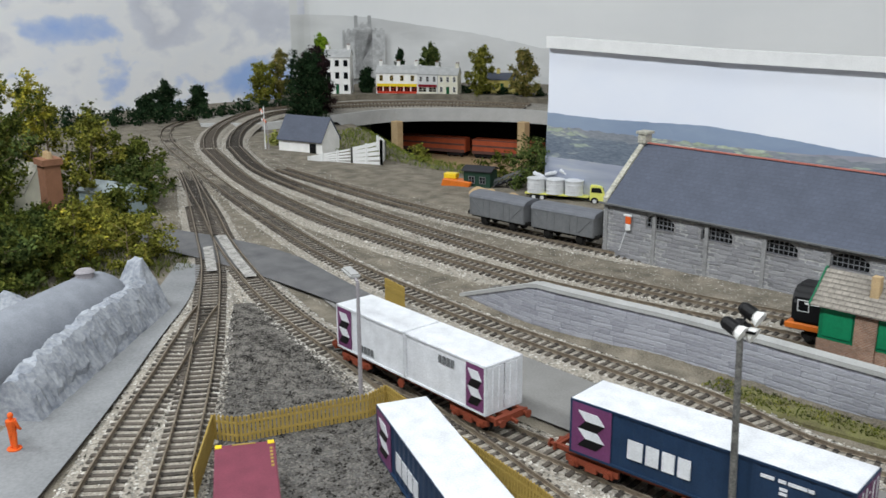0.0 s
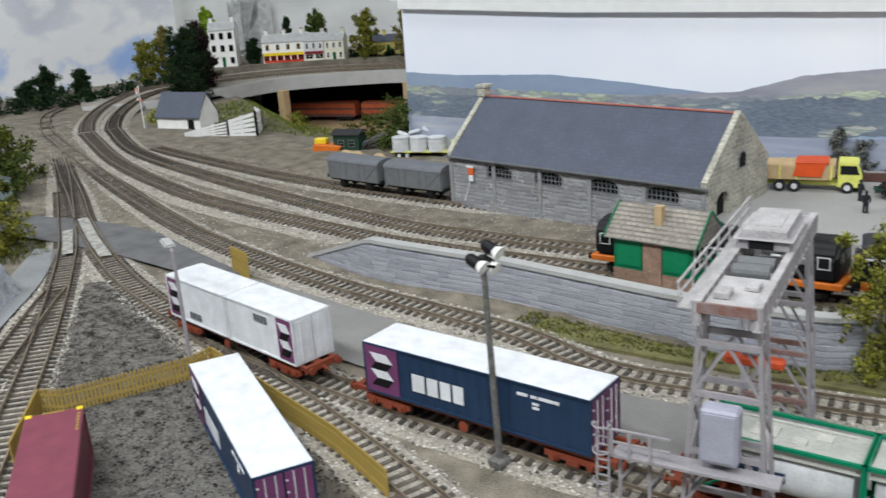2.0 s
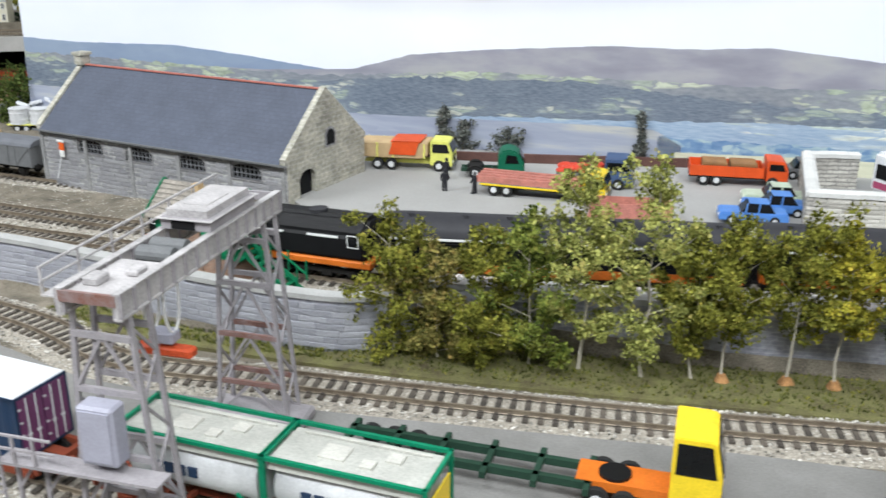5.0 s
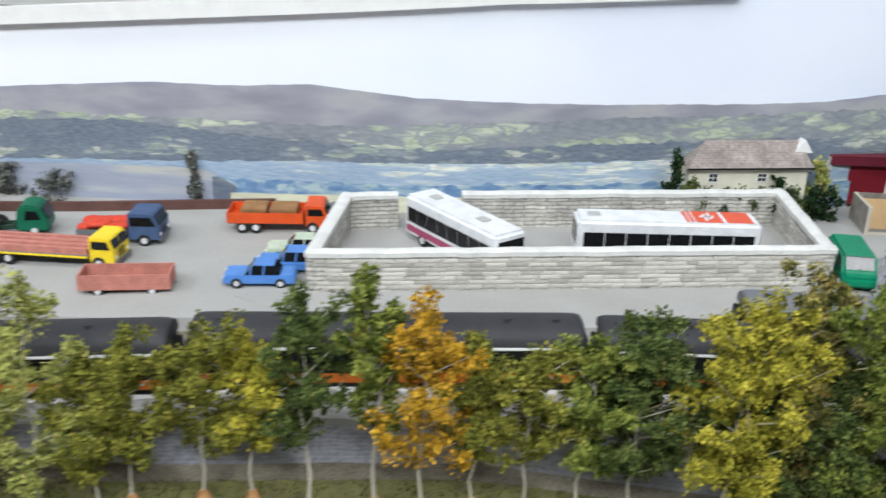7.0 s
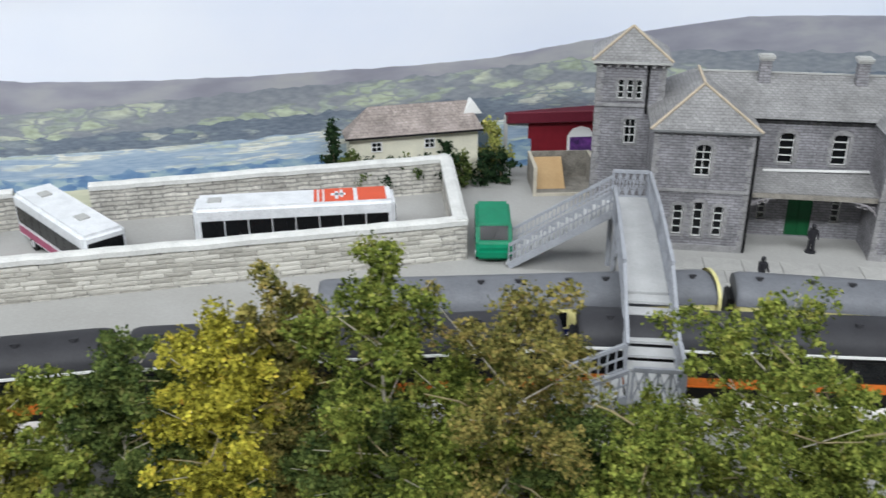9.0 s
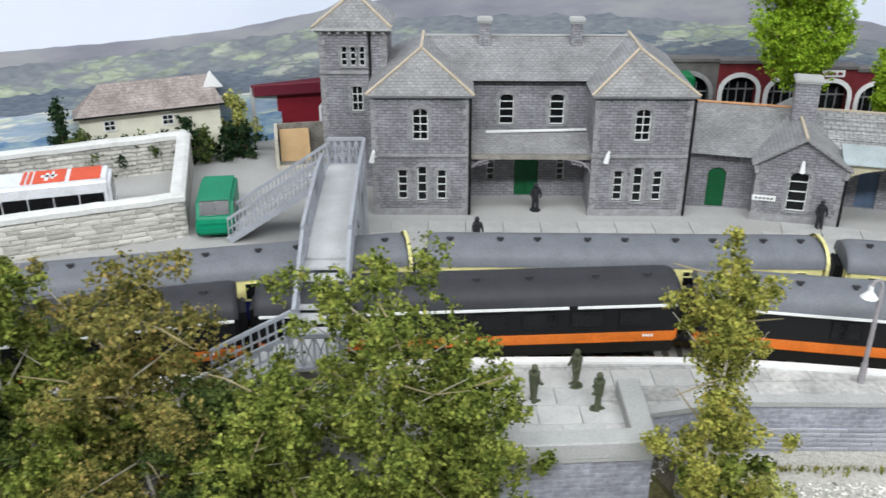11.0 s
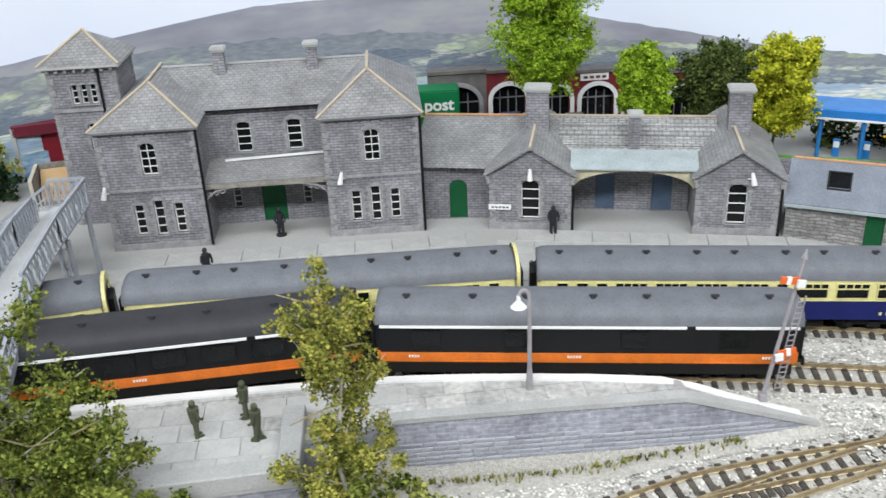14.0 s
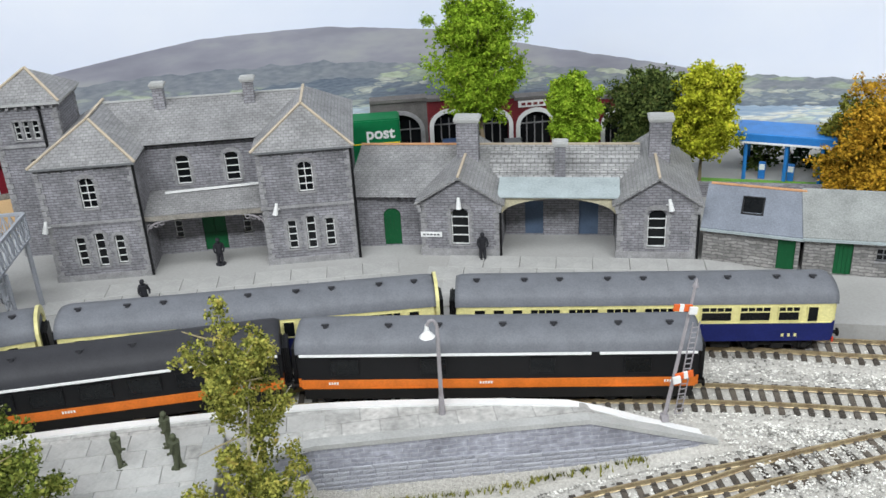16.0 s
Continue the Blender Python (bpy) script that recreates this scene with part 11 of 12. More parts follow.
# ---- figures: plain one-mesh dolls ----
def figure(x, y, z, deg, material, label, h=0.023, base=True):
    bm = bmesh.new()
    k = h / 0.023
    rod(bm, (0, 0, 0), (0, 0, 0.0008), 0.0042 * k, 14) if base else None
    for s in (-1, 1):
        rod(bm, (0.0008 * s, s * 0.0015 * k, 0.0006), (0, s * 0.0013 * k, 0.0105 * k), 0.0012 * k, 8, 0.0015 * k)
        box(bm, -0.001, 0.003 * k, s * 0.0015 * k - 0.0008, s * 0.0015 * k + 0.0008, 0.0006, 0.0016)
        rod(bm, (0, s * 0.0031 * k, 0.0178 * k), (0.001 * k, s * 0.004 * k, 0.0135 * k), 0.0009 * k, 8)
        rod(bm, (0.001 * k, s * 0.004 * k, 0.0135 * k), (0.0032 * k, s * 0.003 * k, 0.012 * k), 0.0008 * k, 8)
    rod(bm, (0, 0, 0.0095 * k), (0, 0, 0.0185 * k), 0.0023 * k, 10, 0.0031 * k)
    rod(bm, (0, 0, 0.0182 * k), (0, 0, 0.0195 * k), 0.001 * k, 8)
    q = bmesh.ops.create_icosphere(bm, subdivisions=2, radius=0.0018 * k)
    for v in q["verts"]:
        v.co.z = v.co.z * 1.15 + 0.0213 * k
    ob = part("figurine", bm, material)
    ob.matrix_world = at(x, y, z, deg)
    return tagged(ob, label, "figurine", "model figurines")


PLAIN = "plain dark painted figurine on a small round base"
for x, y, z, d in ((1.099, 0.695, Z0, -80), (1.306, 0.655, Z0, -90), (1.068, 0.432, PLAT, 30), (1.1, 0.424, PLAT, 170), (1.092, 0.446, PLAT, 200), (1.05, 0.632, Z0, -60)):
    figure(x, y, z, d, M["figure"] if z < 0.04 else M["figure_green"], PLAIN if z < 0.04 else "plain drab green figurine on a small round base")
for x, y, d in ((0.118, 0.536, 60), (0.136, 0.498, -60), (0.166, 0.5, 170)):
    figure(x, y, yz(x, y), d, M["figure"], "plain dark figurine standing in the goods yard", 0.021, False)
figure(-0.262, -0.231, 0.003, 120, M["hi_vis"], "plain orange figurine standing on a dark base", 0.025)


# ---- lamps ----
def platform_lamp(x, y, z, h):
    e = thing("platform_lamp", at(x, y, z), "grey swan-neck platform lamp with white shade", "lamp")
    bm = bmesh.new()
    rod(bm, (0, 0, 0), (0, 0, 0.012), 0.0021, 10, 0.0016)
    rod(bm, (0, 0, 0.012), (0, 0, h - 0.006), 0.0013, 10, 0.0011)
    pr = Vector((0, 0, h - 0.006))
    for k in range(1, 9):
        t = math.pi * k / 9
        p = Vector((-0.003 + 0.003 * math.cos(t), 0, h - 0.006 + 0.006 * math.sin(t)))
        rod(bm, pr, p, 0.001, 8)
        pr = p
    part("post", bm, M["crane_grey"], e)
    bm = bmesh.new()
    rod(bm, (pr.x, 0, pr.z - 0.006), (pr.x, 0, pr.z - 0.0025), 0.0044, 16, 0.0014)
    rod(bm, (pr.x, 0, pr.z - 0.0025), (pr.x, 0, pr.z + 0.001), 0.0014, 10, 0.001)
    part("shade", bm, M["white"], e)


platform_lamp(1.246, 0.446, PLAT, 0.062)


def yard_lamp():
    e = thing("yard_lamp", at(-0.17, -0.025, 0.0, 160), "slim grey street lamp with flat lantern head", "lamp")
    bm = bmesh.new()
    rod(bm, (0, 0, 0), (0, 0, 0.09), 0.0016, 10, 0.0012)
    rod(bm, (0, 0, 0.09), (0.012, 0, 0.093), 0.0011, 8)
    part("post", bm, M["crane_grey"], e)
    bm = bmesh.new()
    box(bm, 0.004, 0.026, -0.004, 0.004, 0.091, 0.0945)
    bevel_all(bm, 0.0012, 2)
    part("lantern", bm, M["concrete"], e)


yard_lamp()


def floodlights():
    e = thing("floodlight_mast", at(0.105, 0.002, 0.0, 0), "dark slightly leaning mast with black floodlights and white reflectors", "mast")
    bm = bmesh.new()
    rod(bm, (0, 0, 0.004), (-0.0045, 0, 0.124), 0.0021, 12, 0.0016)
    part("mast", bm, M["mast_dark"], e)
    bm = bmesh.new()
    box(bm, -0.005, 0.005, -0.005, 0.005, 0, 0.0055)
    bevel_all(bm, 0.0008)
    part("foot", bm, M["mast_dark"], e)
    for p, q in (((-0.009, -0.001, 0.1215), (0.003, 0.001, 0.1215)), ((-0.0045, 0, 0.121), (-0.004, 0.004, 0.130))):
        bm = bmesh.new()
        bar(bm, p, q, 0.0012)
        part("crossarm", bm, M["black"], e)
    d = Vector((0.93, 0.05, -0.42)).normalized()
    for c in ((-0.0075, -0.003, 0.1235), (-0.005, 0.004, 0.1215), (-0.003, 0.005, 0.130)):
        c = Vector(c)
        bm = bmesh.new()
        rod(bm, c - d * 0.0055, c - d * 0.0035, 0.0022, 16, 0.0034)
        rod(bm, c - d * 0.0035, c + d * 0.0025, 0.0034, 16, 0.0036)
        hd = part("floodlight", bm, M["black"], e)
        bm = bmesh.new()
        rod(bm, c + d * 0.0025, c + d * 0.0065, 0.0026, 16, 0.0044)
        part("reflector", bm, M["lens_white"], hd, "white flared reflector")


M["mast_dark"] = mat("mast_dark", (0.06, 0.06, 0.058), 0.6, var=0.45, scale=260, bump=0.1, col2=(0.2, 0.195, 0.18))
floodlights()


# ---- foreground corner ----
def picket(pts, h, label, z=0.002):
    e = thing("picket_fence", at(0, 0), label, "fence", "straw-yellow fences")
    for p, q in zip(pts, pts[1:]):
        p, q = Vector((*p, z)), Vector((*q, z))
        n = max(2, int((q - p).length / 0.0027))
        d = (q - p).normalized()
        ang = math.atan2(d.y, d.x)
        for k in range(n):
            c = p.lerp(q, (k + 0.5) / n)
            bm = bmesh.new()
            extrude(bm, [(-0.0009, 0), (0.0009, 0), (0.0009, h - 0.001), (0, h), (-0.0009, h - 0.001)], "y", -0.0005, 0.0005)
            ob = part("pale", bm, M["fence_yellow"], e)
            ob.matrix_basis = Matrix.Translation(c) @ Matrix.Rotation(ang, 4, "Z")
        for zz in (h * 0.25, h * 0.72):
            bm = bmesh.new()
            bar(bm, p + Vector((0, 0, zz)), q + Vector((0, 0, zz)), 0.0012)
            part("rail", bm, M["fence_yellow"], e)


picket([(-0.189, -0.131), (-0.174, -0.121), (-0.145, -0.038), (-0.148, -0.02)], 0.018, "low straw-yellow picket fence round the container yard")
picket([(-0.148, -0.02), (-0.075, -0.032), (0.018, -0.046), (0.079, -0.062)], 0.018, "low straw-yellow picket fence along the siding")
picket([(-0.189, -0.131), (-0.13, -0.176)], 0.018, "short straw-yellow picket fence by the track")
picket([(-0.322, 0.122), (-0.287, 0.116)], 0.026, "small straw-yellow boarded panel beside the track")


def boulder(x, y, z, sx, sy, sz, deg, seed, label):
    """A craggy block: a ball broken by planes and roughened."""
    bm = bmesh.new()
    bmesh.ops.create_icosphere(bm, subdivisions=4, radius=1.0)
    rs = random.Random(seed)
    cuts = [(Vector((rs.uniform(-1, 1), rs.uniform(-1, 1), rs.uniform(-0.3, 1))).normalized(), rs.uniform(0.62, 0.82)) for _ in range(14)]
    for v in bm.verts:
        p = v.co.copy()
        for n, d in cuts:
            k = p.dot(n) - d
            if k > 0:
                p -= n * k * 0.9
        p += p.normalized() * (0.07 * noise.noise(p * 3 + Vector((seed, 0, 0))) + 0.035 * noise.noise(p * 9))
        v.co = Vector((p.x * sx, p.y * sy, max(-0.1, p.z) * sz))
    ob = part("rock", bm, M["rock_face"])
    ob.matrix_world = at(x, y, z, deg)
    return tagged(ob, label, "rock", "rocks beside the lane")


def rocks():
    """A long crumpled rock wall beside the lane, with a tank lying behind it."""
    a, b = Vector((-0.447, -0.03, 0)), Vector((-0.29, -0.204, 0))
    d = (b - a).normalized()
    side = Vector((d.y, -d.x, 0))
    bm = bmesh.new()
    rows = []
    n = 80
    for i in range(n + 1):
        u = i / n
        c = a.lerp(b, u)
        h = 0.039 * (0.86 + 0.14 * math.sin(3.1 * u)) * (1 + 0.1 * noise.noise((u * 9, 2, 0)))
        row = []
        for k, (o, z) in enumerate(((-0.005, -0.03), (-0.001, 0.06), (0.002, 0.22), (0.004, 0.42), (0.007, 0.6), (0.011, 0.78), (0.016, 0.94), (0.021, 1.0), (0.026, 0.93), (0.03, 0.6), (0.032, 0.2), (0.033, -0.05))):
            f = noise.noise((u * 22, k * 0.8, 0)) * 0.0035 + noise.noise((u * 60, k * 2.1, 5)) * 0.0022
            row.append(bm.verts.new((*(c + side * (o + f))[:2], z * h + f * 0.9 - 0.001)))
        rows.append(row)
    for r, t in zip(rows, rows[1:]):
        for k in range(len(r) - 1):
            bm.faces.new((r[k], t[k], t[k + 1], r[k + 1]))
    bm.faces.new(rows[0])
    bm.faces.new(rows[-1][::-1])
    bmesh.ops.recalc_face_normals(bm, faces=bm.faces[:])
    tagged(part("rock", bm, M["rock_face"]), "pale grey crumpled rock wall beside the lane", "rock", "rocks beside the lane")
    boulder(-0.464, -0.05, 0.0, 0.03, 0.024, 0.052, 40, 3, "tall pale grey rock behind the tank end")
    boulder(-0.545, -0.14, 0.0, 0.028, 0.02, 0.026, 10, 8, "low grey rock under the trees")
    # tank: its crown runs from the cap towards the near end
    p, q = Vector((-0.452, -0.103)), Vector((-0.398, -0.192))
    t = (q - p).normalized()
    r0, zc = 0.0295, 0.0185
    e = thing("tank", at(p.x, p.y, 0, math.degrees(math.atan2(t.y, t.x))), "large pale grey horizontal tank with a round cap", "tank")
    bm = bmesh.new()
    n = 32
    rings = []
    for x, r in ((-0.034, 0.3), (-0.032, 0.58), (-0.027, 0.82), (-0.02, 0.95), (-0.01, 1.0), (0.19, 1.0)):
        rings.append([bm.verts.new((x, r * r0 * math.cos(6.2832 * i / n), zc + r * r0 * math.sin(6.2832 * i / n))) for i in range(n)])
    for q, w in zip(rings, rings[1:]):
        for i in range(n):
            bm.faces.new((q[i], q[(i + 1) % n], w[(i + 1) % n], w[i]))
    bm.faces.new(rings[0][::-1])
    bm.faces.new(rings[-1])
    bmesh.ops.recalc_face_normals(bm, faces=bm.faces[:])
    shell = part("shell", bm, M["rock"], e)
    for f in shell.data.polygons:
        f.use_smooth = True
    bm = bmesh.new()
    rod(bm, (0, 0, zc + r0 - 0.002), (0, 0, zc + r0 + 0.004), 0.0075, 18)
    rod(bm, (0, 0, zc + r0 + 0.004), (0, 0, zc + r0 + 0.006), 0.0086, 18, 0.006)
    part("cap", bm, M["crane_grey"], shell)


M["rock_face"] = mat("rock_face", (0.44, 0.46, 0.49), 0.9, var=0.3, scale=70, fine=300, bump=0.9, col2=(0.22, 0.24, 0.28))
rocks()


def copse_houses():
    e = house("cottage", -0.93, -0.075, 0.0, 30, 0.11, 0.06, 0.05, 0.03, M["cream_wall"], M["tan_roof"], "cottage with tan roof and brick chimney hidden in trees", 3, 1, M["white"])
    bm = bmesh.new()
    box(bm, -0.76, -0.738, -0.027, -0.009, 0.0, 0.1)
    box(bm, -0.7625, -0.7355, -0.0295, -0.0065, 0.096, 0.103)
    c = part("chimney", bm, M["brick"])
    tagged(c, "stout red brick chimney stack with yellow pots", "chimney")
    for q in (-0.754, -0.744):
        bm = bmesh.new()
        rod(bm, (q, -0.018, 0.103), (q, -0.018, 0.1105), 0.0038, 10, 0.003)
        part("chimney_pot", bm, M["tan"], c)
    house("shed", -0.9, 0.07, 0.0, 20, 0.075, 0.045, 0.03, 0.01, M["pale_blue"], M["lead"], "small shed with grey-green metal roof among trees", 2, 1, M["white"])


M["tan_roof"] = mat("tan_roof", (0.42, 0.4, 0.33), 0.85, var=0.2, scale=70, bump=0.3)
copse_houses()


# orange and white ornament on the shed wall
def ornament():
    p = hook
    e = thing("wall_ornament", at(*p), "small orange and white wooden ornament on the shed wall", "ornament")
    bm = bmesh.new()
    box(bm, -0.0035, 0.0035, -0.002, 0, 0.008, 0.016)
    bevel_all(bm, 0.0008)
    part("upper_piece", bm, M["hi_vis"], e)
    bm = bmesh.new()
    box(bm, -0.003, 0.003, -0.002, 0, 0.001, 0.008)
    box(bm, -0.006, 0.004, -0.002, 0, 0.016, 0.0185)
    bevel_all(bm, 0.0006)
    part("lower_piece", bm, M["white"], e)
    bm = bmesh.new()
    bar(bm, (-0.002, -0.001, 0.001), (-0.008, -0.004, -0.022), 0.0008)
    part("thin_stick", bm, M["silver"], e)


hook = (-0.251, 0.3975, 0.036)
ornament()

# clay collars round the feet of the row trees
for x, y in ((0.435, 0.294), (0.471, 0.309), (0.498, 0.317), (0.532, 0.316), (0.566, 0.33), (0.592, 0.336), (0.619, 0.345), (0.647, 0.352), (0.676, 0.358), (0.708, 0.362)):
    bm = bmesh.new()
    rs_ = random.Random(int(x * 1000))
    q = [(0.005 * (1 + rs_.uniform(-0.25, 0.25)) * math.cos(6.2832 * k / 10), 0.005 * (1 + rs_.uniform(-0.25, 0.25)) * math.sin(6.2832 * k / 10)) for k in range(10)]
    a = [bm.verts.new((u, v, -0.001)) for u, v in q]
    b = [bm.verts.new((u * 0.45, v * 0.45, 0.0045)) for u, v in q]
    for k in range(10):
        bm.faces.new((a[k], a[(k + 1) % 10], b[(k + 1) % 10], b[k]))
    bm.faces.new(b)
    ob = part("clay_collar", bm, M["clay"] if "clay" in M else M["tan"])
    ob.matrix_world = at(x, y, ground_z(x, y) + 0.0015)
    tagged(ob, "lump of orange-brown clay round a tree foot", "clay", "clay collars")


# ---- loose stones and grass tufts ----
def rail_tree():
    pts = []
    for key in LINES:
        L = LINES[key]
        for i in range(len(L) - 1):
            t = tangent(L, i)
            nrm = Vector((-t.y, t.x))
            for s in (-1, 1):
                for k in range(4):
                    q = L[i].lerp(L[i + 1], k / 4) + nrm * s * GAUGE / 2
                    pts.append((q.x, q.y, 0))
    kd = kdtree.KDTree(len(pts))
    for i, q in enumerate(pts):
        kd.insert(q, i)
    kd.balance()
    return kd


RAILS = rail_tree()


def scatter_stones(name, pts, size, material, label, category, seed, flat=0.6):
    rs = np.random.RandomState(seed)
    pts = [q for q in pts if RAILS.find((q[0], q[1], 0))[2] > 0.0011 + size * 0.6]
    n = len(pts)
    base = np.array([(1, 0, 0), (-0.5, 0.87, 0), (-0.5, -0.87, 0), (0.1, 0.05, 1)])
    F0 = np.array([(0, 1, 3), (1, 2, 3), (2, 0, 3)])
    a = rs.uniform(0, 6.283, n)
    s = size * rs.uniform(0.5, 1.4, n)
    c, d = np.cos(a), np.sin(a)
    V = np.empty((n, 4, 3))
    V[:, :, 0] = (base[None, :, 0] * c[:, None] - base[None, :, 1] * d[:, None]) * s[:, None]
    V[:, :, 1] = (base[None, :, 0] * d[:, None] + base[None, :, 1] * c[:, None]) * s[:, None]
    V[:, :, 2] = base[None, :, 2] * s[:, None] * flat * rs.uniform(0.5, 1.5, n)[:, None]
    V += np.array(pts)[:, None, :]
    F = (F0[None] + 4 * np.arange(n)[:, None, None]).reshape(-1, 3)
    me = bpy.data.meshes.new(name)
    me.from_pydata(V.reshape(-1, 3).tolist(), [], F.tolist())
    me.materials.append(material)
    ob = new(name, me)
    return tagged(ob, label, category, kind="stuff")


def stone_mat(name, dark, light):
    m = leaf_mat(name, dark, light)
    for q in m.node_tree.nodes:
        if q.type == "VALTORGB":
            q.color_ramp.elements[len(q.color_ramp.elements) - 1].color = (*light, 1)
    return m


M["stones"] = stone_mat("stones", (0.12, 0.11, 0.09), (0.7, 0.67, 0.61))
M["stones_white"] = stone_mat("stones_white", (0.3, 0.29, 0.265), (0.84, 0.82, 0.77))
RS = np.random.RandomState(12)
for key in LINES:
    L = LINES[key]
    pts, white = [], []
    for i, p in enumerate(L):
        if p.x < -1.3 or p.x > 1.75:
            continue
        t = tangent(L, i)
        nrm = Vector((-t.y, t.x))
        for k in range(110 if p.x > 1.1 else 46 if p.x > -0.5 else 20):
            o = RS.uniform(-0.027, 0.027)
            q = p + nrm * o + t * RS.uniform(-0.0043, 0.0043)
            h = 0.0012 if abs(o) < 0.021 else 0.0012 - 0.004 * (abs(o) - 0.021) / 0.007
            (white if p.x > 1.12 else pts).append((q.x, q.y, tz(p.x, p.y, key) + h + 0.0006))
    if pts:
        scatter_stones("ballast_stones", pts, 0.00115, M["stones"], "loose pale ballast stones between the sleepers", "ballast", 3)
    if white:
        scatter_stones("ballast_stones", white, 0.0009, M["stones_white"], "white stone chippings between the sleepers", "ballast", 8)
pts = []
for k in range(24000):
    x = RS.uniform(1.1, 1.7)
    y = RS.uniform(0.28, lerp_tab(x, [(1.1, 0.385), (1.14, 0.42), (1.33, 0.412), (1.41, 0.39), (1.42, 0.43), (1.7, 0.4)]))
    pts.append((x, y, ground_z(x, y)))
scatter_stones("ballast_stones", pts, 0.001, M["stones_white"], "pale stone chippings beside the turnout", "ballast", 4)
pts = []
for k in range(26000):
    x = RS.uniform(1.15, 1.78)
    y = RS.uniform(lerp_tab(x, [(1.15, 0.515), (1.4, 0.48), (1.41, 0.37), (1.75, 0.34)]), lerp_tab(x, [(1.15, 0.57), (1.4, 0.535), (1.53, 0.5), (1.75, 0.43)]))
    pts.append((x, y, upper(x) - 0.0006))
scatter_stones("ballast_stones", pts, 0.001, M["stones_white"], "pale stone chippings beyond the platform end", "ballast", 7)
pts = []
for k in range(24000):
    x = RS.uniform(-1.4, 0.25)
    y = RS.uniform(0.08, 0.44) + max(0, -0.8 - x) * 0.25
    if x > -0.2 and y > 0.17 and y < 0.3:
        continue
    pts.append((x, y, ground_z(x, y) + 0.0002))
scatter_stones("grit", pts, 0.0007, M["stones"], "fine loose grit on the ground between tracks", "grit", 5)


def in_cinders(k):
    out = []
    for i in range(k):
        u, v = RS.uniform(0, 1), RS.uniform(0, 1)
        p = Vector((-0.42, 0.02)).lerp(Vector((0.05, -0.3)), u)
        qx = -0.41 + 0.71 * u
        q = Vector((qx, lerp_tab(qx, [(-0.41, 0.034), (-0.22, 0.0), (-0.1, -0.026), (0.05, -0.065), (0.3, -0.2)])))
        w = p.lerp(q, v)
        out.append((w.x, w.y, 0.0014))
    return out


M["cinder_stones"] = stone_mat("cinder_stones", (0.03, 0.028, 0.025), (0.22, 0.205, 0.185))
scatter_stones("cinder_grit", in_cinders(36000), 0.0011, M["cinder_stones"], "loose dark cinders on the yard surface", "grit", 6)


def tufts(name, n, where, h, leaf, label, seed):
    rs = np.random.RandomState(seed)
    V, F = [], []
    for k in range(n):
        x, y, z = where(rs)
        for j in range(5):
            a = rs.uniform(0, 6.283)
            l = h * rs.uniform(0.5, 1.2)
            w = 0.0004
            dx, dy = math.cos(a), math.sin(a)
            b = len(V)
            V += [(x - dy * w, y + dx * w, z), (x + dy * w, y - dx * w, z), (x + dx * l * 0.5, y + dy * l * 0.5, z + l)]
            F.append((b, b + 1, b + 2))
    me = bpy.data.meshes.new(name)
    me.from_pydata(V, [], F)
    me.materials.append(LEAF[leaf])
    return tagged(new(name, me), label, "grass", kind="stuff")


def on_verge(rs):
    x = rs.uniform(-0.02, 1.14)
    a = lerp_tab(x, [(-0.2, 0.18), (0.048, 0.172), (0.168, 0.193), (0.279, 0.219), (0.382, 0.249), (0.478, 0.278), (0.591, 0.311), (0.8, 0.35), (1.0, 0.372), (1.15, 0.387)])
    b = lerp_tab(x, WALL_LINE) - 0.002
    y = a + (max(a + 0.004, b) - a) * rs.uniform(0, 1)
    return x, y, ground_z(x, y) + 0.001


tufts("grass_tufts", 4500, on_verge, 0.0024, "wood", "rough grass tufts on the verge", 1)
def at_wall_foot(rs):
    x = rs.uniform(1.13, 1.36)
    y = lerp_tab(x, [(1.124, 0.43), (1.172, 0.4295), (1.257, 0.4265), (1.36, 0.422)]) - 0.0015 - abs(rs.normal()) * 0.003
    return x, y, ground_z(x, y) + 0.002


tufts("grass_tufts", 260, at_wall_foot, 0.004, "olive", "thin weeds along the foot of the platform wall", 6)
tufts("grass_tufts", 1800, on_verge, 0.0024, "olive", "straw-coloured dry grass tufts on the verge", 2)


def on_slope(rs):
    x, y = rs.uniform(-1.25, -0.6), rs.uniform(0.6, 0.82)
    return x, y, ground_z(x, y)


tufts("grass_tufts", 5000, on_slope, 0.006, "green", "rough grass on the bank behind the cottage", 3)


def by_copse(rs):
    x = rs.uniform(-1.1, -0.55)
    y = rs.uniform(-0.25, 0.25 + (x + 0.55) * -0.25 - 0.2)
    return x, y, ground_z(x, y)


tufts("grass_tufts", 6000, by_copse, 0.007, "wood", "long rough grass below the copse", 4)

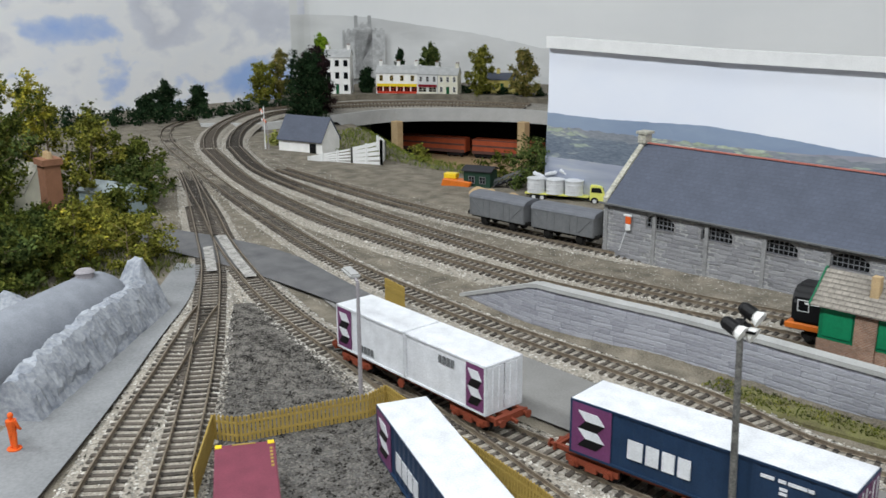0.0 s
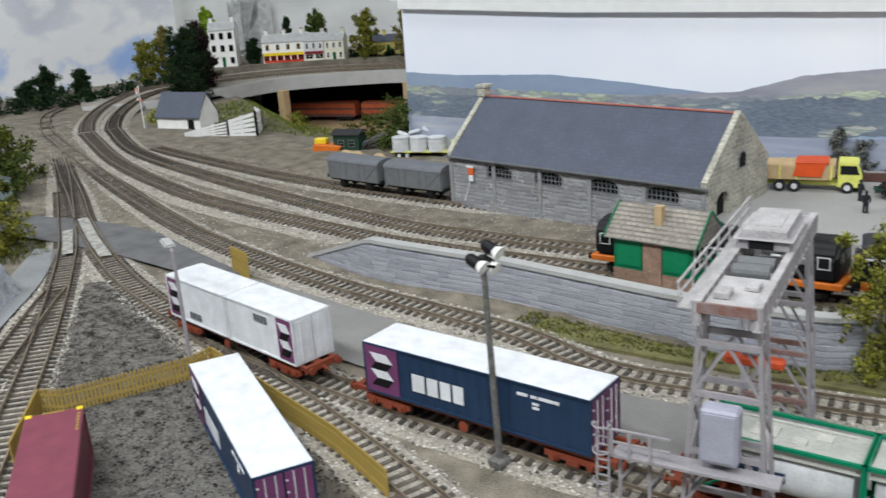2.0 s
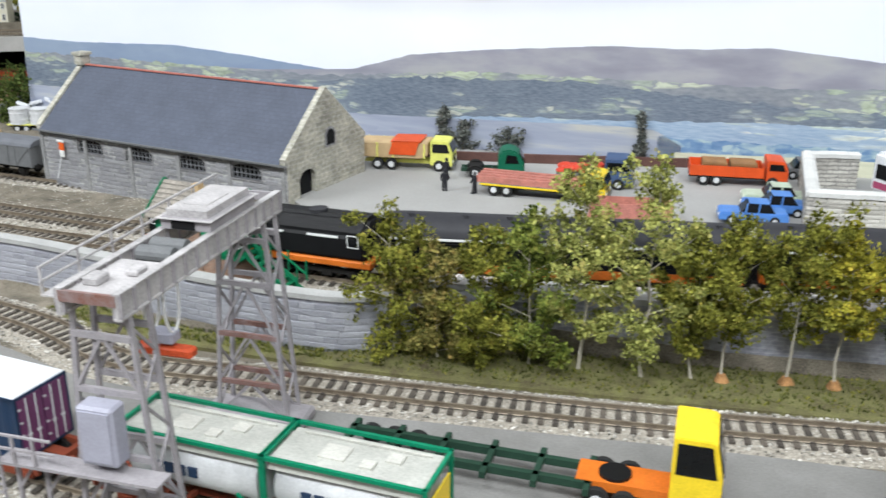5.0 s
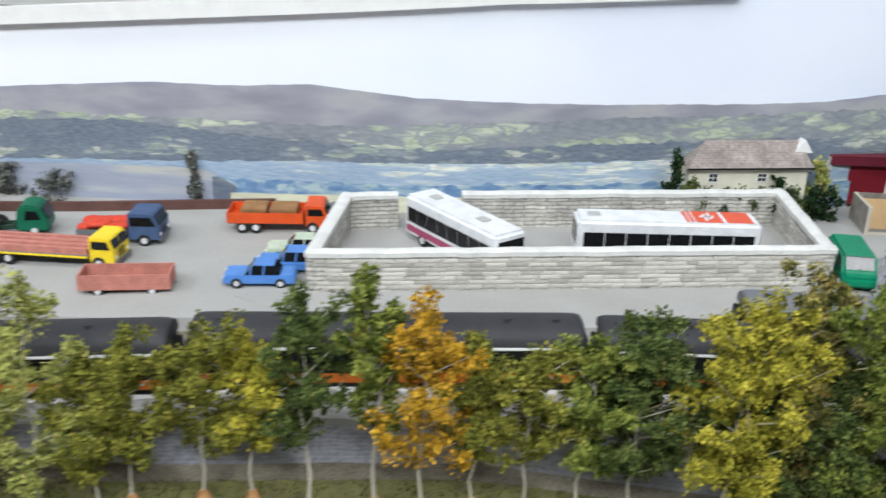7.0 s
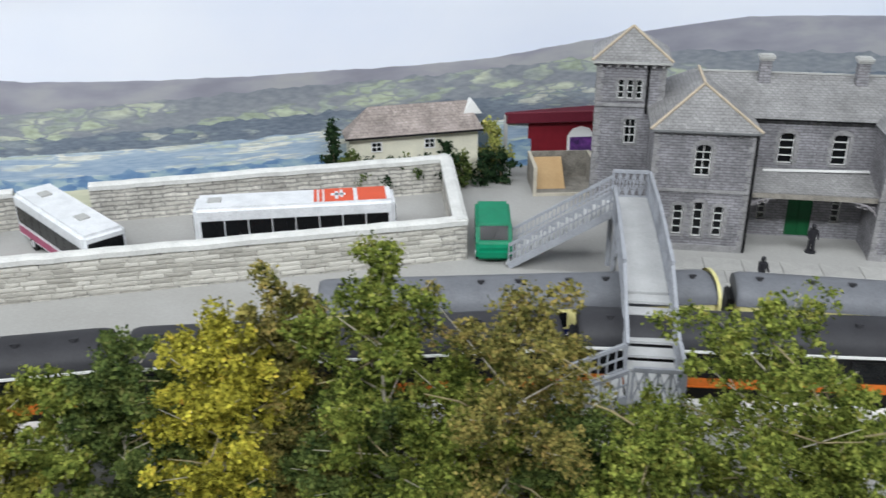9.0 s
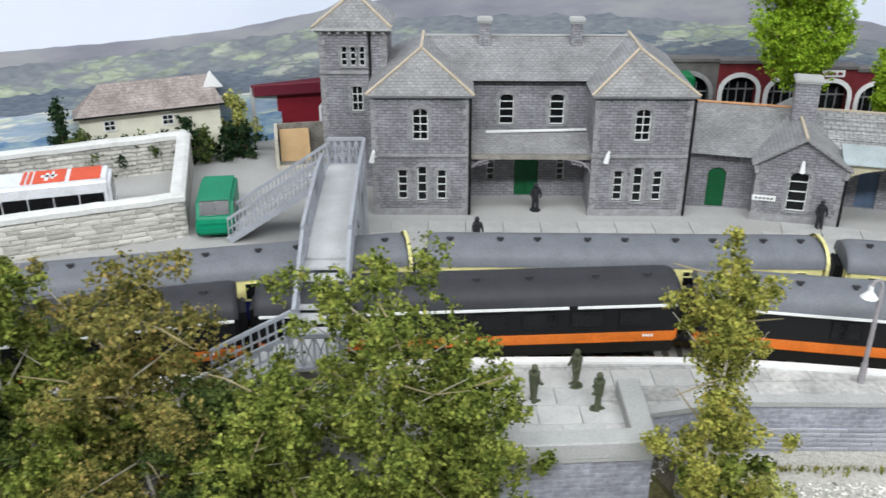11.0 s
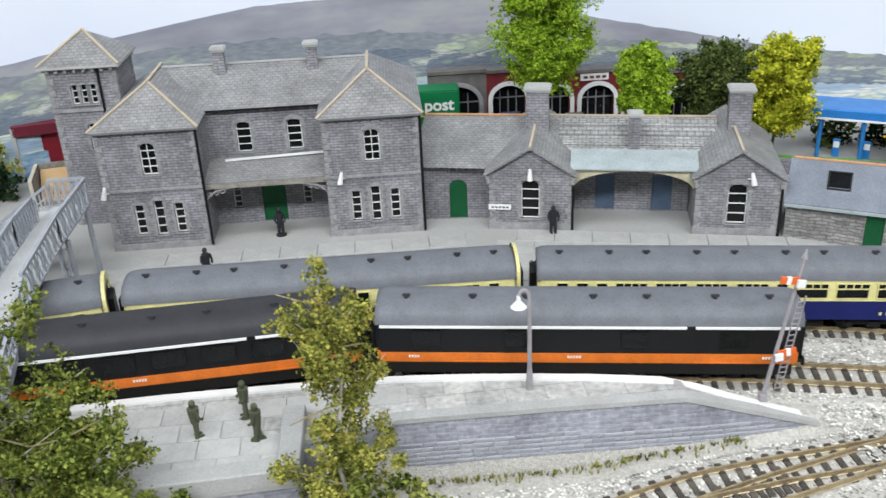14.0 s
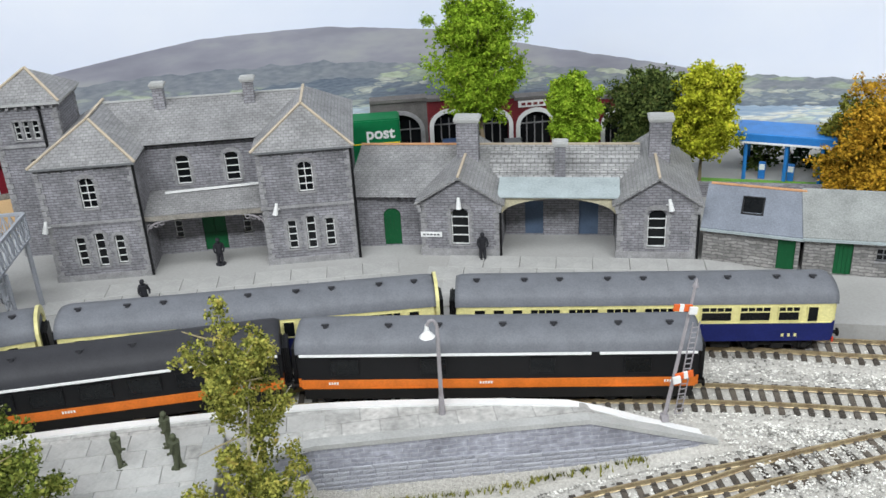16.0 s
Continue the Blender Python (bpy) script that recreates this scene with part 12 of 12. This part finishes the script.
# ---- sleepers, each an object on one shared mesh; the far ends of the lines joined ----
def lay_sleepers():
    laid = []
    sv = [tuple(v.co) for v in SLEEPER.vertices]
    sf = [tuple(p.vertices) for p in SLEEPER.polygons]
    for key, e in TRACK_THINGS.items():
        L = LINES[key]
        rs = random.Random(len(key))
        V, F = [], []
        for i in range(0, len(L)):
            p = L[i]
            if key in ("crossover", "yard_siding", "crane_siding") and i < 8:
                continue
            if p.x < -1.7 or p.x > 1.78:
                continue
            t = tangent(L, i)
            if any(abs(p.x - q.x) < 0.012 and abs(p.y - q.y) < 0.012 and (p - q).length < 0.0105 for q in laid):
                continue
            m = Matrix.Translation((p.x, p.y, tz(p.x, p.y, key) + (0.0006 if key in ("junction_road", "yard_siding", "crane_siding") else 0.0009))) @ Matrix.Rotation(math.atan2(t.y, t.x) + rs.uniform(-0.02, 0.02), 4, "Z")
            if p.x < -0.8:
                b = len(V)
                V += [tuple(m @ Vector(v)) for v in sv]
                F += [tuple(b + k for k in f) for f in sf]
                continue
            ob = new("sleeper", SLEEPER)
            ob.parent = e
            ob.matrix_basis = m
        laid += [q.to_2d() if len(q) > 2 else q for q in L]
        if V:
            me = bpy.data.meshes.new("sleeper_run")
            me.from_pydata(V, [], F)
            me.materials.append(M["sleeper"])
            ob = new("sleeper_run", me)
            ob.parent = e
            ob["kind"] = "stuff"


lay_sleepers()

# ---- stones and slabs, each a piece of its own on shared meshes ----
def block_mesh(name, material, w, h, d, seed, rough=0.08, cut=0.0005):
    """One dressed block in the x-z plane, its face along -y, with worn uneven edges."""
    rs = random.Random(seed)
    bm = bmesh.new()
    j = lambda k: rs.uniform(-rough, rough) * k
    back = [(-w / 2, h / -2), (w / 2, h / -2), (w / 2, h / 2), (-w / 2, h / 2)]
    mid = [(x + j(h), z + j(h * 0.7)) for x, z in back]
    top = [(x * (1 - 2 * cut / w) if abs(x) > 0 else x, z * (1 - 2 * cut / h)) for x, z in mid]
    A = [bm.verts.new((x, 0.0006, z)) for x, z in back]
    B = [bm.verts.new((x, -d * 0.45, z)) for x, z in mid]
    C = [bm.verts.new((x, -d * rs.uniform(0.8, 1.2), z)) for x, z in top]
    c = bm.verts.new((j(w), -d * rs.uniform(1.0, 1.35), 0))
    for i in range(4):
        k = (i + 1) % 4
        bm.faces.new((A[i], A[k], B[k], B[i]))
        bm.faces.new((B[i], B[k], C[k], C[i]))
        bm.faces.new((C[i], C[k], c))
    bmesh.ops.recalc_face_normals(bm, faces=bm.faces[:])
    me = bpy.data.meshes.new(name)
    bm.to_mesh(me)
    bm.free()
    me.materials.append(material)
    return me


def place(name, me, parent, m):
    ob = new(name, me)
    ob.parent = parent
    ob.matrix_basis = m
    return ob


def face_stones(parent, line, z0, top, bw, bh, material, seed, depth=0.0008, most=298, skip=None, joint=0.0004, rough=0.09):
    """Courses of blocks along a plan line; the outer face lies to the right of the line's direction."""
    rs = random.Random(seed)
    kinds = [block_mesh("stone", material, bw * f, bh - joint, depth, seed * 10 + i, rough) for i, f in enumerate((0.7, 0.85, 1.0, 1.15, 1.3))]
    widths = [bw * f for f in (0.7, 0.85, 1.0, 1.15, 1.3)]
    A = line_len(line)
    n, row = 0, 0
    while row < 30:
        z = z0 + bh * (row + 0.5)
        s = rs.uniform(-bw, 0)
        while s < A[-1]:
            k = rs.randrange(5)
            u = s + widths[k] / 2
            s += widths[k] + joint
            if u < widths[k] / 2 or u > A[-1] - widths[k] / 2:
                continue
            x, y = float(np.interp(u, A, [p.x for p in line])), float(np.interp(u, A, [p.y for p in line]))
            if z + bh * 0.55 > top(x) or (skip and skip(u, z)):
                continue
            i = min(len(line) - 2, max(0, int(np.searchsorted(A, u)) - 1))
            t = (line[i + 1] - line[i]).normalized()
            place("stone", kinds[k], parent, Matrix.Translation((x, y, z)) @ Matrix.Rotation(math.atan2(t.y, t.x), 4, "Z"))
            n += 1
            if n >= most:
                return
        row += 1


def slab_mesh(w, d, material, seed, h=0.0006):
    rs = random.Random(seed)
    bm = bmesh.new()
    z = [h + rs.uniform(-0.00012, 0.00012) for _ in range(4)]
    q = ((-w / 2, -d / 2), (w / 2, -d / 2), (w / 2, d / 2), (-w / 2, d / 2))
    A = [bm.verts.new((x, y, -0.0004)) for x, y in q]
    B = [bm.verts.new((x, y, h - 0.0002)) for x, y in q]
    C = [bm.verts.new((x * 0.985, y * 0.98, zz)) for (x, y), zz in zip(q, z)]
    for i in range(4):
        k = (i + 1) % 4
        bm.faces.new((A[i], A[k], B[k], B[i]))
        bm.faces.new((B[i], B[k], C[k], C[i]))
    bm.faces.new(C)
    bmesh.ops.recalc_face_normals(bm, faces=bm.faces[:])
    me = bpy.data.meshes.new("slab")
    bm.to_mesh(me)
    bm.free()
    me.materials.append(material)
    return me


M["slab_stone"] = mat("slab_stone", (0.52, 0.515, 0.5), 0.85, var=0.15, scale=70, fine=700, bump=0.2, rand=0.5, col2=(0.4, 0.395, 0.385))
M["court_slab"] = mat("court_slab", (0.43, 0.425, 0.41), 0.88, var=0.15, scale=50, fine=600, bump=0.2, rand=0.2, col2=(0.34, 0.335, 0.325))
M["block_blue"] = mat("block_blue", (0.4, 0.405, 0.445), 0.85, var=0.25, scale=140, fine=800, bump=0.8, rand=0.6, col2=(0.29, 0.295, 0.33))
M["block_shed"] = mat("block_shed", (0.33, 0.33, 0.34), 0.9, var=0.2, scale=160, fine=800, bump=0.7, rand=0.5, col2=(0.22, 0.22, 0.235))
M["block_pale"] = mat("block_pale", (0.6, 0.58, 0.53), 0.9, var=0.2, scale=140, fine=800, bump=0.5, rand=0.8, col2=(0.36, 0.345, 0.31))


def thing_named(name):
    return bpy.data.objects[name]


# platform paving
slabs = [slab_mesh(0.0216, 0.0156, M["slab_stone"], k) for k in range(4)]
rs_ = random.Random(3)
plat = thing_named("island_platform")
Bk_ = smooth_line(EDGE, 0.02)
fx = [p[0] for p in FRONT]


def front_y(x):
    return max(float(np.interp(x, [0.245, 0.434, 0.526, 0.617, 0.75, 1.034, 1.121], [0.264, 0.316, 0.345, 0.371, 0.379, 0.386, 0.389])) if x < 1.122 else 0.0, 0.0) if x < 1.122 else float(np.interp(x, [1.122, 1.172, 1.257, 1.327], [0.43, 0.4295, 0.4265, 0.423]))


def back_y_(x):
    return float(np.interp(x, [p.x for p in Bk_], [p.y for p in Bk_]))


n_ = 0
for i in range(34):
    for j in range(6):
        x, y = 0.64 + 0.022 * i + (0.011 if j % 2 else 0), 0.388 + 0.016 * j
        if x > 1.315:
            continue
        if all(front_y(x + a) + 0.007 < y + b < back_y_(x + a) - 0.0055 for a in (-0.011, 0.011) for b in (-0.008, 0.008)) and n_ < 298:
            place("slab", slabs[rs_.randrange(4)], plat, at(x, y, PLAT + 0.0002))
            n_ += 1

# slabs before the station
court = thing_named("forecourt")
cs = [slab_mesh(0.0276, 0.0206, M["court_slab"], 20 + k) for k in range(4)]
for ox, oy, deg, nx, ny in ((0.985, 0.603, -2.2, 9, 4), (1.262, 0.596, -15.6, 8, 4)):
    m0 = at(ox, oy, Z0 + 0.0004, deg)
    for i in range(nx):
        for j in range(ny):
            place("slab", cs[rs_.randrange(4)], court, m0 @ at(0.028 * i + (0.014 if j % 2 else 0), 0.021 * j))

# walls
WALLS_ = [(-0.297, 0.195), (-0.245, 0.188), (-0.19, 0.182), (-0.12, 0.189), (-0.044, 0.198), (0.108, 0.203), (0.19, 0.214), (0.222, 0.228), (0.238, 0.246)]
face_stones(thing_named("retaining_wall"), smooth_line(WALLS_, 0.01), 0.001, lambda x: 0.001 + 0.036 * min(1, max(0, (x + 0.297) / 0.105)), 0.015, 0.0046, M["block_blue"], 3, rough=0.12, joint=0.00015, depth=0.00045)
face_stones(plat, smooth_line([(1.124, 0.43), (1.172, 0.4295), (1.257, 0.4265), (1.327, 0.423), (1.362, 0.422), (1.4, 0.4215)], 0.01), -0.006, lambda x: (PLAT if x < 1.327 else PLAT - 0.028 * (x - 1.327) / 0.087) - 0.002, 0.0082, 0.0031, M["block_blue"], 4, rough=0.16, joint=0.00015, depth=0.0005)
shed_ = thing_named("goods_shed")
SW = [(-0.2115 + 0.286, ), (-0.144 + 0.286, ), (-0.081 + 0.286, ), (-0.018 + 0.286, )]
face_stones(shed_, [Vector((0.006, 0.0)), Vector((0.158, 0.0)), Vector((0.312, 0.0))], 0.002, lambda x: 0.0605, 0.0145, 0.0044, M["block_shed"], 5, 0.0006,
            skip=lambda u, z: any(abs(u + 0.006 - c[0]) < 0.026 and 0.041 < z < 0.0635 for c in SW) or any(abs(u + 0.006 - (0.004 + k * 0.3082 / 5)) < 0.009 for k in range(6)), rough=0.16, joint=0.0002)
comp_ = thing_named("compound_wall")
for p, q, sd, mo in (((0.452, 0.523), (0.835, 0.656), 6, 298),):
    p, q = Vector(p), Vector(q)
    d = (q - p).normalized()
    nn = Vector((d.y, -d.x))
    off = 0.00425
    if sd == 7:
        p, q = q, p
        d = -d
        nn = Vector((d.y, -d.x))
    face_stones(comp_, [p + nn * off, (p + q) / 2 + nn * off, q + nn * off], 0.036 if sd == 6 else 0.04, lambda x: 0.0628, 0.0135, 0.0036, M["block_pale"], sd, 0.0007, mo, rough=0.22, joint=0.0003)
